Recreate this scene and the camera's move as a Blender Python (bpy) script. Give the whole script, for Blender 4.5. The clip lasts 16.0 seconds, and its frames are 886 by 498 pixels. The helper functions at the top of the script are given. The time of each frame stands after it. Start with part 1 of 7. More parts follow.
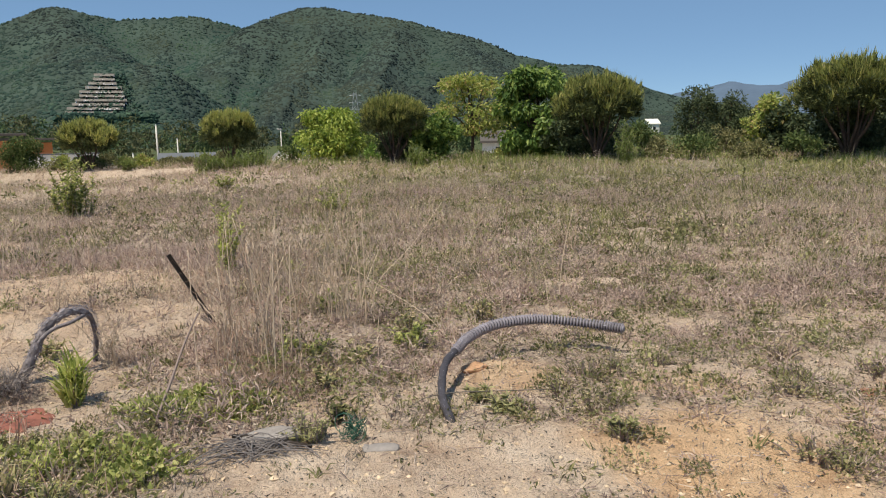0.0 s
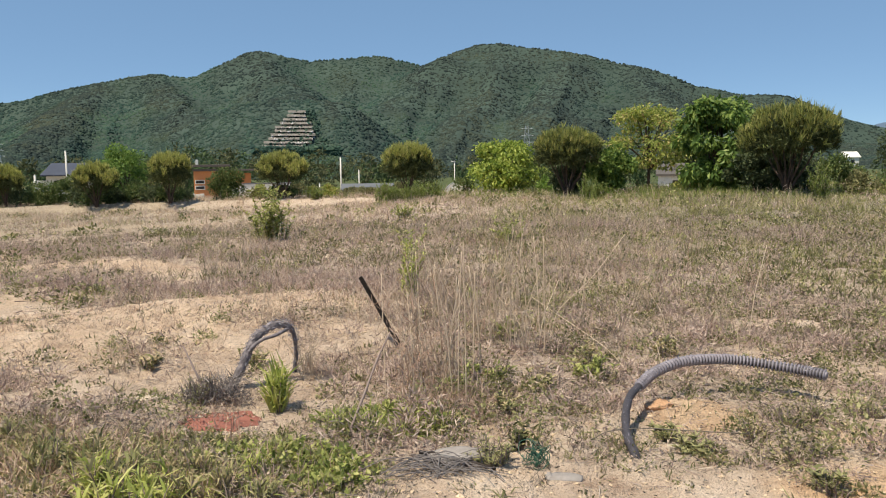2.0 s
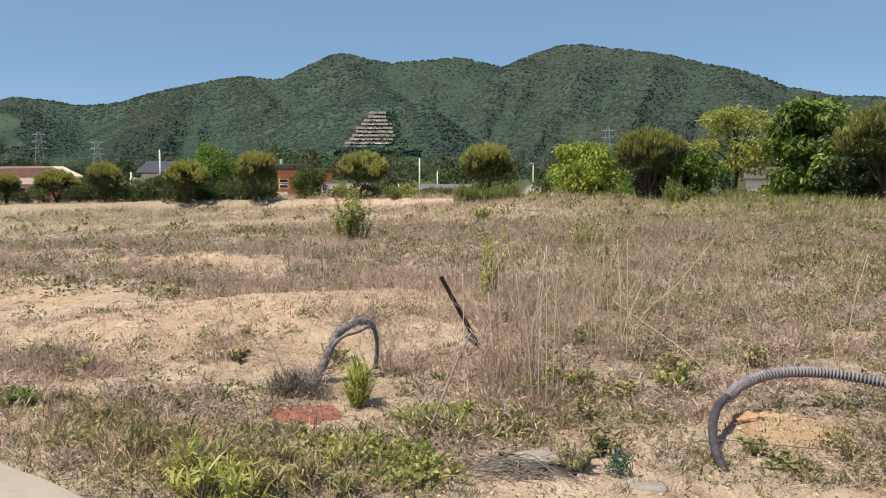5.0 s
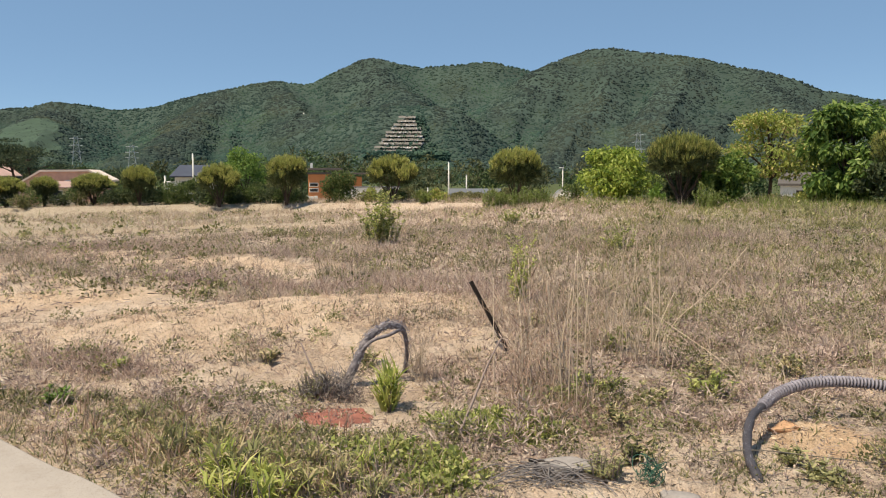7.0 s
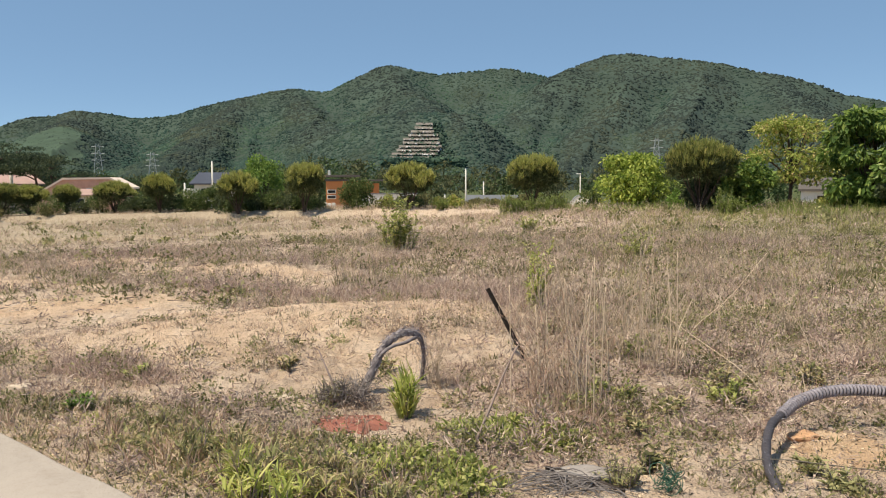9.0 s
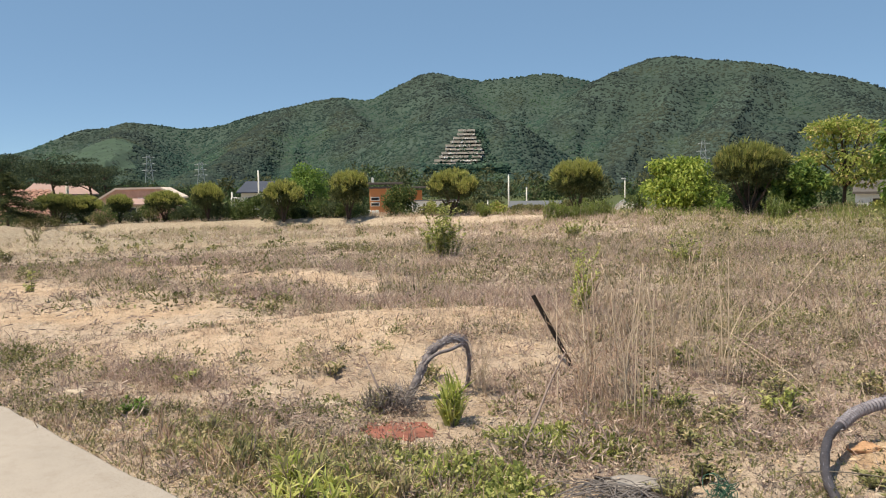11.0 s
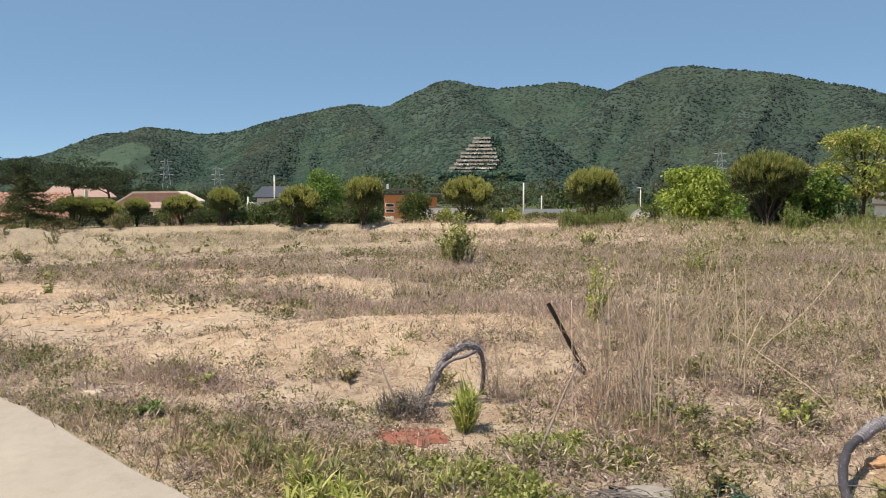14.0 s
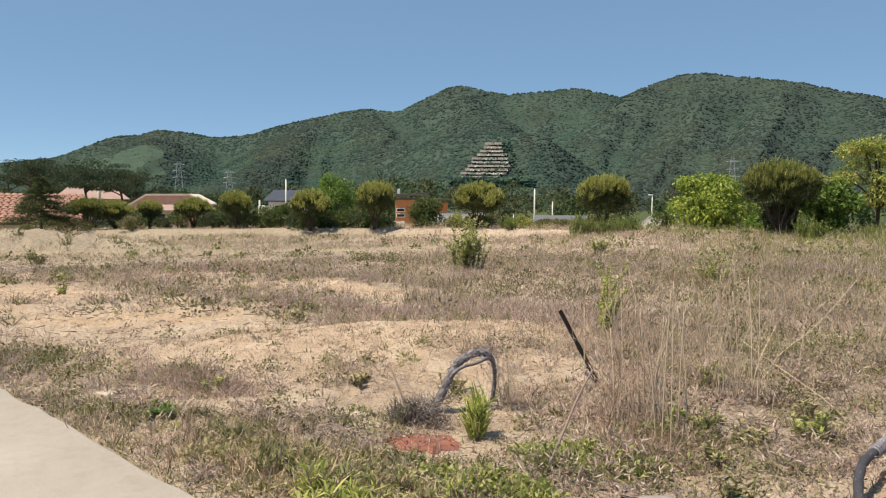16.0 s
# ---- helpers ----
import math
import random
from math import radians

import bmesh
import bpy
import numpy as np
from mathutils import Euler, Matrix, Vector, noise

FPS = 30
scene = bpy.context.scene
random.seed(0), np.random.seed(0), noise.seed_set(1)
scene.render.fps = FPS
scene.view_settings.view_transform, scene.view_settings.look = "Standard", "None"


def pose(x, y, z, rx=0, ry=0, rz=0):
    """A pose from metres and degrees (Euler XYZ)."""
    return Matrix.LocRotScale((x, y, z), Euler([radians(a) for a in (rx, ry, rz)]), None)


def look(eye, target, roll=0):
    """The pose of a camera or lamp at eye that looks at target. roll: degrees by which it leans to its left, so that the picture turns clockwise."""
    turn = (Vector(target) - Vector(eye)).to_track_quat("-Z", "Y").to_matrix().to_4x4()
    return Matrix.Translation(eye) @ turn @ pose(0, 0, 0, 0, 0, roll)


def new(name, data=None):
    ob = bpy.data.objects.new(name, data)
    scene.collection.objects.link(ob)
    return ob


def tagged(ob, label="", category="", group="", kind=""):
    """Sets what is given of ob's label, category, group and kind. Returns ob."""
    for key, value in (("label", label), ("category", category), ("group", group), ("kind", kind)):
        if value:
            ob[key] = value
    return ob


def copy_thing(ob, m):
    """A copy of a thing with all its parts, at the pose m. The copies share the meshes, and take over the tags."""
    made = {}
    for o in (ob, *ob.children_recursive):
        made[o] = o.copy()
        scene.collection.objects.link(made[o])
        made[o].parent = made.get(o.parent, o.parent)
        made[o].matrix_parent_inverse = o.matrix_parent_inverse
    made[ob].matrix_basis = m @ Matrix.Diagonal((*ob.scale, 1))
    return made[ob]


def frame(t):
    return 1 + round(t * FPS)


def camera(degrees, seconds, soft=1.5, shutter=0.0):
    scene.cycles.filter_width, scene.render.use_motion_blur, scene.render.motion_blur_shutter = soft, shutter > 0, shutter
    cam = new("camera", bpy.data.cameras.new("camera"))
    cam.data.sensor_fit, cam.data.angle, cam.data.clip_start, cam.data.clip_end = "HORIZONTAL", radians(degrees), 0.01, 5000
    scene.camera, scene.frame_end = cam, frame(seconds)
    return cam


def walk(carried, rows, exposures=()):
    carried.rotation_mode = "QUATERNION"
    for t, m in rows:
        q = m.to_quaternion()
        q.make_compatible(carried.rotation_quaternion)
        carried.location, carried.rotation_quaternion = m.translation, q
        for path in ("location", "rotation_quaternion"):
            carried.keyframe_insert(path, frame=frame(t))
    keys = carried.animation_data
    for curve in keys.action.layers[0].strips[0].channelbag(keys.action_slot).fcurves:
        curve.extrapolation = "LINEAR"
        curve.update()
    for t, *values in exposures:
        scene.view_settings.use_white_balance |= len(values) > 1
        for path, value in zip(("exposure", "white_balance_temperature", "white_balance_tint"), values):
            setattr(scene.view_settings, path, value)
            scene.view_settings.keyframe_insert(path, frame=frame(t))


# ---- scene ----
# ---- camera: seconds, place, yaw to the left, pitch, roll ----
cam = camera(62.2, 16.0, soft=1.1)
PATH = (
    (0.0, 0.000, -0.000, 1.600, 0.00, -9.00, -1.00),
    (0.5, 0.015, -0.037, 1.619, 5.44, -7.54, -1.22),
    (1.0, -0.064, -0.075, 1.608, 8.87, -6.81, -1.28),
    (1.5, -0.107, -0.092, 1.605, 11.59, -6.48, -1.15),
    (2.0, -0.115, -0.085, 1.588, 13.03, -6.30, -0.74),
    (2.5, -0.113, -0.107, 1.599, 14.32, -6.06, -0.24),
    (3.0, -0.128, -0.114, 1.589, 15.46, -6.03, 0.07),
    (3.5, -0.126, -0.104, 1.587, 16.45, -6.26, 0.03),
    (4.0, -0.143, -0.094, 1.582, 17.43, -6.24, -0.01),
    (6.5, -0.165, -0.096, 1.586, 20.72, -6.02, -0.16),
    (7.0, -0.171, -0.100, 1.586, 21.23, -5.82, -0.00),
    (7.5, -0.175, -0.106, 1.589, 21.64, -5.69, 0.13),
    (8.0, -0.175, -0.106, 1.587, 21.97, -5.70, 0.20),
    (8.5, -0.171, -0.106, 1.584, 22.10, -5.60, 0.10),
    (9.0, -0.160, -0.116, 1.596, 22.58, -5.32, -0.20),
    (9.5, -0.177, -0.109, 1.595, 23.71, -5.10, -0.52),
    (12.0, -0.181, -0.121, 1.600, 26.39, -4.66, -0.64),
    (12.5, -0.185, -0.126, 1.599, 26.30, -4.43, -0.34),
    (13.0, -0.183, -0.131, 1.599, 26.29, -4.26, -0.11),
    (13.5, -0.188, -0.117, 1.596, 26.51, -4.21, -0.05),
    (14.0, -0.188, -0.127, 1.595, 27.03, -4.23, -0.16),
    (14.5, -0.193, -0.139, 1.588, 27.43, -4.21, -0.01),
    (15.0, -0.206, -0.141, 1.595, 27.72, -4.08, 0.16),
    (15.5, -0.209, -0.142, 1.596, 27.79, -3.94, 0.31),
    (16.0, -0.206, -0.134, 1.602, 27.82, -3.83, 0.41),
)


def aim(x, y, z, yaw, pitch, roll):
    a, b = radians(yaw), radians(pitch)
    return look((x, y, z), (x - math.sin(a) * math.cos(b), y + math.cos(a) * math.cos(b), z + math.sin(b)), roll)


walk(cam, [(row[0], aim(*row[1:])) for row in PATH], ((0.0, 0.15, 6290, 10), (0.5, 0.23, 6280, 10), (1.0, 0.31, 6320, 10), (3.5, 0.35, 6560, 10), (8.0, 0.36, 6680, 10), (12.0, 0.36, 6620, 9), (16.0, 0.36, 6600, 9)))

# ---- light ----
SUN_ELEV, SUN_AZ = 65.0, 222.0   # azimuth clockwise from +y
world = bpy.data.worlds.new("world")
scene.world = world
world.use_nodes = True
wt = world.node_tree
sky = wt.nodes.new("ShaderNodeTexSky")
sky.sky_type = "NISHITA"
sky.sun_disc = False
sky.sun_elevation, sky.sun_rotation = radians(SUN_ELEV), radians(SUN_AZ)
sky.air_density, sky.dust_density, sky.ozone_density = 1.0, 0.0, 0.4
sky.altitude = 6500
tone = wt.nodes.new("ShaderNodeMix")
tone.data_type, tone.blend_type = "RGBA", "MULTIPLY"
tone.inputs[0].default_value, tone.inputs[7].default_value = 1.0, (0.98, 1.02, 0.93, 1)
wt.links.new(sky.outputs[0], tone.inputs[6])
haze = wt.nodes.new("ShaderNodeMix")
haze.data_type = "RGBA"
haze.inputs[0].default_value, haze.inputs[7].default_value = 0.6, (1.57, 2.76, 4.42, 1)
wt.links.new(tone.outputs[2], haze.inputs[6])
wt.links.new(haze.outputs[2], wt.nodes["Background"].inputs[0])
wt.nodes["Background"].inputs[1].default_value = 0.115
sun = new("sun", bpy.data.lights.new("sun", "SUN"))
sun.data.energy, sun.data.angle, sun.data.color = 5.0, radians(0.55), (1.0, 0.9, 0.715)
sun.matrix_basis = look((60 * math.sin(radians(SUN_AZ)), 60 * math.cos(radians(SUN_AZ)), 60 * math.tan(radians(SUN_ELEV))), (0, 0, 0))

rng = np.random.default_rng(7)


# ---- small tools ----
def lattice(x, y, seed):
    h = np.sin(x * 127.1 + y * 311.7 + seed * 74.7) * 43758.5453
    return h - np.floor(h)


def vnoise(x, y, seed=0):
    """Smooth value noise from 0 to 1."""
    x, y = np.asarray(x, float), np.asarray(y, float)
    ix, iy = np.floor(x), np.floor(y)
    fx, fy = x - ix, y - iy
    fx, fy = fx * fx * (3 - 2 * fx), fy * fy * (3 - 2 * fy)
    a, b = lattice(ix, iy, seed), lattice(ix + 1, iy, seed)
    c, d = lattice(ix, iy + 1, seed), lattice(ix + 1, iy + 1, seed)
    return (a * (1 - fx) + b * fx) * (1 - fy) + (c * (1 - fx) + d * fx) * fy


def fbm(x, y, seed=0, octaves=4):
    total, amp, norm = 0.0, 1.0, 0.0
    for k in range(octaves):
        total = total + amp * vnoise(x * 2 ** k + 17.3 * k, y * 2 ** k - 9.1 * k, seed + k)
        norm += amp
        amp *= 0.5
    return total / norm


def smooth(x, a, b):
    s = np.clip((np.asarray(x, float) - a) / (b - a), 0, 1)
    return s * s * (3 - 2 * s)


def np_mesh(name, verts, faces, material, flat=True):
    """A mesh from arrays: verts (n, 3), faces (m, 3 or 4)."""
    verts, faces = np.asarray(verts, np.float32), np.asarray(faces, np.int32)
    me = bpy.data.meshes.new(name)
    me.vertices.add(len(verts))
    me.vertices.foreach_set("co", verts.ravel())
    m, k = faces.shape
    me.loops.add(m * k)
    me.loops.foreach_set("vertex_index", faces.ravel())
    me.polygons.add(m)
    me.polygons.foreach_set("loop_start", np.arange(m, dtype=np.int32) * k)
    me.polygons.foreach_set("use_smooth", np.full(m, not flat))
    me.update(calc_edges=True)
    me.materials.append(material)
    return me


def bm_mesh(name, bm, material, flat=True):
    me = bpy.data.meshes.new(name)
    if not flat:
        for f in bm.faces:
            f.smooth = True
    bm.to_mesh(me)
    bm.free()
    me.materials.append(material)
    return me


def part(name, me, parent=None, label=""):
    ob = new(name, me)
    ob.parent = parent
    if label:
        ob["label"] = label
    return ob


def thing(name, place, label, category, group="", kind=""):
    ob = new(name)
    ob.empty_display_size = 0.1
    ob.matrix_basis = place if isinstance(place, Matrix) else Matrix.Translation(place)
    return tagged(ob, label, category, group, kind)


def box(bm, x0, x1, y0, y1, z0, z1, bevel=0.0):
    vs = bmesh.ops.create_cube(bm, size=1.0)["verts"]
    for v in vs:
        v.co = Vector(((x0 + x1) / 2 + v.co.x * (x1 - x0), (y0 + y1) / 2 + v.co.y * (y1 - y0), (z0 + z1) / 2 + v.co.z * (z1 - z0)))
    if bevel:
        es = list({e for v in vs for e in v.link_edges})
        bmesh.ops.bevel(bm, geom=es, offset=bevel, segments=1, affect="EDGES")
    return bm


def tube(points, radii, sides=8, caps=True):
    """Arrays of a tube along points; radii one a point."""
    pts = np.asarray(points, float)
    n = len(pts)
    tan = np.gradient(pts, axis=0)
    tan /= np.linalg.norm(tan, axis=1, keepdims=True) + 1e-9
    ref = np.array([0.0, 0, 1]) if abs(tan[0][2]) < 0.9 else np.array([1.0, 0, 0])
    verts = []
    u = np.cross(tan[0], ref)
    for p, t, r in zip(pts, tan, radii):
        u = u - t * (u @ t)
        u /= np.linalg.norm(u) + 1e-9
        v = np.cross(t, u)
        a = np.linspace(0, 2 * math.pi, sides, endpoint=False)[:, None]
        verts.append(p + r * (np.cos(a) * u + np.sin(a) * v))
    verts = np.concatenate(verts)
    faces = []
    for i in range(n - 1):
        for j in range(sides):
            k = (j + 1) % sides
            faces.append((i * sides + j, i * sides + k, (i + 1) * sides + k, (i + 1) * sides + j))
    if caps:
        verts = np.vstack([verts, pts[0], pts[-1]])
        c0, c1 = len(verts) - 2, len(verts) - 1
        for j in range(sides):
            k = (j + 1) % sides
            faces.append((c0, c0, k, j))
            faces.append((c1, c1, (n - 1) * sides + j, (n - 1) * sides + k))
        faces = [tuple(dict.fromkeys(f)) if len(set(f)) < 4 else f for f in faces]
    return verts, faces


def py_mesh(name, pieces, material, flat=True):
    """One mesh from several (verts, faces) with faces of any length."""
    verts, faces, n = [], [], 0
    for v, f in pieces:
        verts += [tuple(map(float, p)) for p in v]
        faces += [tuple(int(i) + n for i in q) for q in f]
        n += len(v)
    me = bpy.data.meshes.new(name)
    me.from_pydata(verts, [], faces)
    me.polygons.foreach_set("use_smooth", [not flat] * len(me.polygons))
    me.update()
    me.materials.append(material)
    return me


def bend(points, n):
    """A smooth line of n points through a few."""
    p = np.asarray(points, float)
    p = np.vstack([2 * p[0] - p[1], p, 2 * p[-1] - p[-2]])
    out = []
    for s in np.linspace(0, len(p) - 3 - 1e-9, n):
        i = int(s)
        t = s - i
        a, b, c, d = p[i:i + 4]
        out.append(0.5 * (2 * b + (c - a) * t + (2 * a - 5 * b + 4 * c - d) * t * t + (3 * b - a - 3 * c + d) * t ** 3))
    return np.array(out)


# ---- materials ----
def mat(name, rough=0.8, metal=0.0):
    m = bpy.data.materials.new(name)
    m.use_nodes = True
    nt = m.node_tree
    b = nt.nodes["Principled BSDF"]
    b.inputs["Roughness"].default_value, b.inputs["Metallic"].default_value = rough, metal
    b.inputs["Specular IOR Level"].default_value = 0.25
    return m, nt, b


def ramp(nt, fac, stops):
    r = nt.nodes.new("ShaderNodeValToRGB")
    e = r.color_ramp.elements
    while len(e) < len(stops):
        e.new(0.5)
    for el, (pos, col) in zip(e, stops):
        el.position, el.color = pos, (*col, 1)
    nt.links.new(fac, r.inputs[0])
    return r.outputs[0]


def noise_tex(nt, scale, detail=4, rough=0.6, coord="Object"):
    tc = nt.nodes.new("ShaderNodeTexCoord")
    n = nt.nodes.new("ShaderNodeTexNoise")
    n.inputs["Scale"].default_value, n.inputs["Detail"].default_value, n.inputs["Roughness"].default_value = scale, detail, rough
    nt.links.new(tc.outputs[coord], n.inputs["Vector"])
    return n.outputs["Fac"]


def mixed(nt, fac, a, b, blend="MIX"):
    m = nt.nodes.new("ShaderNodeMix")
    m.data_type, m.blend_type = "RGBA", blend
    for sock, val in ((m.inputs[0], fac), (m.inputs[6], a), (m.inputs[7], b)):
        if isinstance(val, (int, float)):
            sock.default_value = val
        elif isinstance(val, tuple):
            sock.default_value = (*val, 1)
        else:
            nt.links.new(val, sock)
    return m.outputs[2]


def bump(nt, b, height, strength=0.4, distance=0.02):
    n = nt.nodes.new("ShaderNodeBump")
    n.inputs["Strength"].default_value, n.inputs["Distance"].default_value = strength, distance
    nt.links.new(height, n.inputs["Height"])
    nt.links.new(n.outputs[0], b.inputs["Normal"])


def plain(name, col, rough=0.8, metal=0.0, vary=0.25, scale=6.0, relief=0.2, fine=60.0):
    """A surface of one colour with two scales of variation and fine relief."""
    m, nt, b = mat(name, rough, metal)
    dark, light = tuple(c * (1 - vary) for c in col), tuple(min(1, c * (1 + vary)) for c in col)
    big = ramp(nt, noise_tex(nt, scale), ((0.3, dark), (0.7, light)))
    small = noise_tex(nt, fine, 3)
    nt.links.new(mixed(nt, 0.3, big, ramp(nt, small, ((0.35, dark), (0.65, light)))), b.inputs["Base Color"])
    bump(nt, b, small, relief, 0.01)
    return m


DRY_SHADES = ((0.3, (0.72, 0.64, 0.68)), (0.5, (0.95, 0.95, 0.93)), (0.7, (1.2, 1.17, 1.05)))
WOOD_SHADES = ((0.34, (0.58, 0.65, 0.76)), (0.5, (0.88, 0.91, 0.96)), (0.66, (1.28, 1.18, 1.02)))


def leafy(name, stops, glow=0.3, rough=0.6, patch=0.0, shades=DRY_SHADES):
    """Leaves, blades and needles: a colour for each one, some light passing through."""
    m, nt, b = mat(name, rough)
    geo = nt.nodes.new("ShaderNodeNewGeometry")
    col = ramp(nt, geo.outputs["Random Per Island"], stops)
    if patch:
        big = noise_tex(nt, patch, 4)
        shade = ramp(nt, big, shades)
        col = mixed(nt, 0.85, col, shade, "MULTIPLY")
    nt.links.new(col, b.inputs["Base Color"])
    tr = nt.nodes.new("ShaderNodeBsdfTranslucent")
    nt.links.new(col, tr.inputs[0])
    mx = nt.nodes.new("ShaderNodeMixShader")
    mx.inputs[0].default_value = glow
    nt.links.new(b.outputs[0], mx.inputs[1])
    nt.links.new(tr.outputs[0], mx.inputs[2])
    nt.links.new(mx.outputs[0], nt.nodes["Material Output"].inputs["Surface"])
    return m


def ground_material():
    m, nt, b = mat("soil", 0.95)
    b.inputs["Specular IOR Level"].default_value = 0.1
    attr = nt.nodes.new("ShaderNodeAttribute")
    attr.attribute_name = "cover"
    sep = nt.nodes.new("ShaderNodeSeparateColor")
    nt.links.new(attr.outputs["Color"], sep.inputs[0])
    mid, fine, grit = noise_tex(nt, 1.6, 6, 0.65), noise_tex(nt, 14, 5, 0.7), noise_tex(nt, 90, 3, 0.7)
    bare = ramp(nt, mid, ((0.25, (0.52, 0.38, 0.285)), (0.5, (0.70, 0.545, 0.42)), (0.75, (0.84, 0.69, 0.555))))
    ochre = ramp(nt, mid, ((0.3, (0.66, 0.42, 0.245)), (0.7, (0.86, 0.61, 0.39))))
    litter = ramp(nt, fine, ((0.3, (0.32, 0.24, 0.195)), (0.5, (0.5, 0.405, 0.322)), (0.72, (0.68, 0.565, 0.455))))
    meadow = ramp(nt, fine, ((0.3, (0.05, 0.065, 0.03)), (0.7, (0.11, 0.13, 0.055))))
    speck = ramp(nt, grit, ((0.33, (0.45, 0.42, 0.39)), (0.43, (0.97, 0.97, 0.97)), (0.56, (1, 1, 1)), (0.68, (1.3, 1.28, 1.25))))
    col = mixed(nt, sep.outputs[1], bare, ochre)
    col = mixed(nt, sep.outputs[0], col, litter)
    col = mixed(nt, sep.outputs[2], col, meadow)
    col = mixed(nt, 0.8, col, speck, "MULTIPLY")
    mottle = ramp(nt, noise_tex(nt, 6.5, 7, 0.72), ((0.32, (0.68, 0.61, 0.57)), (0.45, (0.96, 0.94, 0.92)), (0.6, (1.06, 1.06, 1.06))))
    col = mixed(nt, 0.85, col, mottle, "MULTIPLY")
    nt.links.new(col, b.inputs["Base Color"])
    add = nt.nodes.new("ShaderNodeMath")
    add.operation = "ADD"
    nt.links.new(fine, add.inputs[0])
    nt.links.new(grit, add.inputs[1])
    bump(nt, b, add.outputs[0], 1.0, 0.035)
    return m


M_SOIL = ground_material()
def concrete_material():
    m, nt, b = mat("concrete", 0.92)
    base = ramp(nt, noise_tex(nt, 0.9, 6, 0.65), ((0.3, (0.345, 0.3, 0.26)), (0.55, (0.395, 0.343, 0.298)), (0.75, (0.43, 0.378, 0.332))))
    grit = noise_tex(nt, 140, 3, 0.7)
    sand = ramp(nt, noise_tex(nt, 7, 6, 0.75), ((0.33, (0.9, 0.88, 0.85)), (0.5, (1, 1, 1)), (0.7, (1.03, 1.02, 1.0))))
    dots = ramp(nt, grit, ((0.34, (0.7, 0.68, 0.66)), (0.44, (1, 1, 1)), (0.62, (1.08, 1.08, 1.08))))
    nt.links.new(mixed(nt, 0.9, mixed(nt, 0.9, base, sand, "MULTIPLY"), dots, "MULTIPLY"), b.inputs["Base Color"])
    bump(nt, b, grit, 0.15, 0.01)
    return m


M_CONCRETE = concrete_material()
M_DRY = leafy("dry_weed", ((0.0, (0.23, 0.165, 0.15)), (0.3, (0.42, 0.315, 0.275)), (0.6, (0.54, 0.425, 0.355)), (0.85, (0.63, 0.51, 0.405)), (1.0, (0.74, 0.62, 0.48))), 0.25, 0.8, 0.5)
M_STRAW = leafy("straw", ((0.0, (0.38, 0.285, 0.205)), (1.0, (0.64, 0.515, 0.39))), 0.2, 0.7)
M_PALESTRAW = leafy("bleached_straw", ((0.0, (0.5, 0.37, 0.27)), (1.0, (0.84, 0.69, 0.53))), 0.2, 0.7)
M_REDSTRAW = leafy("russet_straw", ((0.0, (0.29, 0.18, 0.13)), (1.0, (0.62, 0.47, 0.36))), 0.2, 0.7)
M_WEED = leafy("weed_leaf", ((0.0, (0.1, 0.108, 0.047)), (0.5, (0.21, 0.21, 0.09)), (1.0, (0.36, 0.33, 0.165))), 0.35, 0.8, 0.8)
M_FRESH = leafy("fresh_leaf", ((0.0, (0.14, 0.18, 0.045)), (0.5, (0.36, 0.39, 0.115)), (1.0, (0.6, 0.57, 0.24))), 0.4, 0.7)
M_BRIGHT = leafy("bright_grass_blade", ((0.0, (0.24, 0.29, 0.06)), (0.5, (0.46, 0.5, 0.13)), (1.0, (0.68, 0.64, 0.26))), 0.45, 0.5)
M_GRASSY = leafy("yellow_green_grass", ((0.0, (0.18, 0.185, 0.08)), (0.5, (0.31, 0.3, 0.14)), (1.0, (0.48, 0.44, 0.22))), 0.3, 0.8)
M_OLIVEGRASS = leafy("olive_grass", ((0.0, (0.15, 0.155, 0.055)), (0.5, (0.28, 0.27, 0.1)), (1.0, (0.45, 0.4, 0.17))), 0.3, 0.8)
M_TIRED = leafy("yellowing_leaf", ((0.0, (0.16, 0.17, 0.07)), (0.35, (0.29, 0.28, 0.12)), (0.6, (0.46, 0.38, 0.21)), (1.0, (0.56, 0.45, 0.28))), 0.3, 0.8)
M_NEEDLE = leafy("pine_needle", ((0.0, (0.036, 0.05, 0.022)), (0.6, (0.075, 0.095, 0.034)), (1.0, (0.14, 0.15, 0.05))), 0.25, 0.6)
M_SHOOT = leafy("pine_shoot", ((0.0, (0.25, 0.28, 0.07)), (0.6, (0.46, 0.47, 0.13)), (1.0, (0.66, 0.58, 0.23))), 0.35, 0.6)
M_BARK = plain("pine_bark", (0.085, 0.06, 0.046), 0.9, vary=0.4, scale=8, relief=0.6, fine=40)
M_LEAF = leafy("tree_leaf", ((0.0, (0.085, 0.15, 0.032)), (0.6, (0.17, 0.275, 0.052)), (1.0, (0.3, 0.4, 0.1))), 0.4, 0.5)
M_HEDGE = leafy("hedge_leaf", ((0.0, (0.06, 0.095, 0.032)), (0.6, (0.12, 0.165, 0.05)), (1.0, (0.24, 0.27, 0.1))), 0.35, 0.6)
M_BROAD = leafy("broad_leaf", ((0.0, (0.055, 0.105, 0.025)), (0.55, (0.13, 0.21, 0.045)), (1.0, (0.34, 0.42, 0.11))), 0.4, 0.5)
M_LIME = leafy("lime_leaf", ((0.0, (0.1, 0.16, 0.025)), (0.4, (0.24, 0.32, 0.05)), (1.0, (0.5, 0.54, 0.13))), 0.4, 0.5)
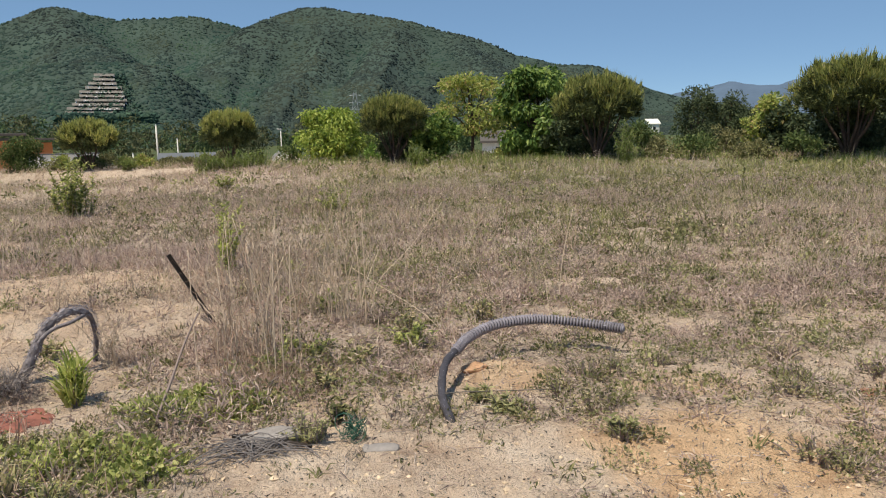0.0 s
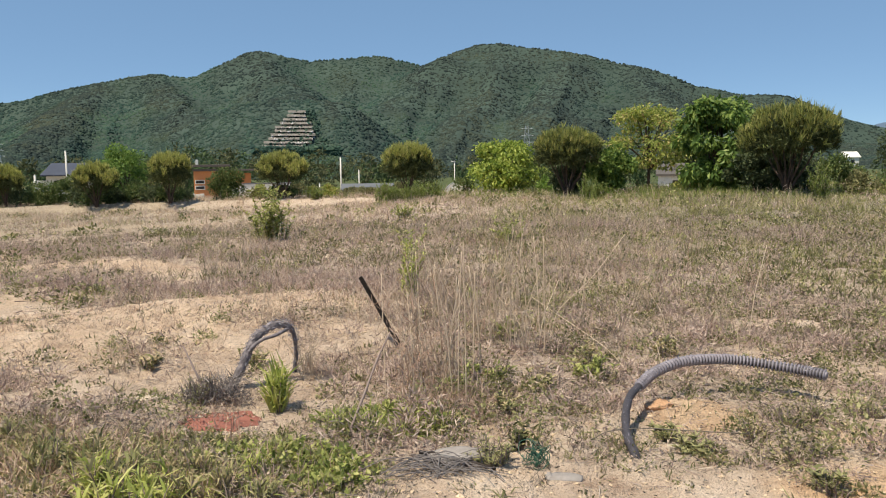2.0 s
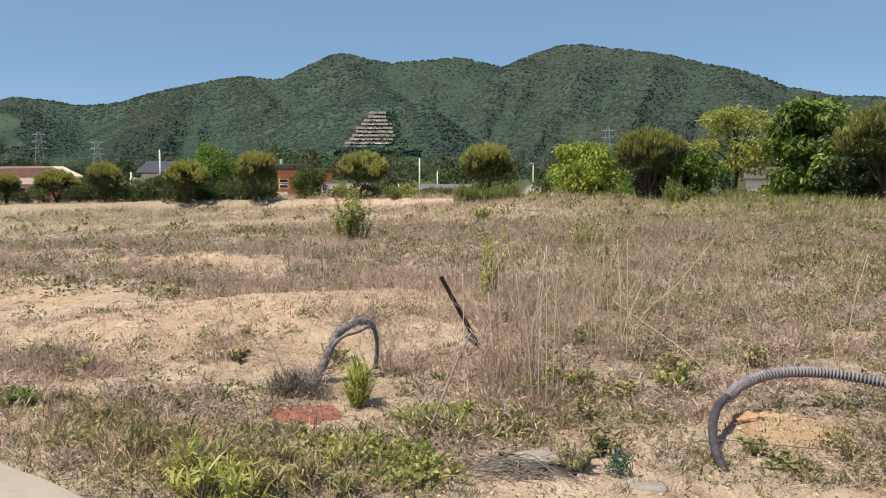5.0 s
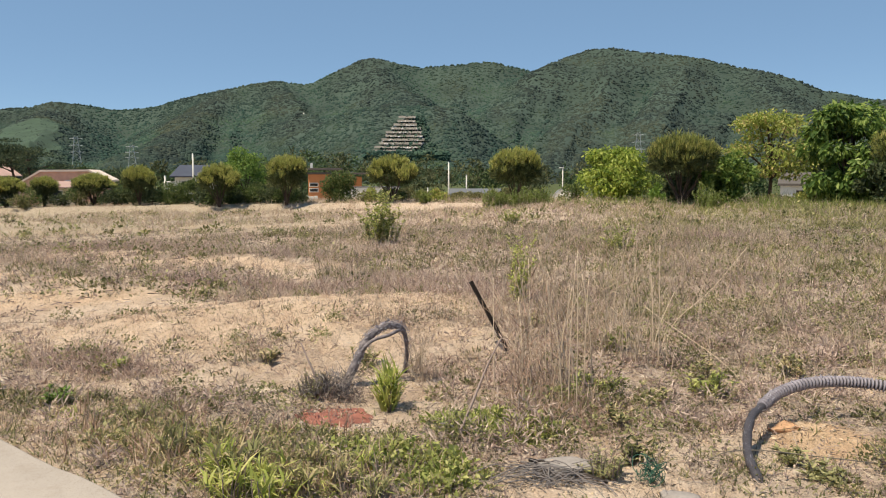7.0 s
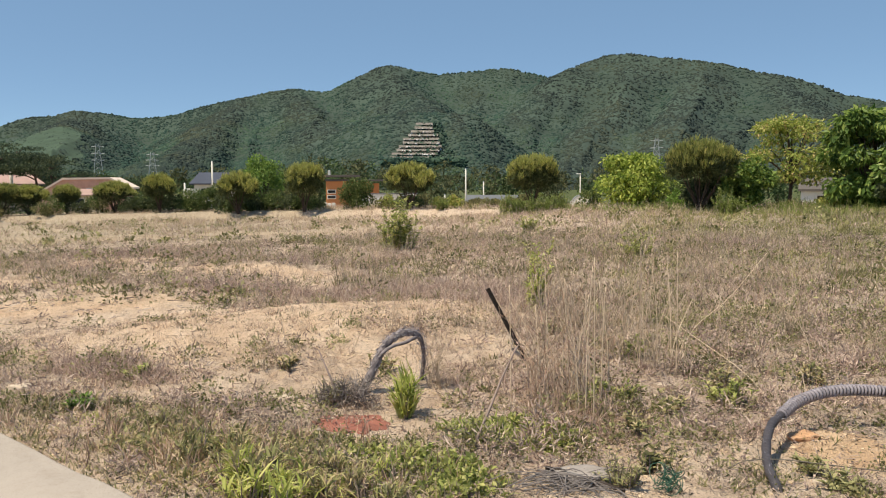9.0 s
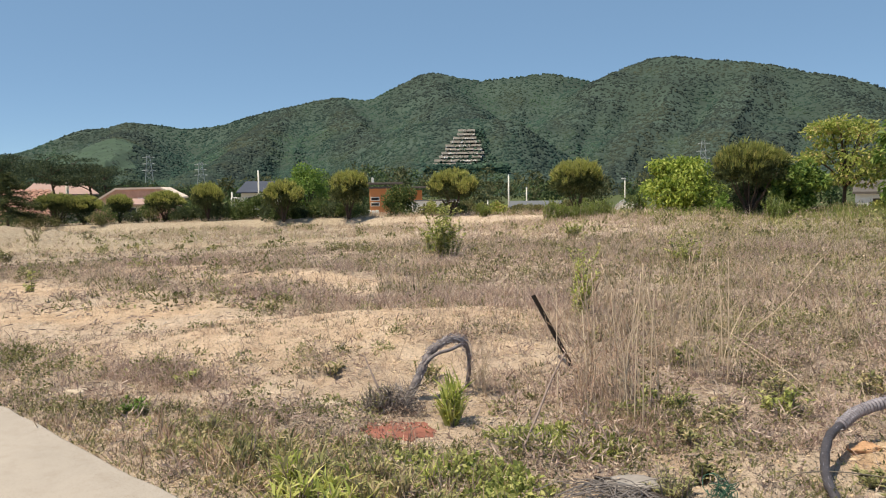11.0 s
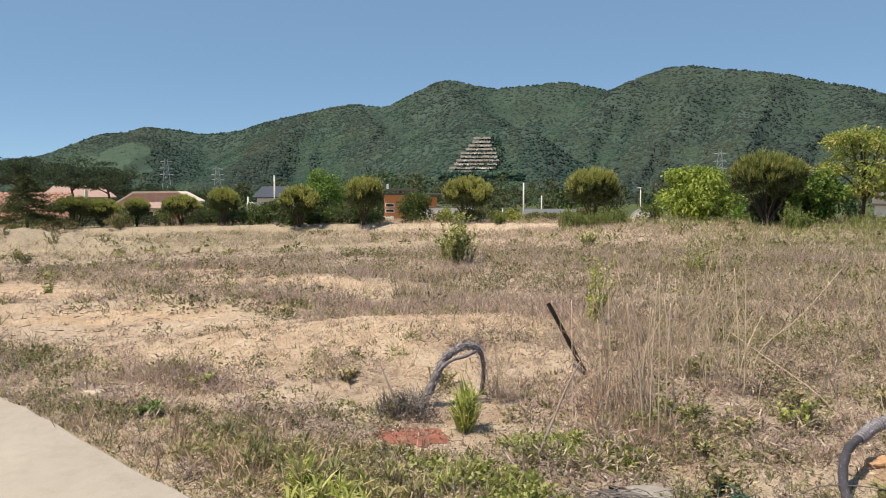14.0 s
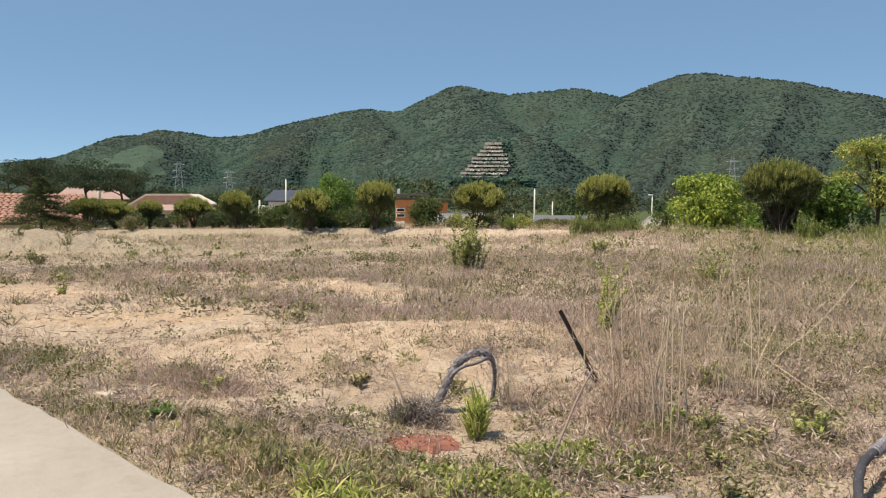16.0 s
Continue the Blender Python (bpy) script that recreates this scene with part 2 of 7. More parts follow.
M_YELLOW = leafy("yellow_leaf", ((0.0, (0.2, 0.26, 0.05)), (0.6, (0.36, 0.4, 0.1)), (0.85, (0.52, 0.5, 0.17)), (1.0, (0.6, 0.43, 0.2))), 0.4, 0.5)
M_OLIVE = leafy("olive_shoot", ((0.0, (0.17, 0.2, 0.055)), (0.6, (0.32, 0.34, 0.09)), (1.0, (0.5, 0.44, 0.16))), 0.3, 0.6)
M_MAUVE = leafy("mauve_dead_weed", ((0.0, (0.24, 0.165, 0.14)), (0.5, (0.42, 0.31, 0.265)), (1.0, (0.62, 0.49, 0.41))), 0.15, 0.8)


def woods_material():
    """Tree crowns far off: greener broadleaf stands in the hollows, browner pine on the ridges, the haze's blue put
    into both colours.
    """
    m, nt, b = mat("far_woods", 0.95)
    b.inputs["Specular IOR Level"].default_value = 0.1
    geo = nt.nodes.new("ShaderNodeNewGeometry")
    each = geo.outputs["Random Per Island"]
    hollow = ramp(nt, each, ((0.0, (0.03, 0.06, 0.047)), (0.5, (0.042, 0.077, 0.058)), (1.0, (0.06, 0.097, 0.067))))
    ridge = ramp(nt, each, ((0.0, (0.03, 0.042, 0.037)), (0.5, (0.041, 0.054, 0.044)), (1.0, (0.058, 0.07, 0.053))))
    attr = nt.nodes.new("ShaderNodeAttribute")
    attr.attribute_name = "stand"
    col = mixed(nt, attr.outputs["Fac"], hollow, ridge)
    leaf = ramp(nt, noise_tex(nt, 0.55, 5, 0.7), ((0.32, (0.52, 0.55, 0.58)), (0.5, (0.9, 0.91, 0.92)), (0.7, (1.36, 1.33, 1.26))))
    patch = ramp(nt, noise_tex(nt, 0.011, 4), WOOD_SHADES)
    col = mixed(nt, 0.8, mixed(nt, 0.85, col, patch, "MULTIPLY"), leaf, "MULTIPLY")
    nt.links.new(col, b.inputs["Base Color"])
    bump(nt, b, noise_tex(nt, 0.9, 4, 0.7), 0.35, 0.8)
    return m


M_WOODS = woods_material()
M_BELT = leafy("belt_leaf", ((0.0, (0.05, 0.062, 0.03)), (0.5, (0.098, 0.112, 0.054)), (1.0, (0.18, 0.175, 0.09))), 0.3, 0.8, 0.2)
M_BELTGREEN = leafy("belt_green_leaf", ((0.0, (0.045, 0.078, 0.034)), (0.5, (0.085, 0.13, 0.055)), (1.0, (0.15, 0.2, 0.085))), 0.3, 0.8, 0.2)
# blue of the haze is painted into the hills' base colour
M_FARHILL = plain("haze_blue_woods", (0.085, 0.122, 0.178), 0.95, vary=0.15, scale=0.004, relief=0.1, fine=0.03)
M_DARKPINE = leafy("dark_pine", ((0.0, (0.045, 0.065, 0.034)), (0.7, (0.085, 0.112, 0.05)), (1.0, (0.14, 0.155, 0.07))), 0.25, 0.7)
M_TWIG = leafy("dead_twig", ((0.0, (0.12, 0.088, 0.08)), (0.6, (0.28, 0.215, 0.19)), (1.0, (0.47, 0.39, 0.335))), 0.0, 0.85)
M_REDPINE = leafy("red_pine_needle", ((0.0, (0.03, 0.048, 0.03)), (0.6, (0.058, 0.085, 0.045)), (1.0, (0.11, 0.135, 0.065))), 0.25, 0.7)
M_SPROUT = leafy("fresh_shoot", ((0.0, (0.12, 0.17, 0.04)), (0.5, (0.22, 0.28, 0.07)), (1.0, (0.36, 0.38, 0.14))), 0.4, 0.6)
M_CRUMB = plain("soil_crumb", (0.6, 0.46, 0.32), 0.95, vary=0.35, scale=4, relief=0.4)


# ---- the lie of the land ----
EDGE_AZ = (-60, -28, -12, 3, 15, 25, 33, 44, 55, 75)
EDGE_R = (30, 30, 33, 35, 41, 46, 49, 54, 60, 66)
ROAD_DIR = np.array([-0.9645, 0.2642])
ROAD_FROM = np.array([-3.15, 2.64])


def bearing(x, y):
    return np.degrees(np.arctan2(-np.asarray(x, float), np.asarray(y, float)))


def off_road(x, y):
    """Metres from the road's edge, towards the field."""
    return (x - ROAD_FROM[0]) * ROAD_DIR[1] * -1 * -1 + (y - ROAD_FROM[1]) * -ROAD_DIR[0]


def height(x, y):
    x, y = np.asarray(x, float), np.asarray(y, float)
    r, az = np.hypot(x, y), bearing(x, y)
    back = smooth(np.abs(az - 13), 120, 80)
    edge = np.interp(az, EDGE_AZ, EDGE_R)
    left = smooth(az, 12, 24)
    z = (0.45 + 0.022 * np.clip(x, -52, 25)) * smooth(r, 6, 32) * back
    z = z - 0.35 * left * smooth(r, 14, 34) * (1 - smooth(r, edge - 7.6, edge - 6.6)) * back
    z = z - (2.1 + 0.3 * (az < 0)) * smooth(r, edge + 1, edge + 13)
    # bare berm beside the road
    u, v = ((x + 4.5) + (y - 6.7)) * 0.7071, ((y - 6.7) - (x + 4.5)) * 0.7071
    z = z + 0.26 * np.exp(-(u / 2.3) ** 2 - (np.where(v > 0, v / 0.75, v / 1.5)) ** 2)
    z = z + 0.17 * (fbm(u * 3.2 + 0.7 * v, v * 0.9, 17, 3) - 0.5) * np.exp(-(u / 2.6) ** 2 - ((v + 1.1) / 0.9) ** 2)
    z = z + 0.04 * np.exp(-((x + 2.9) / 0.9) ** 2 - ((y - 6.1) / 0.6) ** 2)
    z = z + 0.16 * np.exp(-((x + 7.6) / 1.6) ** 2 - ((y - 10.6) / 0.8) ** 2)
    z = z + 0.06 * np.exp(-((x - 0.3) / 0.22) ** 2 - ((y - 4.92) / 0.16) ** 2)
    # spoil heap, rough
    z = z + 1.2 * (fbm(x * 0.9, y * 0.9, 15) - 0.5) * np.exp(-((x + 30) / 4.5) ** 2 - ((y - 18.5) / 3.5) ** 2)
    z = z + 0.8 * np.exp(-(((x + 30) * 0.83 + (y - 18.5) * 0.55) / 4.0) ** 2 - (((y - 18.5) * 0.83 - (x + 30) * 0.55) / 2.2) ** 2)
    near = smooth(r, 90, 30)
    z = z + near * (0.07 * (fbm(x * 0.45, y * 0.45, 3) - 0.5) + 0.075 * (fbm(x * 2.2, y * 2.2, 5) - 0.5) + 0.055 * (fbm(x * 9, y * 9, 8, 3) - 0.5))
    d = off_road(x, y)
    z = np.where(d < 0.4, z * smooth(d, 0.0, 0.4) - 0.03 - 0.1 * smooth(d, 0.03, -0.2), z - 0.03)
    return z


# bare places: x, y, half-lengths, turn in degrees, strength
BARE = (
    (-4.6, 6.4, 2.6, 1.1, 45, 1.0), (-7.6, 6.3, 2.9, 0.9, 8, 1.0), (-6.6, 5.2, 1.9, 0.55, 20, 0.85), (-12.5, 7.2, 2.6, 0.9, 25, 0.9), (-15.5, 11.0, 3.0, 0.35, 20, 0.8), (-19.0, 16.6, 5.0, 0.5, 18, 0.8), (-3.1, 6.0, 1.2, 0.6, 20, 0.9), (-6.2, 10.4, 1.4, 0.35, 45, 0.8),
    (-3.8, 4.95, 1.5, 0.55, 40, 0.8), (-3.0, 4.6, 0.6, 0.35, 20, 0.7), (-9.0, 6.7, 2.6, 0.9, 30, 0.75), (-13.5, 9.6, 4.0, 0.6, 30, 0.6), (-15.0, 13.5, 5.0, 0.7, 38, 0.7), (-16.0, 19.3, 9.0, 0.7, 22, 0.8),
    (-25.0, 17.0, 5.0, 1.2, 30, 0.8), (0.25, 3.45, 1.9, 0.55, 5, 1.0), (0.15, 4.6, 0.5, 0.6, 0, 0.7), (1.45, 3.35, 0.7, 0.75, 20, 0.95),
    (1.7, 4.7, 0.7, 0.4, 0, 0.75), (2.9, 3.9, 0.8, 0.5, 30, 0.7), (2.3, 4.95, 1.0, 0.35, 0, 0.6), (1.9, 4.0, 0.6, 0.3, 0, 0.6), (1.5, 7.7, 0.6, 0.32, 0, 0.95), (3.5, 8.4, 0.75, 0.32, 0, 0.75), (3.4, 6.1, 0.6, 0.25, 10, 0.7), (1.9, 5.9, 0.4, 0.2, 0, 0.6), (-0.9, 3.5, 0.5, 0.3, 10, 0.7),
)
OCHRE = ((1.4, 3.45, 0.62, 0.75, 20, 1.0), (1.6, 4.5, 0.4, 0.25, 0, 0.6), (0.45, 4.75, 0.35, 0.3, 0, 0.9), (-8.0, 7.0, 2.2, 0.6, 40, 0.4), (-0.9, 4.4, 0.4, 0.2, 10, 0.5), (-4.6, 6.4, 3.0, 1.5, 45, 0.2), (-12.0, 9.0, 7.0, 3.0, 35, 0.4), (-20.0, 16.0, 12.0, 4.0, 30, 0.4), (2.6, 3.9, 0.8, 0.5, 30, 0.5))


def spots(x, y, table, fray):
    total = np.zeros(np.shape(x))
    for cx, cy, a, b, turn, s in table:
        c, n = math.cos(radians(turn)), math.sin(radians(turn))
        u, v = ((x - cx) * c + (y - cy) * n) / a, ((y - cy) * c - (x - cx) * n) / b
        total = np.maximum(total, s * smooth(np.sqrt(u * u + v * v) + fray, 1.35, 0.65))
    return total


def bareness(x, y):
    fray = (fbm(x * 1.3, y * 1.3, 21) - 0.5) * 1.1
    b = spots(x, y, BARE, fray)
    az, r = bearing(x, y), np.hypot(x, y)
    bank = smooth(np.abs(r - np.interp(az, EDGE_AZ, EDGE_R) + 7.2), 0.9, 0.3) * smooth(az, 14, 22) * 0.1
    heap = np.exp(-((x + 30) / 4.5) ** 2 - ((y - 18.5) / 4.0) ** 2) * 0.45
    patchy = smooth(fbm(x * 0.5, y * 0.9, 31), 0.6, 0.72) * 0.75 * smooth(az, 5, 30)
    small = smooth(fbm(x * 1.5, y * 1.5, 33), 0.56, 0.66) * 0.65 * smooth(r, 9, 6) * smooth(az, 20, 8)
    return np.clip(np.maximum.reduce([b, bank, heap, patchy, small]), 0, 1)


def ground_sheet():
    az = np.concatenate([np.arange(-43, 73, 0.34), np.arange(73, 317, 5.0)])
    r = np.concatenate([[0.05, 0.6, 1.2], np.geomspace(1.8, 14, 260), np.geomspace(14.2, 70, 90), np.geomspace(75, 3800, 40)])
    a, rr = np.meshgrid(np.radians(az), r)
    x, y = -np.sin(a) * rr, np.cos(a) * rr
    z = height(x, y)
    v = np.stack([x, y, z], -1).reshape(-1, 3)
    nr, na = a.shape
    i, j = np.meshgrid(np.arange(nr - 1), np.arange(na), indexing="ij")
    k = (j + 1) % na
    f = np.stack([i * na + j, (i + 1) * na + j, (i + 1) * na + k, i * na + k], -1).reshape(-1, 4)[:, ::-1]
    me = np_mesh("ground", v, f, M_SOIL, flat=False)
    col = me.color_attributes.new("cover", "FLOAT_COLOR", "POINT")
    bare = bareness(x, y) * (1 - 0.5 * smooth(rr, 9, 24))
    fray = (fbm(x * 2, y * 2, 41) - 0.5) * 0.8
    far = smooth(rr, 70, 110)
    right = smooth(bearing(x, y), 12, -8) * smooth(rr, 8, 20) * 0.55 + 0.3 * smooth(bearing(x, y), 25, 38) * smooth(rr, 15, 26)
    data = np.stack([np.clip((1 - bare) * (0.55 + 0.5 * fbm(x * 0.8, y * 0.8, 51)), 0, 1), spots(x, y, OCHRE, fray), np.maximum(far, right), np.ones_like(x)], -1)
    col.data.foreach_set("color", data.astype(np.float32).ravel())
    return tagged(new("ground", me), "dry sandy field with bare tan soil and sparse dead weeds", "ground", kind="structure")


ground_sheet()


def road_slab():
    n = 260
    s = np.linspace(-30, 34, n)
    ragged = 0.055 * (fbm(s * 1.5, s * 0, 61) - 0.5) + 0.06 * (fbm(s * 9, s * 0, 62) - 0.5)
    side = np.array([ROAD_DIR[1], -ROAD_DIR[0]])
    rows = []
    for off, z in ((0.02, -0.14), (0.0, 0.0), (-0.02, 0.012), (-1.2, 0.02), (-2.4, 0.022), (-3.4, 0.015), (-3.42, -0.14)):
        p = ROAD_FROM + s[:, None] * ROAD_DIR + (off + ragged * (off > -1))[:, None] * side
        rows.append(np.column_stack([p, np.full(n, z)]))
    v = np.concatenate(rows)
    m = len(rows)
    i, j = np.meshgrid(np.arange(m - 1), np.arange(n - 1), indexing="ij")
    f = np.stack([i * n + j, (i + 1) * n + j, (i + 1) * n + j + 1, i * n + j + 1], -1).reshape(-1, 4)
    return tagged(new("road", np_mesh("road", v, f, M_CONCRETE, flat=False)), "pale grey concrete farm lane with a ragged edge", "road", kind="structure")


road_slab()

# ---- mountains: bearing and elevation of summits and saddles, fitted to the skyline in the camera's view ----
SKY_AZ = (-44, -31, -24, -20, -17.2, -15.6, -14.0, -12.75, -11.5, -8.8, -7.3, -5.5, -3.8, -1.9, 0.7, 2.66, 4.0, 5.4, 7.1, 8.7, 10.4, 12.6, 14.3, 17.5, 20.5, 23.1, 24.9, 26.4, 27.4, 29.1, 31.3, 33.8, 36.2, 38.2, 40.6, 42.5, 44.8, 46.9, 49.0, 50.0, 52.0, 55.5, 59, 74)
SKY_EL = (0.8, 0.8, 1.0, 1.8, 2.5, 3.0, 3.8, 4.45, 4.9, 5.0, 5.5, 5.85, 6.75, 7.25, 7.95, 8.45, 8.65, 8.95, 9.12, 9.4, 9.25, 8.6, 7.83, 8.57, 8.38, 8.17, 8.53, 8.81, 8.71, 7.9, 6.78, 7.0, 6.6, 6.1, 5.54, 4.88, 4.57, 4.88, 4.98, 4.59, 4.4, 2.8, 2.3, 3.5)
FOOT, CREST = 330.0, 1050.0
# spurs that run down from the crest: bearing and elevation fitted to the camera's view, distance assumed
SPURS = (
    ((9.9, 9.3, 1050), (12.6, 8.35, 960), (14.9, 6.6, 850), (17.9, 4.6, 690), (20.9, 2.3, 540), (22.2, 0.6, 420)),
    ((34.2, 6.8, 1050), (32.5, 5.6, 900), (31.0, 3.75, 700), (30.3, 1.6, 480)),
    ((26.3, 8.7, 1050), (24.7, 6.5, 820), (23.8, 4.6, 560), (23.6, 3.4, 500)),
    ((37.4, 6.2, 1050), (40.3, 4.0, 800), (42.6, 1.95, 560), (44.2, 0.4, 400)),
    ((3.2, 8.5, 1050), (4.2, 6.1, 840), (5.7, 3.7, 620), (7.3, 0.8, 420)),
    ((8.5, 9.2, 1050), (9.4, 5.8, 800), (11.9, 2.9, 570), (14.0, 0.4, 400)),
    ((-1.2, 7.5, 1050), (-3.5, 4.3, 800), (-4.7, 1.9, 560)),
    ((18.4, 8.5, 1050), (19.3, 6.7, 940), (20.4, 5.0, 820), (21.6, 3.2, 680)),
    ((49.0, 4.9, 1050), (49.8, 3.7, 800), (51.2, 2.2, 560), (52.5, 0.6, 400)),
    ((55.5, 2.8, 1050), (56.6, 1.6, 700), (57.5, 0.5, 450)),
    ((-8.8, 4.9, 1050), (-9.6, 2.8, 760), (-10.5, 0.8, 480)),
)


def skyline(az):
    el = sum(np.interp(az + d, SKY_AZ, SKY_EL) for d in (-0.3, 0, 0.3)) / 3
    return CREST * np.tan(np.radians(el - 0.02)) + 1.6


def ridge_lines():
    """Segments of the crest and of its spurs, as start and end points."""
    starts, ends = [], []
    for line in SPURS:
        p = np.array([(-math.sin(radians(a)) * d, math.cos(radians(a)) * d, 1.6 + math.tan(radians(e - 0.2)) * d) for a, e, d in line])
        starts.append(p[:-1])
        ends.append(p[1:])
    return np.concatenate(starts), np.concatenate(ends)


RIDGE_A, RIDGE_B = ridge_lines()


def slope_height(az, s):
    """Height at a bearing, s from 0 at the foot to 1 at the crest."""
    az, s = np.broadcast_arrays(np.asarray(az, float), np.asarray(s, float))
    d = FOOT + (CREST - FOOT) * s
    x, y = -np.sin(np.radians(az)) * d, np.cos(np.radians(az)) * d
    x, y = x + 34 * (fbm(x * 0.011, y * 0.011, 71, 3) - 0.5), y + 34 * (fbm(x * 0.011, y * 0.011, 74, 3) - 0.5)
    top = skyline(az)
    h = top - 0.4 * (CREST - d) - 0.1 * top * np.sin(np.pi * s)
    apron = 0.035 * (d - FOOT) * (0.6 + 0.8 * fbm(az * 0.2, s * 2, 75, 2))
    h = np.maximum(h, apron)
    for (ax, ay, azz), (bx, by, bz) in zip(RIDGE_A, RIDGE_B):
        ex, ey = bx - ax, by - ay
        t = np.clip(((x - ax) * ex + (y - ay) * ey) / (ex * ex + ey * ey), 0, 1)
        far = np.hypot(x - ax - t * ex, y - ay - t * ey)
        r = azz + t * (bz - azz) - 0.52 * (np.sqrt(far * far + 140) - 11.8)
        gap = np.clip(1 - np.abs(h - r) / 14, 0, 1)
        h = np.maximum(h, r) + 3.5 * gap * gap
    gully = 1 - 2 * np.abs(fbm(az * 0.42 + 1.5 * s, s * 1.6, 79, 3) - 0.5)
    h = h + 0.085 * top * np.sin(np.pi * s) * (gully - 0.8)
    lid = 1.6 + (top - 1.6) * d / CREST - 0.8
    h = np.where(h > lid - 3, lid - 3 * np.exp(-np.clip((h - lid + 3) / 3, 0, 20)), h)
    h = np.clip(h, 0, None) - 4 * (1 - s)
    cut = smooth(np.abs(az - 24.3), 11.0, 2.4) * smooth(s, 0.36, 0.24)
    return h * (1 - cut) + cut * (10.3 + 0.308 * (d - 392))


def in_scar(az, el):
    """The terraced cut in the slope."""
    c = (el - 1.6) / 2.85
    return (c > -0.02) & (c < 1.0) & (az < 26.8 - 2.4 * c) & (az > 22.1 + 1.5 * c)


def in_pasture(az, el):
    az = az + 0.9 * (fbm(el * 3, az * 0.7, 93) - 0.5)
    return (az > 48.9) & (az < 53.0) & (el > 1.6) & (el < 3.8 - 0.3 * np.abs(az - 50)) & (fbm(az * 1.5, el * 2, 91) > 0.3)


def mountain():
    az = np.concatenate([np.arange(-44, 74, 0.3), np.arange(74, 316, 4.0)])
    s = np.linspace(0, 1.12, 60)
    a, ss = np.meshgrid(az, s)
    d = FOOT + (CREST - FOOT) * ss
    z = np.where(ss <= 1, slope_height(a, np.minimum(ss, 1)), skyline(a) * (1 - (ss - 1) * 3))
    v = np.stack([-np.sin(np.radians(a)) * d, np.cos(np.radians(a)) * d, z], -1).reshape(-1, 3)
    nr, na = a.shape
    i, j = np.meshgrid(np.arange(nr - 1), np.arange(na), indexing="ij")
    k = (j + 1) % na
    f = np.stack([i * na + k, (i + 1) * na + k, (i + 1) * na + j, i * na + j], -1).reshape(-1, 4)
    m = plain("forest_floor", (0.04, 0.06, 0.046), 0.95, vary=0.4, scale=0.02, relief=0.2, fine=0.4)
    tagged(new("mountain_ridge", np_mesh("mountain_ridge", v, f, m, flat=False)), "wooded mountain ridge behind the village", "mountain", kind="structure")


mountain()


def far_hills():
    az = np.concatenate([np.arange(-60, -12, 0.25), np.arange(44, 76, 0.25)])
    el = np.interp(az, (-60, -40, -31, -26.6, -25.8, -24.4, -23.3, -21, -19.5, -17.6, -12, 44, 52, 56, 60, 76), (3, 3.2, 3.1, 3.05, 3.38, 2.95, 2.9, 3.28, 2.85, 2.6, 1, 1, 2.0, 2.5, 2.2, 3)) + 0.12 * (fbm(az * 1.4, az * 0, 81) - 0.5)
    rows = []
    for d, k in ((2900, 0.0), (3300, 0.6), (3700, 1.0), (4100, 0.7)):
        z = np.tan(np.radians(el)) * 3700 * k + 30 * (fbm(az * 0.8, az * 0 + d, 83) - 0.5) * (0 < k < 1)
        rows.append(np.stack([-np.sin(np.radians(az)) * d, np.cos(np.radians(az)) * d, z], -1))
    v, n = np.concatenate(rows), len(az)
    i, j = np.meshgrid(np.arange(3), np.arange(n - 1), indexing="ij")
    f = np.stack([i * n + j + 1, i * n + j, (i + 1) * n + j, (i + 1) * n + j + 1], -1).reshape(-1, 4)
    f = f[np.abs(az[f[:, 0] % n] - az[f[:, 1] % n]) < 5]
    tagged(new("far_hills", np_mesh("far_hills", v, f, M_FARHILL, flat=False)), "distant hills on the skyline, haze blue put into their colour", "hills", kind="structure")


far_hills()


def hill_pasture():
    """A cleared grassy slope among the woods."""
    az, s = np.arange(47.0, 55, 0.06), np.linspace(0.05, 0.75, 140)
    a, ss = np.meshgrid(az, s)
    d = FOOT + (CREST - FOOT) * ss
    z = slope_height(a, ss) + 0.8
    el = np.degrees(np.arctan2(z - 1.6, d))
    keep = in_pasture(a, el - 0.25) | in_pasture(a - 0.35, el + 0.2) | in_pasture(a + 0.35, el)
    nr, na = a.shape
    i, j = np.meshgrid(np.arange(nr - 1), np.arange(na - 1), indexing="ij")
    f = np.stack([i * na + j + 1, (i + 1) * na + j + 1, (i + 1) * na + j, i * na + j], -1).reshape(-1, 4)
    f = f[keep.ravel()[f].all(1)]
    v = np.stack([-np.sin(np.radians(a)) * d, np.cos(np.radians(a)) * d, z], -1).reshape(-1, 3)
    m = plain("pasture_grass", (0.043, 0.07, 0.044), 0.95, vary=0.35, scale=0.05, relief=0.2, fine=0.5)
    tagged(new("hill_pasture", np_mesh("hill_pasture", v, f, m, flat=False)), "pale green cleared slope on the wooded hill", "pasture", kind="structure")


hill_pasture()

ICO = bmesh.new()
bmesh.ops.create_icosphere(ICO, subdivisions=1, radius=1.0)
ICO_V = np.array([v.co[:] for v in ICO.verts])
ICO_F = np.array([[v.index for v in f.verts] for f in ICO.faces])
ICO.free()
OCT_V = np.array([(1, 0, 0), (0, 1, 0), (-1, 0, 0), (0, -1, 0), (0, 0, 1), (0, 0, -1)], float)
OCT_F = np.array([(0, 1, 4), (1, 2, 4), (2, 3, 4), (3, 0, 4), (1, 0, 5), (2, 1, 5), (3, 2, 5), (0, 3, 5)])


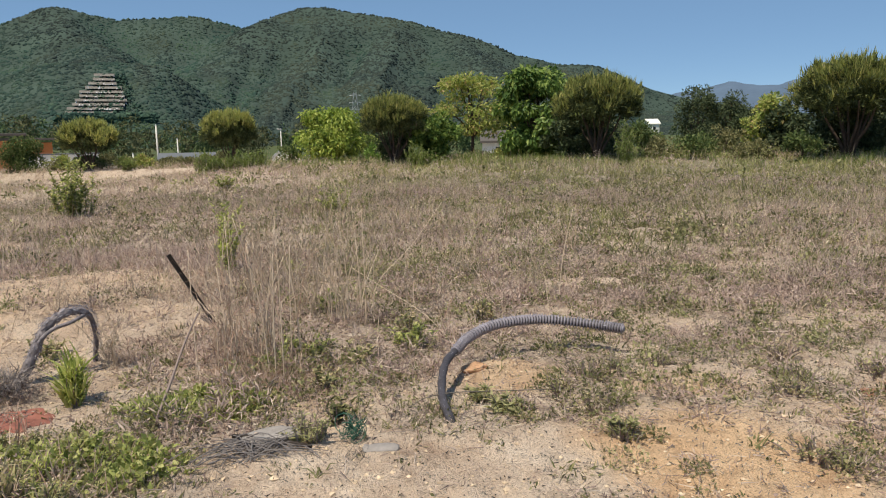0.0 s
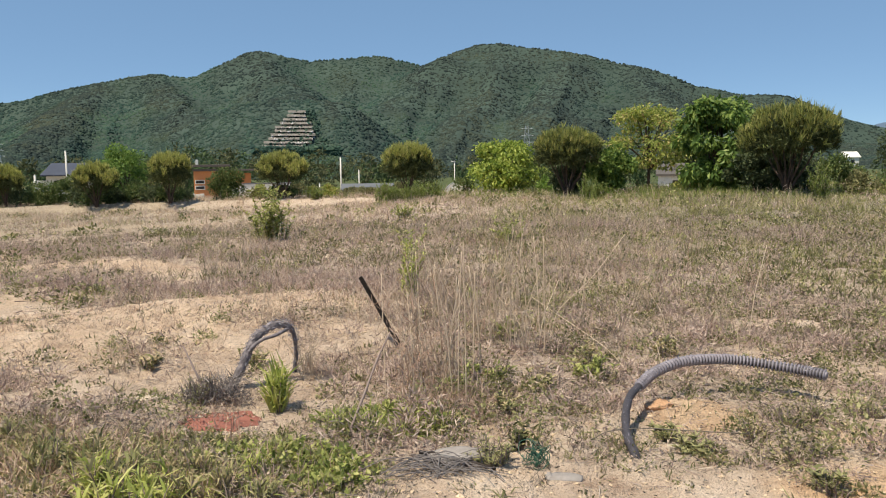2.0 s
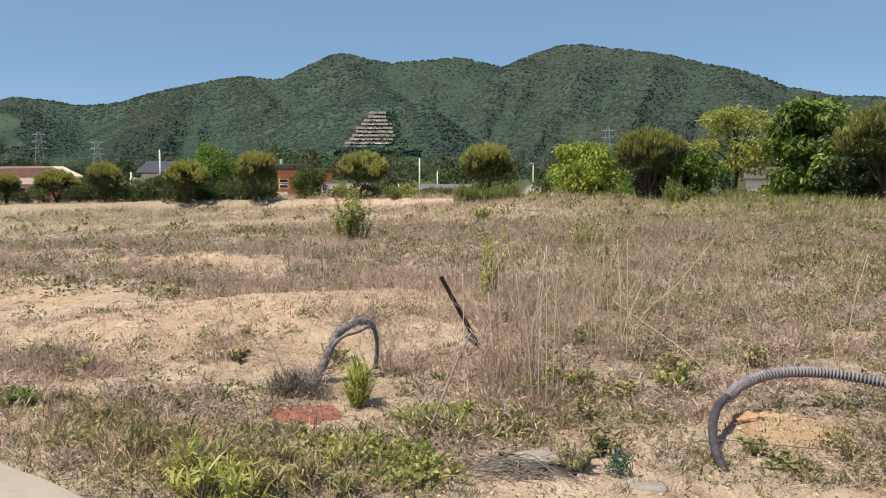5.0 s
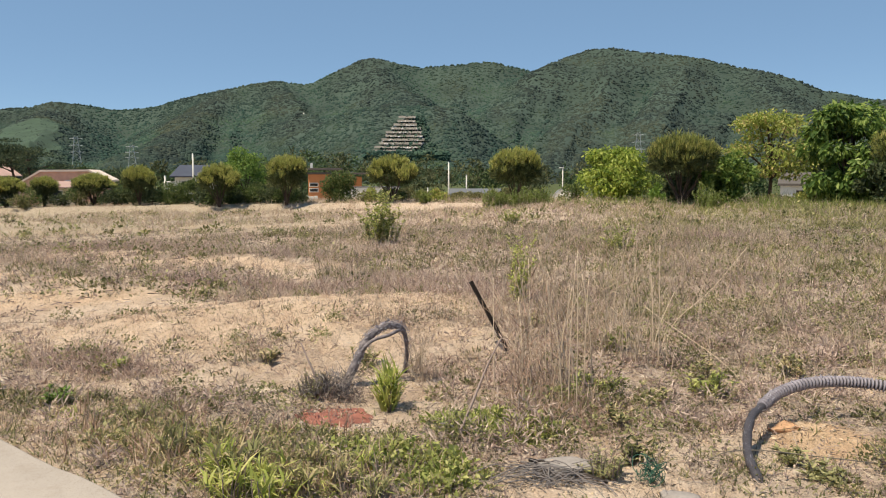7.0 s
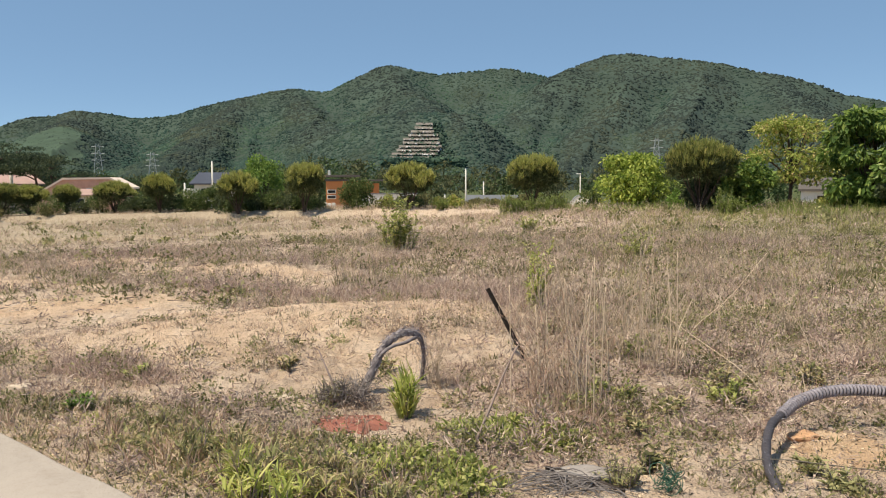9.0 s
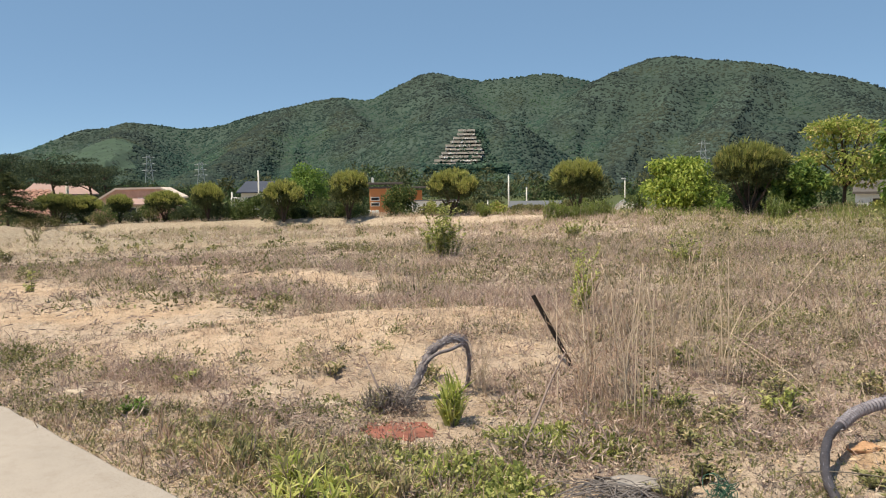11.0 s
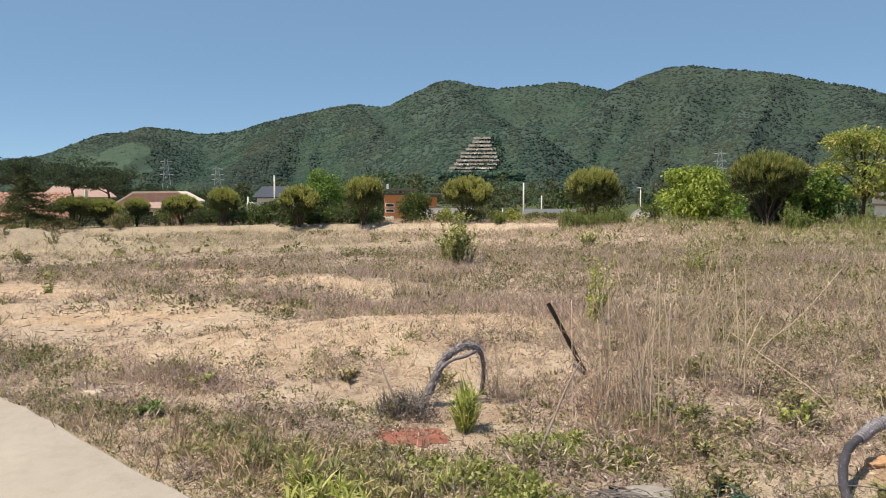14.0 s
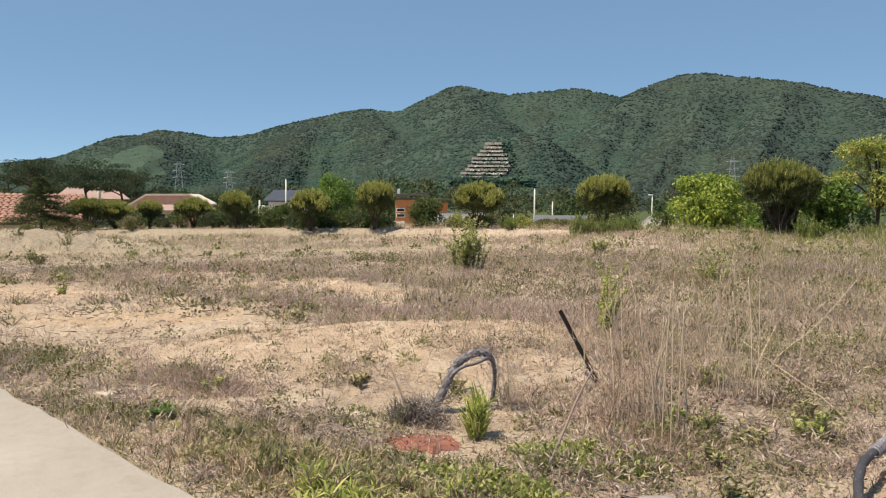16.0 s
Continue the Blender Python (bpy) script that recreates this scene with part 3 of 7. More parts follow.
def blobs(centres, radii, squash=0.8, ragged=0.35, shape=ICO_V, sides=ICO_F):
    """Ragged lumps of foliage as arrays."""
    n, k = len(centres), len(shape)
    wob = 1 + ragged * (rng.random((n, k, 1)) * 2 - 1)
    turn = rng.random(n) * 6.283
    c, s = np.cos(turn)[:, None], np.sin(turn)[:, None]
    base = shape[None] * wob
    tilt = rng.random(n) * 6.283
    ct, st = np.cos(tilt)[:, None], np.sin(tilt)[:, None]
    by, bz = base[..., 1] * ct - base[..., 2] * st, base[..., 1] * st + base[..., 2] * ct
    x, y, z = base[..., 0] * c - by * s, base[..., 0] * s + by * c, bz * squash
    v = np.stack([x, y, z], -1) * np.asarray(radii)[:, None, None] + np.asarray(centres)[:, None]
    f = sides[None] + (np.arange(n) * k)[:, None, None]
    return v.reshape(-1, 3), f.reshape(-1, 3)


def join(pieces):
    vs, fs, n = [], [], 0
    for v, f in pieces:
        vs.append(v)
        fs.append(f + n)
        n += len(v)
    return np.concatenate(vs), np.concatenate(fs)


def ridge_woods():
    n = 88000
    az = np.where(rng.random(n) < 0.16, rng.uniform(33, 60, n), rng.uniform(-34, 61, n))
    s = rng.random(n) ** 1.25
    z = slope_height(az, s)
    d = FOOT + (CREST - FOOT) * s
    el = np.degrees(np.arctan2(z - 1.6, d))
    keep = ~in_scar(az, el) & (~in_pasture(az, el) | (rng.random(n) < 0.22))
    # crowns hidden well behind a nearer spur are left out
    ahead = np.max([np.degrees(np.arctan2(slope_height(az, s - q) - 1.6, d - q * (CREST - FOOT))) for q in (0.03, 0.08, 0.15, 0.24)], 0)
    keep &= (ahead < el + 0.35) & (s > 0.002)
    az, s, z, d = az[keep], s[keep], z[keep], d[keep]
    m = len(d)
    r = (1.36 + 1.6 * rng.random(m) ** 1.6) * (0.78 + 0.42 * s)
    # below bearing 17 the right flank's dark shading is put into the colour
    stand = np.clip(0.5 + (z - (slope_height(az - 2.2, s) + slope_height(az + 2.2, s)) / 2) / 16 + 1.3 * (fbm(az * 0.7, s * 9, 88, 3) - 0.5) + 0.5 * smooth(az, 17, 11), 0, 1)
    c = np.stack([-np.sin(np.radians(az)) * d, np.cos(np.radians(az)) * d, z - 0.28 * r], -1)
    near = s < 0.07
    order = np.concatenate([np.flatnonzero(near), np.flatnonzero(~near)])
    v, f = join([blobs(c[near], r[near], 0.8, 0.3), blobs(c[~near], r[~near], 0.8, 0.22, OCT_V, OCT_F)])
    me = np_mesh("mountain_woods", v, f, M_WOODS, False)
    tint = np.repeat(stand[order], np.where(near[order], len(ICO_V), len(OCT_V)))
    col = me.color_attributes.new("stand", "FLOAT_COLOR", "POINT")
    col.data.foreach_set("color", np.stack([tint, tint, tint, np.ones(len(tint))], -1).astype(np.float32).ravel())
    tagged(new("mountain_woods", me), "dense dark green trees covering the mountain", "woods", kind="stuff")


ridge_woods()


def terraced_scar():
    """Pale retaining rows stepping up the cut slope, each row a part."""
    stone = plain("pale_stone", (0.58, 0.545, 0.54), 0.9, vary=0.3, scale=0.3, relief=0.4, fine=3)
    earth = plain("cut_earth", (0.16, 0.145, 0.128), 0.95, vary=0.4, scale=0.3, relief=0.3, fine=2)
    host = thing("terraced_slope", (0, 0, 0), "terraced cut in the wooded slope with rows of pale stone walls", "terraces")
    rows = 10
    for k in range(rows):
        c0, c1 = k / rows, (k + 1) / rows
        a0, a1 = 26.8 - 2.4 * c0 + rng.uniform(-0.2, 0.1), 22.1 + 1.5 * c0 + 1.3 * max(0, 0.28 - c0) / 0.28 + rng.uniform(-0.12, 0.15)
        for which, e0, e1, d0, d1 in (("row_wall", 0.0, 0.46, 0.0, 0.8), ("row_bank", 0.46, 1.0, 0.8, 7.4)):
            n = 70
            az = np.linspace(a1, a0, n)
            jag = rng.normal(0, 0.075, n) + 0.16 * (fbm(az * 2.5, az * 0 + k, 98) - 0.5) if which == "row_wall" else np.zeros(n)
            lo, hi = 1.6 + 2.85 * (c0 + (c1 - c0) * e0), 1.6 + 2.85 * (c0 + (c1 - c0) * e1)
            dist = 392 + k * 8.5
            gap = (fbm(az * 3 + k * 7, az * 0, 97) > 0.5) & (which == "row_wall")
            pts = []
            for el, d in ((lo - 0.02, dist + d0 - 2), (lo - 0.02, dist + d0), (hi, dist + d1)):
                e = el + jag - np.where(gap & (d > dist + d0), 0.12, 0)
                pts.append(np.stack([-np.sin(np.radians(az)) * d, np.cos(np.radians(az)) * d, 1.6 + np.tan(np.radians(e)) * d], -1))
            v = np.concatenate(pts)
            i, j = np.meshgrid(np.arange(2), np.arange(n - 1), indexing="ij")
            f = np.stack([i * n + j + 1, i * n + j, (i + 1) * n + j, (i + 1) * n + j + 1], -1).reshape(-1, 4)
            part(which, np_mesh(which, v, f, stone if which == "row_wall" else earth), host)
    n = 800
    c = rng.random(n)
    c = np.where(rng.random(n) < 0.25, 0.02, c)
    az = 21.6 + 1.1 * c + rng.random(n) * (4.8 - 3.5 * c)
    d = 391 + c * 87
    z = 1.6 + np.tan(np.radians(1.65 + 2.8 * c)) * d
    r = 0.35 + 0.9 * rng.random(n) ** 2
    foot = np.arange(n) < 330
    az, d, r = np.where(foot, rng.uniform(20.8, 27.2, n), az), np.where(foot, 387.0, d), np.where(foot, rng.uniform(1.0, 2.2, n), r)
    z = np.where(foot, 1.6 + np.tan(np.radians(rng.uniform(0.9, 1.6, n))) * d, z)
    v, f = blobs(np.stack([-np.sin(np.radians(az)) * d, np.cos(np.radians(az)) * d, z], -1), r, 0.8, 0.35)
    tagged(part("scrub", np_mesh("scrub", v, f, M_WOODS), host), kind="stuff")


terraced_scar()


def tree_belt():
    """Broadleaf trees and pines along the foot of the mountain, and lower growth before them."""
    g = np.random.default_rng(97)
    for k, (leaf, lab) in enumerate(((M_BELT, "belt of brownish green pines at the mountain's foot"), (M_BELTGREEN, "belt of dark green broadleaf trees at the mountain's foot"))):
        cs, rs, count = [], [], 0
        for _ in range(270):
            az, d = g.uniform(-42, 64), 118 + 210 * g.random() ** 1.3
            if -30 < az < -14 and d < 260:
                continue
            x, y = -math.sin(radians(az)) * d, math.cos(radians(az)) * d
            tall = g.uniform(3.6, 6.6) * (0.75 + d / 520)
            tall *= 1.25 if 21 < az < 34 else 0.85 if az > 42 else 1.0
            for _ in range(13):
                t = g.random()
                w = 0.4 * tall * math.sin(math.pi * (0.2 + 0.72 * t))
                b, q = g.random() * 6.28, math.sqrt(g.random())
                cs.append((x + w * q * math.cos(b), y + w * q * math.sin(b), -2.2 + tall * (0.14 + 0.8 * t)))
                rs.append(tall * g.uniform(0.1, 0.17))
        cs, rs = np.array(cs), np.array(rs)
        v, f = leaf_cloud(g, cs, rs, 42000, 0.72, 0.0, 0.75, 0.8)
        tagged(new("tree_belt", np_mesh("tree_belt", v, f, leaf)), lab, "woods", kind="stuff")


# ---- trees along the field's far edge ----
def polar(az, r):
    a = radians(az)
    x, y = -math.sin(a) * r, math.cos(a) * r
    return x, y, float(height(x, y))


def spikes(base, way, length, width):
    """Thin triangles from base along way, as arrays."""
    n = len(base)
    side = np.cross(way, rng.normal(size=(n, 3)))
    side /= np.linalg.norm(side, axis=1, keepdims=True) + 1e-9
    w = np.asarray(width).reshape(-1, 1) / 2
    v = np.stack([base - side * w, base + side * w, base + way * np.asarray(length).reshape(-1, 1)], 1).reshape(-1, 3)
    return v, np.arange(3 * n).reshape(-1, 3)


def unit(v):
    return v / (np.linalg.norm(v, axis=-1, keepdims=True) + 1e-9)


def table_pine(seed, tall=2.5, wide=3.0, bottom=0.27, tufts=2000, stems=9, pale=1.0, shoot=M_SHOOT):
    """An umbrella pine: many stems from one base, a dome of upright shoots."""
    g = np.random.default_rng(seed)
    host = thing("umbrella_pine", (0, 0, 0), "clipped umbrella pine with a domed crown and many bare stems", "pine tree", "umbrella pines")
    n = tufts
    clumps = n // 13
    pick = g.integers(0, clumps, n)
    a, q = g.random(clumps) * 6.283, np.sqrt(g.random(clumps))
    lump = 0.84 + 0.3 * vnoise(a * 1.9 + seed, q * 3, seed)
    sink = g.random(clumps)
    puff = g.normal(size=(n, 3)) * 0.1
    rx, a, q, sink = (q * wide / 2.3 * lump)[pick], a[pick], q[pick], sink[pick]
    low = tall * (bottom + 0.07 + 0.17 * q ** 1.5)
    top = tall * (0.6 + 0.38 * np.sqrt(np.clip(1 - q ** 2.2, 0, 1))) * (0.9 + 0.14 * vnoise(a * 3.1, q * 5, seed + 3))
    t = np.where(sink < 0.5, 1 - 0.12 * g.random(n), np.clip(2 * sink - 1 + 0.12 * g.normal(size=n), 0, 1) * 0.85)
    base = np.stack([rx * np.cos(a), rx * np.sin(a), low + (top - low) * t], -1) + puff
    out = unit(np.stack([np.cos(a) * (0.25 + 0.75 * q), np.sin(a) * (0.25 + 0.75 * q), 0.5 + 1.3 * t * (1.15 - q)], -1) + 0.9 * puff)
    upper = (t > 0.78) & (g.random(n) < 0.9 * pale)
    k = 9
    for name, pick, ln, wd, spread, m in (("crown", ~upper, 0.17, 0.03, 0.75, M_NEEDLE), ("crown", upper, 0.14, 0.02, 0.7, M_NEEDLE), ("shoot_layer", upper, 0.24, 0.032, 0.26, shoot)):
        b = np.repeat(base[pick], k, 0) + g.normal(size=(pick.sum() * k, 3)) * 0.035
        w = np.repeat(out[pick], k, 0)
        if name == "shoot_layer":
            b[:, 2] += 0.03
            w = unit(w * 0.6 + np.array([0, 0, 1.0]))
        w = unit(w + spread * g.normal(size=w.shape))
        v, f = spikes(b, w, ln * g.uniform(0.6, 1.3, len(b)), wd * g.uniform(0.7, 1.4, len(b)))
        if name == "crown" and m is M_NEEDLE and pick is not upper and ln == 0.17:
            keep = (v, f)
            continue
        if name == "crown":
            v, f = join([keep, (v, f)])
        part(name, np_mesh(name, v, f, m), host, "yellow-green new shoots" if name == "shoot_layer" else "dark green needles")
    pieces = []
    for i in range(stems):
        ang = 6.283 * i / stems + g.normal() * 0.3
        reach = wide * g.uniform(0.06, 0.26)
        p = [(0.05 * math.cos(ang), 0.05 * math.sin(ang), -0.06), (reach * 0.35 * math.cos(ang), reach * 0.35 * math.sin(ang), tall * 0.17),
             (reach * 0.8 * math.cos(ang + 0.2), reach * 0.8 * math.sin(ang + 0.2), tall * 0.36), (reach * 1.25 * math.cos(ang + 0.1), reach * 1.25 * math.sin(ang + 0.1), tall * 0.62)]
        pieces.append(tube(bend(p, 9), np.linspace(0.05, 0.018, 9) * tall / 2.5, 6))
    part("trunk", py_mesh("trunk", pieces, M_BARK, False), host, "fan of bare brown stems")
    return host


def plant_pines():
    kinds = [table_pine(11), table_pine(12, 2.5, 2.7, 0.29, 1900, 7), table_pine(13, 2.5, 3.2, 0.34, 2300, 10, 0.85, M_OLIVE)]
    used = set()
    # bearing, range, height, width, turn, kind
    rows = ((53.8, 54.1, 1.95, 2.7, 10, 2), (52.15, 54.1, 1.8, 2.35, 80, 0), (49.87, 53.1, 1.8, 1.95, 50, 1), (46.82, 52.1, 1.9, 2.55, 130, 0),
            (43.87, 49.0, 2.3, 2.35, 0, 1), (38.39, 44.5, 2.25, 2.5, 40, 0), (33.5, 42.5, 2.6, 2.65, 90, 1), (25.4, 40.5, 2.35, 2.9, 20, 0),
            (15.94, 35.4, 2.45, 3.0, 60, 1), (3.62, 30.4, 2.6, 2.85, 0, 2), (-11.9, 28, 2.9, 3.15, 120, 2), (-28.9, 26, 2.9, 3.6, 70, 2))
    for az, r, tall, wide, turn, kind in rows:
        x, y, z = polar(az, r)
        m = Matrix.LocRotScale((x, y, z), Euler((0, 0, radians(turn))), (wide / 3.0, wide / 3.0, tall / 2.5))
        if kind in used:
            copy_thing(kinds[kind], m)
        else:
            used.add(kind)
            first = kinds[kind]
            pending.append((first, m))
    for first, m in pending:
        first.matrix_basis = m


pending = []
plant_pines()


def leaf_cloud(g, centres, radii, count, size, droop=0.0, shell=0.6, flat=0.85):
    """Folded leaves in clumps: arrays of quads."""
    pick = g.integers(0, len(centres), count)
    d = unit(g.normal(size=(count, 3)))
    rr = np.where(g.random(count) < shell, 0.75 + 0.3 * g.random(count), g.random(count) ** 0.5)
    pos = centres[pick] + d * (radii[pick] * rr)[:, None] * np.array([1, 1, flat])
    along = unit(d * 0.8 + g.normal(size=(count, 3)) * 0.6 + np.array([0, 0, -droop]))
    across = unit(np.cross(along, d + 0.5 * g.normal(size=(count, 3))))
    up = unit(np.cross(across, along))
    s = (size * g.uniform(0.6, 1.3, count))[:, None]
    v = np.stack([pos, pos + along * s * 0.5 + across * s * 0.26 + up * s * 0.06, pos + along * s - up * s * 0.12, pos + along * s * 0.5 - across * s * 0.26 + up * s * 0.06], 1)
    return v.reshape(-1, 3), np.arange(4 * count).reshape(-1, 4)


tree_belt()


def gz(x, y):
    return float(height(x, y))


def blade_rows(base, way, length, width, droop):
    """Bent blades of three triangles: arrays."""
    n = len(base)
    side = unit(np.cross(way, np.array([0, 0, 1.0]) + 0.4 * rng.normal(size=(n, 3)))) * np.asarray(width).reshape(-1, 1) / 2
    l = np.asarray(length).reshape(-1, 1)
    mid = base + way * l * 0.55
    tip = base + way * l + np.stack([way[:, 0], way[:, 1], -np.ones(n)], -1) * (np.asarray(droop).reshape(-1, 1) * l)
    v = np.stack([base - side, base + side, mid + side * 0.8, mid - side * 0.8, tip], 1).reshape(-1, 3)
    o = (np.arange(n) * 5)[:, None]
    f = np.concatenate([o + np.array([[0, 1, 2]]), o + np.array([[0, 2, 3]]), o + np.array([[3, 2, 4]])])
    return v, f


def grass_clump(x, y, tall, spread, count, width, material, label, seed, droop=0.25, name="grass_clump", category="grass", foot=0.3):
    g = np.random.default_rng(seed)
    a, q = g.random(count) * 6.283, np.sqrt(g.random(count))
    base = np.stack([spread * foot * q * np.cos(a), spread * foot * q * np.sin(a), np.full(count, -0.015)], -1)
    base[:, 2] += height(base[:, 0] + x, base[:, 1] + y) - gz(x, y)
    b = a + g.normal(size=count) * 0.5
    way = unit(np.stack([np.cos(b) * q * spread, np.sin(b) * q * spread, np.full(count, tall)], -1))
    v, f = blade_rows(base, way, tall * g.uniform(0.3, 1.1, count), width * g.uniform(0.7, 1.3, count), droop * g.random(count))
    ob = new(name, np_mesh(name, v, f, material))
    ob.location = (x, y, gz(x, y))
    return tagged(ob, label, category)


def leafy_weed(x, y, tall, spread, stems, leaves, size, leaf, label, seed, name="tall_weed", rise=(0.1, 1.0), slim=0.28):
    g = np.random.default_rng(seed)
    host = thing(name, (x, y, gz(x, y)), label, "weed")
    pieces, pos, out = [], [], []
    for i in range(stems):
        a, lean = g.random() * 6.283, spread * g.uniform(0.1, 1.0) / 2
        h = tall * g.uniform(0.3, 1.05)
        b, o = g.random() * 6.283, lean * 0.45
        line = bend([(o * math.cos(a), o * math.sin(a), -0.03), (lean * 0.6 * math.cos(a), lean * 0.6 * math.sin(a), h * 0.5), (lean * 0.8 * math.cos(a) + 0.1 * tall * math.cos(b), lean * 0.8 * math.sin(a) + 0.1 * tall * math.sin(b), h)], 9)
        pieces.append(tube(line, np.linspace(0.006, 0.002, 9), 5))
        k = g.integers(0, 8, leaves)
        pos.append(line[k] + g.random((leaves, 1)) * (line[k + 1 - (k > 7)] - line[k]))
        b = g.random(leaves) * 6.283
        out.append(np.stack([np.cos(b), np.sin(b), g.uniform(*rise, leaves)], -1))
    pos, out = np.concatenate(pos), unit(np.concatenate(out))
    mass = part("leaf_mass", np_mesh("leaf_mass", *blade_rows(pos, out, size * g.uniform(0.5, 1.2, len(pos)), size * slim * g.uniform(0.7, 1.3, len(pos)), (0.15 if slim > 0.2 else 0.5) * g.random(len(pos))), leaf), host)
    tagged(mass, kind="stuff")
    for piece in pieces:
        part("stem", py_mesh("stem", [piece], M_TWIG), host)
    return host


def leafy_tree(name, place, tall, wide, leaf, size, count, seed, label, low=0.12, droop=0.3, clumps=26, category="tree", lean=0.0, flat=0.85):
    g = np.random.default_rng(seed)
    host = thing(name, place, label, category)
    t = low + (0.93 - low) * g.random(clumps) ** 0.8
    a, q = g.random(clumps) * 6.283, np.sqrt(g.random(clumps))
    w = wide / 2 * np.sin(np.pi * (0.16 + 0.74 * (t - low) / (1 - low))) * 0.85
    c = np.stack([w * q * np.cos(a) + lean * t * tall, w * q * np.sin(a), t * tall], -1)
    rad = wide * g.uniform(0.1, 0.2, clumps)
    part("crown", np_mesh("crown", *leaf_cloud(g, c, rad, count, size, droop, 0.6, flat), leaf), host)
    pieces = [tube(bend([(0, 0, -0.08), (0.03, 0.02, tall * 0.3), (lean * 0.6 * tall, 0, tall * 0.6), (lean * 0.85 * tall, 0.02, tall * 0.86)], 9), np.linspace(0.022, 0.006, 9) * tall, 7)]
    for i in range(0, clumps, 2):
        s = (0, 0, tall * low * 0.6 + 0.3 * c[i][2] * 0.5)
        pieces.append(tube(bend([s, (c[i] + s) / 2 + np.array([0, 0, 0.05 * tall]), c[i]], 6), np.linspace(0.011, 0.003, 6) * tall, 5))
    part("trunk", py_mesh("trunk", pieces, M_BARK, False), host, "grey-brown trunk and limbs")
    return host


def young_conifer(place, tall, wide, seed):
    """A cone of drooping tiers of needles round one trunk."""
    g = np.random.default_rng(seed)
    host = thing("young_conifer", place, "dark green spreading young conifer by the red roof", "conifer")
    base, way, limbs = [], [], [tube([(0, 0, -0.1), (0.02, 0, tall * 0.5), (0, 0.02, tall * 0.97)], [0.07, 0.045, 0.01], 7)]
    for k in range(70):
        t = 0.3 + 0.67 * (k // 5 / 13) ** 0.9
        a = k * 2.4 + g.normal() * 0.3
        reach = wide / 2 * ((1 - t) / 0.7) ** 0.6 * g.uniform(0.7, 1.1) + 0.08
        tip = np.array([reach * math.cos(a), reach * math.sin(a), tall * t - 0.12 * reach + 0.1 * g.normal()])
        root = np.array([0, 0, tall * t])
        limbs.append(tube(bend([root, (root + tip) / 2 + np.array([0, 0, 0.05]), tip], 5), np.linspace(0.018, 0.005, 5), 4))
        n = int(60 + 190 * reach)
        s = g.random((n, 1)) ** 0.6
        base.append(root + (tip - root) * s + g.normal(size=(n, 3)) * (0.03 + 0.11 * reach * s) * np.array([1, 1, 0.5]))
        way.append(unit((tip - root) + g.normal(size=(n, 3)) * reach * 0.9 + np.array([0, 0, 0.15])))
    base, way = np.concatenate(base), np.concatenate(way)
    part("crown", np_mesh("crown", *spikes(base, way, g.uniform(0.1, 0.22, len(base)), np.full(len(base), 0.03)), M_NEEDLE), host)
    part("trunk", py_mesh("trunk", limbs, M_BARK, False), host, "brown trunk and limbs")


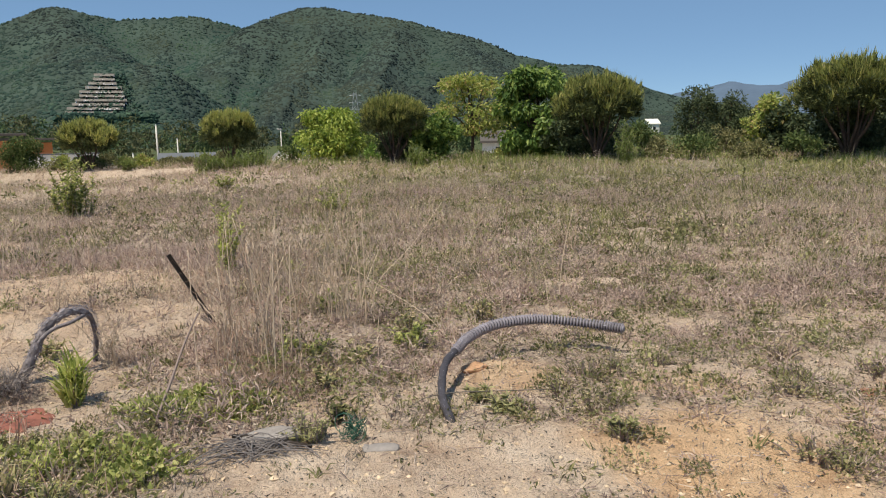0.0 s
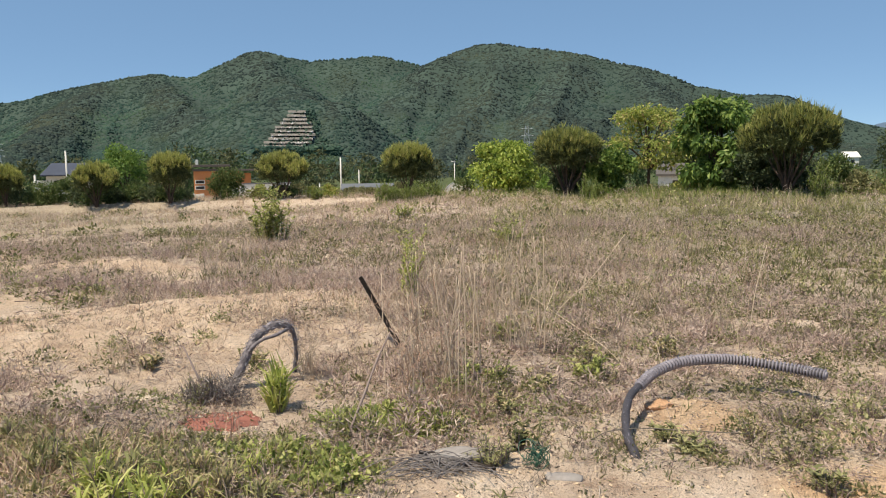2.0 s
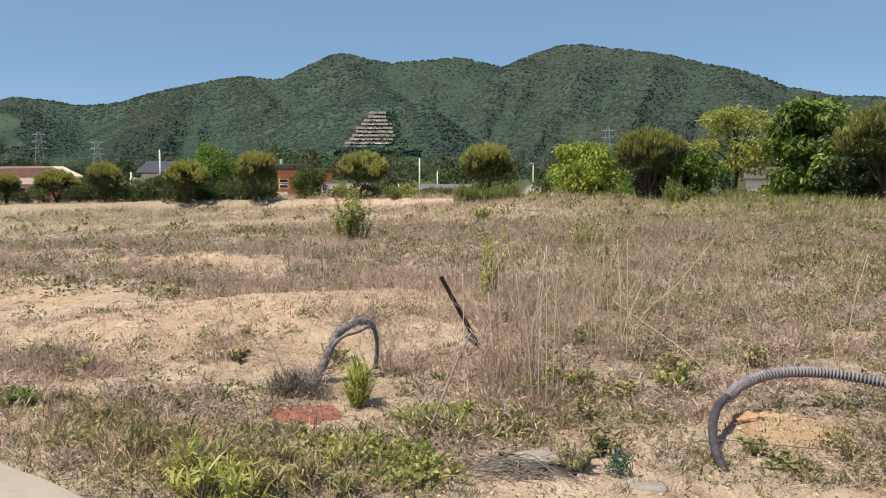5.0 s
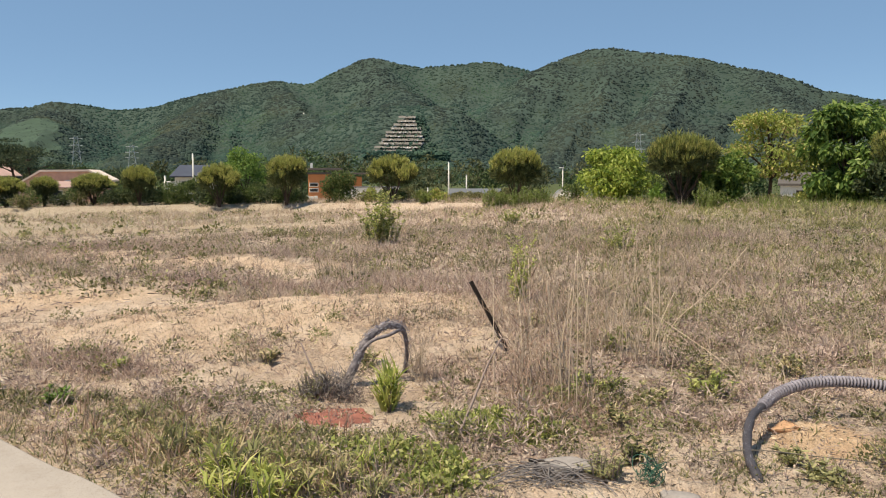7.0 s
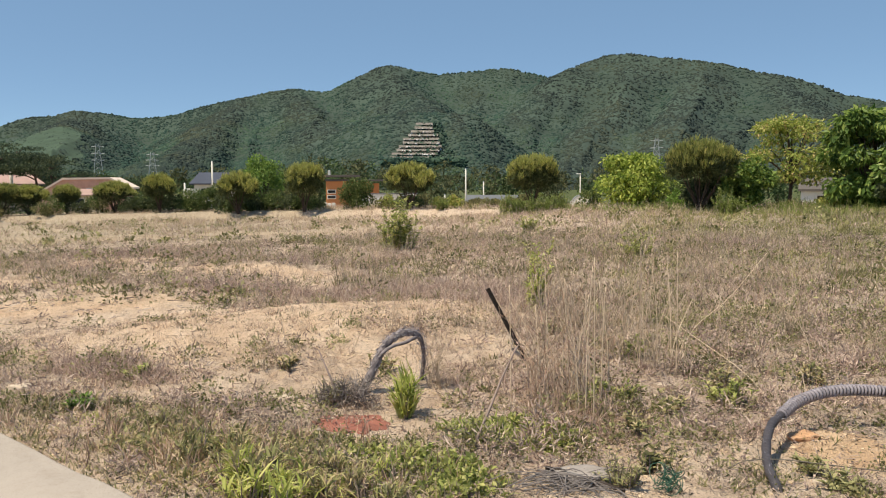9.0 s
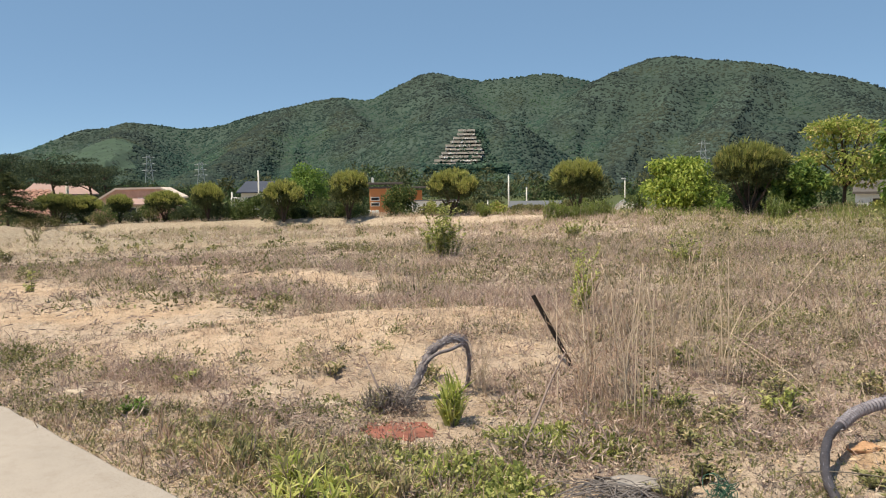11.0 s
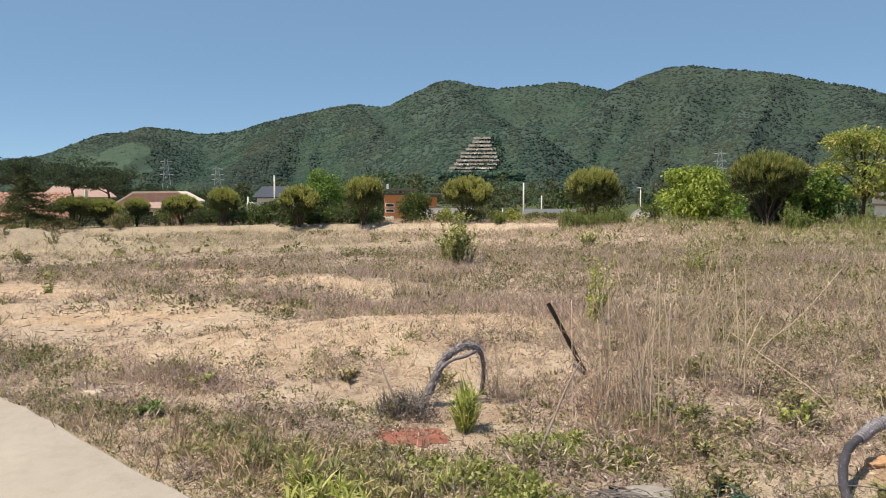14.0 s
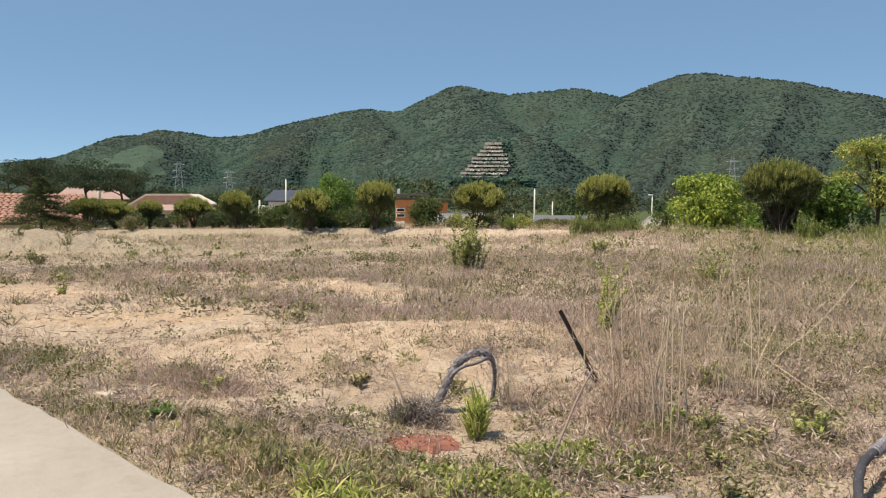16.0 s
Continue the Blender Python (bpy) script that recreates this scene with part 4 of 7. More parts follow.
def plant_trees():
    leafy_tree("broadleaf_tree", polar(36.4, 47.5), 3.05, 3.5, M_LEAF, 0.16, 7000, 31, "bushy fresh green broadleaf tree behind the pines", 0.08)
    leafy_tree("broadleaf_bush", polar(8.3, 36.5), 2.5, 4.4, M_LIME, 0.19, 8000, 32, "lime green bushy shrub with large bright leaves", 0.05, 0.7, 46, "shrub", flat=0.45)
    leafy_tree("broadleaf_shrub", polar(0.35, 30.4), 1.95, 2.1, M_BROAD, 0.19, 4600, 33, "dark green shrub beside an umbrella pine", 0.05, 0.2, 20, "shrub")
    leafy_tree("yellow_tree", polar(-2.4, 34.5), 3.9, 4.3, M_YELLOW, 0.17, 4800, 27, "thin yellow-green tree with an open airy layered crown", 0.3, 0.3, 34, flat=0.36)
    leafy_tree("large_leaved_tree", polar(-7.35, 31.5), 3.75, 3.7, M_BROAD, 0.27, 7500, 35, "dense dark green tree with large drooping leaves", 0.08, 0.9, 40, flat=0.62)
    leafy_tree("yellow_bush", polar(-24.1, 29.5), 2.1, 2.1, M_YELLOW, 0.16, 2200, 36, "yellow-green bush among dark shrubs", 0.1, 0.2, 14, "shrub")
    leafy_tree("dark_tree", polar(-19.0, 88), 7.4, 5.6, M_DARKPINE, 0.3, 8000, 37, "dark rounded tree beyond the field", 0.05, 0.1, 30)
    leafy_tree("dark_tree", polar(-21.2, 92), 7.0, 6.8, M_DARKPINE, 0.3, 8000, 38, "low dark tree beyond the field", 0.05, 0.1, 30)
    leafy_tree("dark_tree", polar(-25.0, 29.0), 1.6, 1.6, M_DARKPINE, 0.16, 4500, 39, "dark evergreen shrub under a pine", 0.05, 0.1, 22, "shrub")
    leafy_tree("dark_tree", polar(-31.0, 30), 2.7, 3.2, M_DARKPINE, 0.2, 4200, 40, "dark evergreen shrub behind a pine", 0.05, 0.1, 22, "shrub")
    for i, (az, r, tall, wide) in enumerate(((-23.4, 96, 5.2, 7.0), (-28.6, 27.6, 1.5, 2.6), (-30.2, 28.2, 1.6, 2.4), (-12.2, 29.4, 1.45, 2.2), (-10.6, 31.5, 2.0, 1.8), (3.4, 32.0, 1.3, 1.8), (-5.9, 35.0, 1.6, 1.4))):
        far = r > 60
        leafy_tree("dark_tree" if far else "dark_shrub", polar(az, r), tall, wide, M_DARKPINE, 0.3 if far else 0.15, 6000 if far else 2600, 230 + i, "dark rounded tree beyond the field" if far else "dark shrub filling the gap under the trees", 0.04, 0.1, 24, "tree" if far else "shrub")
    leafy_tree("broadleaf_bush", polar(41.4, 49), 1.15, 2.8, M_HEDGE, 0.13, 3600, 44, "low green bush before the white house", 0.03, -0.2, 26, "shrub")
    leafy_tree("broadleaf_bush", polar(39.9, 48.5), 1.6, 1.8, M_HEDGE, 0.13, 2800, 45, "green bush beside an umbrella pine", 0.03, -0.2, 22, "shrub")
    leafy_tree("broadleaf_shrub", polar(-15.2, 34), 1.15, 2.4, M_HEDGE, 0.14, 2600, 46, "low green shrub at the field's far edge", 0.04, 0.0, 20, "shrub")
    young_conifer(polar(56.75, 52), 3.75, 3.9, 41)
    leafy_tree("dark_shrub", polar(-9.4, 30.0), 1.5, 2.0, M_DARKPINE, 0.16, 3000, 42, "dark shrub filling the gap under the trees", 0.05, 0.1, 16, "shrub")
    leafy_tree("low_bush", polar(29.5, 42.5), 1.6, 2.35, M_HEDGE, 0.13, 5000, 43, "round green bush with foliage down to the ground", 0.04, -0.3, 22, "shrub")
    # low scrub along the bank: bearing, range, height, width, leaf
    low = ((35.5, 46, 1.1, 1.8, M_HEDGE), (45.0, 51, 1.1, 1.6, M_HEDGE), (48.0, 52, 1.1, 1.7, M_HEDGE), (50.8, 52, 1.0, 1.6, M_HEDGE),
           (21.8, 40, 0.6, 1.1, M_YELLOW), (23.0, 40, 0.55, 1.2, M_YELLOW), (11.6, 35, 0.8, 1.4, M_HEDGE),
           (5.2, 33.4, 0.8, 1.2, M_LEAF), (-16.6, 28, 0.62, 2.0, M_WEED), (-18.6, 27, 0.8, 1.8, M_HEDGE), (-21.0, 28.5, 0.95, 1.9, M_WEED), (-23.2, 26, 0.55, 1.6, M_WEED), (-5.2, 32, 0.6, 1.6, M_OLIVE), (5.6, 35, 1.0, 1.6, M_HEDGE), (-26.0, 25.0, 0.8, 1.3, M_HEDGE), (-10.8, 29, 0.8, 1.5, M_DARKPINE), (27.2, 42, 0.7, 1.1, M_YELLOW), (57.8, 50, 0.8, 1.6, M_WEED))
    for i, (az, r, tall, wide) in enumerate(((17.9, 32.5, 0.95, 0.75), (16.9, 32.6, 0.6, 0.6), (13.9, 33.0, 0.7, 0.8), (2.1, 28.0, 0.8, 0.7), (-14.1, 25.5, 1.25, 0.8), (22.9, 38.5, 0.5, 0.7), (17.3, 31.8, 0.7, 0.6), (16.2, 32.2, 0.65, 0.7), (15.4, 32.4, 0.75, 0.7), (14.7, 32.0, 0.6, 0.7), (1.2, 27.5, 0.5, 0.6))):
        x, y, z = polar(az, r)
        leafy_weed(x, y, tall * 1.15, wide * 1.5, 30, 60, 0.13, M_SPROUT, "upright fresh green bush of thin shoots below a pine", 820 + i, "shoot_bush", (0.5, 2.2), 0.15)
    for i, (az, r, tall, wide) in enumerate(((38.3, 45.6, 0.85, 2.2), (37.3, 46.0, 0.9, 1.8), (39.3, 46.0, 0.8, 1.8), (33.4, 43.8, 0.8, 2.0), (34.6, 44.2, 0.95, 1.9), (32.6, 44.4, 0.6, 1.2), (25.5, 41.6, 0.55, 1.6), (43.8, 50.2, 0.85, 2.0), (45.4, 51.0, 0.9, 2.0), (35.7, 45.2, 1.0, 2.0))):
        leafy_tree("dark_shrub", polar(az, r), tall, wide, M_DARKPINE if i % 3 else M_HEDGE, 0.14, 1500, 250 + i, "low dark growth behind a pine's foot", 0.03, -0.2, 16, "shrub")
    g = np.random.default_rng(77)
    hedge = tuple((az, 50.5 + 0.25 * (az - 44) + g.uniform(-1, 2), g.uniform(0.6, 1.15), g.uniform(1.4, 2.2), M_HEDGE if g.random() < 0.4 else M_DARKPINE if g.random() < 0.5 else M_WEED) for az in np.arange(35.0, 58.0, 1.15)) + tuple((az, g.uniform(41, 44), g.uniform(0.45, 0.8) * (0.5 if 17.2 < az < 21.5 else 1), g.uniform(1.0, 1.6), M_WEED) for az in np.arange(16.5, 28.5, 1.1)) + tuple((az, g.uniform(46, 49), g.uniform(0.9, 1.35), g.uniform(1.2, 1.9), M_HEDGE if g.random() < 0.5 else M_WEED) for az in np.arange(33.2, 36.5, 0.85))
    for i, (az, r, tall, wide, leaf) in enumerate(low + hedge):
        leafy_tree("scrub_bush", polar(az, r), tall, wide, leaf, 0.125, 880, 60 + i, "low wild bush on the earth bank" if az > 18 else "low wild bush at the field's far edge", 0.04, -0.4, 12, "shrub")


plant_trees()


def red_pines():
    """Tall flat-crowned pines behind the houses."""
    for i, (az, r, tall, wide) in enumerate(((58.5, 118, 8.2, 9), (56.0, 122, 9.2, 9), (54.4, 116, 9.0, 8), (52.6, 120, 8.6, 8), (50.6, 116, 7.2, 7), (48.6, 124, 4.9, 6), (46.5, 126, 4.3, 6), (60.5, 112, 8.0, 9), (44.6, 130, 4.2, 5), (53.9, 100, 7.4, 5), (51.6, 101, 7.0, 5.5), (57.2, 100, 8.0, 7))):
        g = np.random.default_rng(200 + i)
        a = radians(az)
        host = thing("red_pine", (-math.sin(a) * r, math.cos(a) * r, -2.2), "tall dark red pine with layered flat crown", "pine tree", "red pines behind the houses")
        cs, limbs = [], [tube(bend([(0, 0, -0.2), (0.2, 0.1, tall * 0.4), (-0.1, 0, tall * 0.7), (0.1, 0, tall * 0.94)], 9), np.linspace(0.2, 0.06, 9), 7)]
        for k in range(11):
            low = 0.5 if i < 9 else 0.7
            t = low + (0.98 - low) * (k // 2) / 5
            b, q = g.random() * 6.28, g.uniform(0.25, 1.0) * wide / 2 * (1.25 - 0.75 * (t - low) / 0.5)
            c = np.array([q * math.cos(b), q * math.sin(b), tall * t])
            limbs.append(tube(bend([(0, 0, tall * (t - 0.12)), c * 0.5 + np.array([0, 0, tall * (t - 0.07)]) * 0.5, c], 5), np.linspace(0.09, 0.03, 5), 5))
            for _ in range(5):
                cs.append(c + g.normal(size=3) * np.array([0.9, 0.9, 0.1]))
        cs = np.array(cs)
        v, f = leaf_cloud(g, cs, g.uniform(0.75, 1.3, len(cs)), 4200, 0.25, 0, 0.35, 0.26)
        part("crown", np_mesh("crown", v, f, M_REDPINE), host)
        part("trunk", py_mesh("trunk", limbs, M_BARK, False), host, "bare reddish brown trunk")


red_pines()

# ---- the village beyond the bank ----
M_ORANGE = plain("orange_render", (0.52, 0.22, 0.09), 0.85, vary=0.12, scale=0.8, relief=0.2, fine=30)
M_WHITE = plain("white_render", (0.74, 0.72, 0.66), 0.8, vary=0.06, scale=0.8, relief=0.1, fine=30)
M_CREAM = plain("cream_wall", (0.6, 0.5, 0.36), 0.85, vary=0.1, scale=0.8, relief=0.1, fine=30)
M_DARKROOF = plain("dark_roof", (0.1, 0.088, 0.08), 0.6, vary=0.2, scale=0.6, relief=0.2, fine=10)
M_BLUEROOF = plain("blue_grey_roof", (0.06, 0.066, 0.09), 0.55, vary=0.15, scale=0.6, relief=0.2, fine=10)
M_GREYROOF = plain("grey_roof", (0.13, 0.135, 0.145), 0.6, vary=0.12, scale=0.6, relief=0.2, fine=10)
M_TILE = plain("red_tile", (0.37, 0.205, 0.155), 0.75, vary=0.35, scale=2.5, relief=0.2, fine=20)
M_PINK = plain("pink_roof", (0.37, 0.25, 0.22), 0.75, vary=0.15, scale=1.2, relief=0.2, fine=20)
# paler copy of the pink roof: light on its edge put into the colour
M_FASCIA = plain("lit_pale_fascia", (0.72, 0.59, 0.5), 0.8, vary=0.1, scale=1.0, relief=0.1, fine=20)
M_BRICK = plain("salmon_brick", (0.58, 0.36, 0.27), 0.85, vary=0.2, scale=1.5, relief=0.2, fine=20)
M_GLASS, gnt, gb = mat("dark_glass", 0.08)
gb.inputs["Base Color"].default_value = (0.02, 0.025, 0.03, 1)
gb.inputs["Specular IOR Level"].default_value = 0.5
M_GALV = plain("grey_steel", (0.42, 0.43, 0.44), 0.5, 0.6, vary=0.15, scale=3, relief=0.1)
M_POLE = plain("pale_pole", (0.62, 0.6, 0.55), 0.75, vary=0.08, scale=2, relief=0.1)


def site(az, r, z=-2.2, turn=0.0):
    """A place beyond the bank, its +x to the right and -y to the lane."""
    a = radians(az)
    return pose(-math.sin(a) * r, math.cos(a) * r, z, 0, 0, az + turn)


def box_part(name, parent, dims, material, label="", bevel=0.02):
    return part(name, bm_mesh(name, box(bmesh.new(), *dims, bevel), material), parent, label)


def window_part(parent, x0, x1, y, z0, z1):
    w = box_part("window", parent, (x0 - 0.08, x1 + 0.08, y - 0.05, y + 0.02, z0 - 0.08, z1 + 0.08), M_WHITE)
    box_part("pane", w, (x0, x1, y - 0.065, y - 0.045, z0, z1), M_GLASS, "dark glass", 0.0)


def gable(name, parent, x0, x1, y0, y1, z0, z1, material, thick=0.14, label="", hip=0.0):
    """A pitched roof, ridge along x, with thickness; hip: how far the ridge stops short."""
    ym = (y0 + y1) / 2
    bm = bmesh.new()
    for dz in (0, -thick):
        for p in ((x0, y0, z0), (x1, y0, z0), (x1, y1, z0), (x0, y1, z0), (x0 + hip, ym, z1), (x1 - hip, ym, z1)):
            bm.verts.new((p[0], p[1], p[2] + dz))
    bm.verts.ensure_lookup_table()
    v = bm.verts
    for q in ((0, 1, 5, 4), (2, 3, 4, 5), (6, 10, 11, 7), (8, 11, 10, 9), (0, 6, 7, 1), (2, 8, 9, 3)):
        bm.faces.new([v[i] for i in q])
    for q in ((1, 2, 5), (3, 0, 4), (7, 11, 8), (9, 10, 6)) if hip else ():
        bm.faces.new([v[i] for i in q])
    for q in ((1, 7, 11, 5), (2, 5, 11, 8), (0, 4, 10, 6), (3, 9, 10, 4)) if not hip else ((1, 7, 8, 2), (3, 9, 6, 0)):
        bm.faces.new([v[i] for i in q])
    bmesh.ops.recalc_face_normals(bm, faces=bm.faces)
    return part(name, bm_mesh(name, bm, material), parent, label)


def gable_wall(parent, x, y0, y1, z0, z1, material, thick=0.2):
    bm = bmesh.new()
    ym = (y0 + y1) / 2
    a = [bm.verts.new((x, *p)) for p in ((y0, z0), (y1, z0), (ym, z1))]
    b = [bm.verts.new((x + thick, *p)) for p in ((y0, z0), (y1, z0), (ym, z1))]
    for q in ((a[0], a[1], a[2]), (b[2], b[1], b[0]), (a[0], b[0], b[1], a[1]), (a[1], b[1], b[2], a[2]), (a[2], b[2], b[0], a[0])):
        bm.faces.new(q)
    return part("gable_wall", bm_mesh("gable_wall", bm, material), parent)


def village():
    # orange house with a dark flat roof
    h = thing("orange_house", site(29.7, 88), "orange rendered house with a dark flat overhanging roof", "house")
    box_part("wall", h, (-3.1, 2.0, 0, 6, 0, 4.0), M_ORANGE)
    box_part("wall", h, (2.0, 3.2, 0.8, 6, 0, 3.5), M_ORANGE)
    box_part("roof", h, (-3.5, 0.9, -0.5, 6.4, 4.25, 4.5), M_DARKROOF, "dark flat roof")
    box_part("roof", h, (0.9, 3.9, -0.3, 6.4, 3.75, 3.95), M_DARKROOF, "lower dark roof")
    box_part("fascia", h, (-3.2, 2.0, -0.12, 0.0, 3.75, 4.0), M_DARKROOF)
    for z in (2.1, 2.75):
        window_part(h, -2.9, -2.0, 0, z - 0.35, z - 0.05)
    box_part("chimney", h, (-2.9, -2.6, 2, 2.3, 4.5, 5.1), M_WHITE, "white vent pipe")
    # blue-grey roofed white house
    h = thing("white_house", site(39.9, 96), "white house with a blue-grey pitched roof", "house")
    box_part("wall", h, (-2.4, 4.0, 0, 6, 0, 3.6), M_WHITE)
    gable("roof", h, -3.0, 4.6, -0.6, 6.6, 3.55, 4.95, M_BLUEROOF, label="blue-grey metal roof", hip=1.2)
    window_part(h, -1.6, -0.5, 0, 1.9, 2.9)
    box_part("porch", h, (-3.7, -2.4, 0.6, 3.5, 0, 2.9), M_WHITE, "pale lean-to")
    # salmon house with a low gable towards the lane
    h = thing("salmon_house", site(49.0, 95, turn=-12), "salmon brick house under a broad shallow pink roof", "house")
    bm = bmesh.new()
    prof = ((-5.0, 1.95), (-1.6, 4.05), (3.4, 4.1), (5.6, 2.9))
    outer = [(x, z) for x, z in prof] + [(x, z + 0.22) for x, z in prof[::-1]]
    f0, f1 = [bm.verts.new((x, -0.2, z)) for x, z in outer], [bm.verts.new((x, 7.2, z)) for x, z in outer]
    for k in range(8):
        bm.faces.new((f0[k - 1], f1[k - 1], f1[k], f0[k]))
    for q in ((0, 1, 6, 7), (1, 2, 5, 6), (2, 3, 4, 5)):
        bm.faces.new([f0[k] for k in q])
        bm.faces.new([f1[k] for k in q[::-1]])
    bmesh.ops.recalc_face_normals(bm, faces=bm.faces)
    part("roof", bm_mesh("roof", bm, M_FASCIA), h, "pale pink roof with a deep edge")
    bm = bmesh.new()
    shape = ((-4.5, 0), (5.2, 0), (5.2, 3.08), (3.4, 4.09), (-1.6, 4.04), (-4.5, 2.24))
    f0, f1 = [bm.verts.new((x, 0, z)) for x, z in shape], [bm.verts.new((x, 6.5, z)) for x, z in shape]
    bm.faces.new(f0)
    bm.faces.new(f1[::-1])
    for k in range(6):
        bm.faces.new((f0[k - 1], f1[k - 1], f1[k], f0[k]))
    bmesh.ops.recalc_face_normals(bm, faces=bm.faces)
    part("wall", bm_mesh("wall", bm, M_BRICK), h, "salmon brick wall")
    window_part(h, 0.9, 2.6, 0, 1.9, 3.0)
    window_part(h, -2.6, -1.6, 0, 1.2, 2.2)
    g2 = thing("gabled_porch", site(48.8, 92.8, turn=-12), "cream porch with a shallow pale gable", "house")
    box_part("wall", g2, (-2.2, 2.2, 0, 1.6, 0, 2.3), M_CREAM)
    gable("roof", g2, -2.5, 2.5, -0.4, 1.9, 2.35, 3.0, M_PINK, label="shallow pale pink roof", hip=1.6)
    window_part(g2, -1.2, 0.2, 0, 1.0, 1.9)
    # white rail before the tiled house
    h = thing("white_fence", site(56.6, 60), "low white rail fence before the tiled house", "fence")
    for z in (1.05, 1.45):
        box_part("rail", h, (-2.4, 2.4, 0, 0.05, z, z + 0.1), M_WHITE)
    for k in range(7):
        box_part("post", h, (-2.4 + 0.78 * k, -2.32 + 0.78 * k, 0.05, 0.13, 0, 1.6), M_WHITE)
    # pink roof further back
    h = thing("pink_roofed_house", site(53.3, 108), "house with a pale pink hipped roof among pines", "house")
    box_part("wall", h, (-4.2, 3.6, 0, 6, 0, 3.7), M_CREAM)
    gable("roof", h, -4.9, 4.3, -0.6, 6.6, 3.6, 5.1, M_PINK, label="pale pink hipped roof", hip=1.6)
    window_part(h, -1.0, 0.4, 0, 2.2, 3.2)
    # red tiled roof
    h = thing("tiled_house", site(58.4, 72, turn=-8), "low house under a broad orange-red tiled roof", "house")
    box_part("wall", h, (-6.2, 4.6, 0.9, 7, 0, 1.6), M_CREAM)
    gable("roof", h, -6.8, 5.2, 0, 8, 1.55, 4.0, M_DARKROOF, label="roof boarding under the tiles")
    tile = bmesh.new()
    arch = [(0.25 * math.cos(q), 0.12 * math.sin(q)) for q in np.linspace(math.pi, 0, 6)]
    rim = [[tile.verts.new((x, y, z + dz)) for x, z in arch] for y, dz in ((-0.24, 0.035), (0.24, 0.0))]
    lip = [tile.verts.new((x, -0.24, z - 0.02)) for x, z in arch]
    for k in range(5):
        tile.faces.new((rim[0][k], rim[0][k + 1], rim[1][k + 1], rim[1][k]))
        tile.faces.new((lip[k], lip[k + 1], rim[0][k + 1], rim[0][k]))
    tile_me = bm_mesh("roof_tile", tile, M_TILE)
    slope = math.atan2(2.45, 4.0)
    for i in range(13):
        for j in range(23):
            t = (i + 0.5) / 13
            o = part("roof_tile", tile_me, h)
            o.matrix_basis = pose(-6.6 + 0.525 * (j + 0.2 * (i % 2)), 4.0 * t, 1.57 + 2.45 * t + rng.uniform(0, 0.02), math.degrees(slope) - 3, 0, 0)
    # grey low roofs
    h = thing("grey_roofed_shed", site(18.9, 62), "low shed under a grey sheet roof", "shed")
    box_part("wall", h, (-1.9, 1.9, 0, 4, 0, 1.9), M_GREYROOF)
    gable("roof", h, -2.3, 2.2, -0.5, 4.5, 1.75, 2.55, M_GREYROOF, label="grey sheet roof")
    h = thing("white_wall", site(27.6, 58), "low white garden wall behind the bank", "wall")
    box_part("wall", h, (-1.8, 2.8, 0, 0.25, 0, 2.75), M_WHITE)
    box_part("coping", h, (-1.9, 2.9, -0.05, 0.3, 2.75, 2.83), M_GREYROOF)
    h = thing("white_sign_board", site(31.7, 52), "white boards leaning behind a pine", "fence")
    for i in range(4):
        box_part("board", h, (-0.55 + 0.28 * i, -0.3 + 0.28 * i, 0, 0.04, 0, 2.25 + 0.03 * (i % 2)), M_WHITE)
    # white house far off, its size and height fitted to the camera's view
    h = thing("far_white_house", site(-16.0, 130, 0.6, 25), "white gabled house far beyond the field, shrunk to fit the camera's view", "house")
    box_part("wall", h, (-0.95, 0.95, 0, 2.4, 0, 1.9), M_WHITE)
    gable("roof", h, -1.15, 1.15, -0.15, 2.55, 1.9, 2.7, M_WHITE, label="pale roof")
    gable_wall(h, -0.95, 0, 2.4, 1.9, 2.55, M_WHITE)
    gable_wall(h, 0.75, 0, 2.4, 1.9, 2.55, M_WHITE)
    window_part(h, -0.25, 0.25, 0, 0.9, 1.4)
    # tunnel made up in place of a white angled roof, and sheds glimpsed between the trees
    for az, r, w, tall, lab in ((11.8, 62, 1.6, 2.6, "pale tunnel shape in place of a white angled roof"),):
        h = thing("greenhouse", site(az, r), lab, "greenhouse")
        n = 13
        a = np.linspace(0, math.pi, n)
        v = [(w * math.cos(q), y, max(0, tall * math.sin(q) ** 0.7)) for y in (0, 6) for q in a]
        f = [(i, i + 1, n + i + 1, n + i) for i in range(n - 1)] + [tuple(range(n))[::-1], tuple(range(n, 2 * n))]
        part("cover", py_mesh("cover", [(v, f)], M_WHITE), h, "pale curved cover in place of a white roof")
        for y in (-0.03, 2, 4):
            part("hoop", py_mesh("hoop", [tube([((w + 0.02) * math.cos(q), y, max(0, (tall + 0.02) * math.sin(q) ** 0.7)) for q in a], [0.03] * n, 5)], M_GALV), h)
    h = thing("white_shed", site(-4.15, 50), "small white shed with a dark panel for the doorway's shade between trees", "shed")
    box_part("wall", h, (-0.85, 0.05, 0, 2.2, 0, 3.2), M_WHITE, "white front wall")
    box_part("wall", h, (0.05, 0.75, 0, 2.2, 2.8, 3.2), M_WHITE, "white wall over the doorway")
    box_part("wall", h, (0.75, 0.85, 0, 2.2, 0, 3.2), M_WHITE)
    # panel set back in the opening, the inside's shade put into its colour
    box_part("doorway", h, (0.05, 0.75, 0.6, 0.64, 0, 2.8), M_DARKROOF, "dark panel for the doorway's shade")
    gable("roof", h, -1.0, 1.0, -0.2, 2.4, 3.21, 3.9, M_DARKROOF, label="grey sheet roof")
    h = thing("grey_shed", site(-5.1, 64), "dark grey shed roof between the trees", "shed")
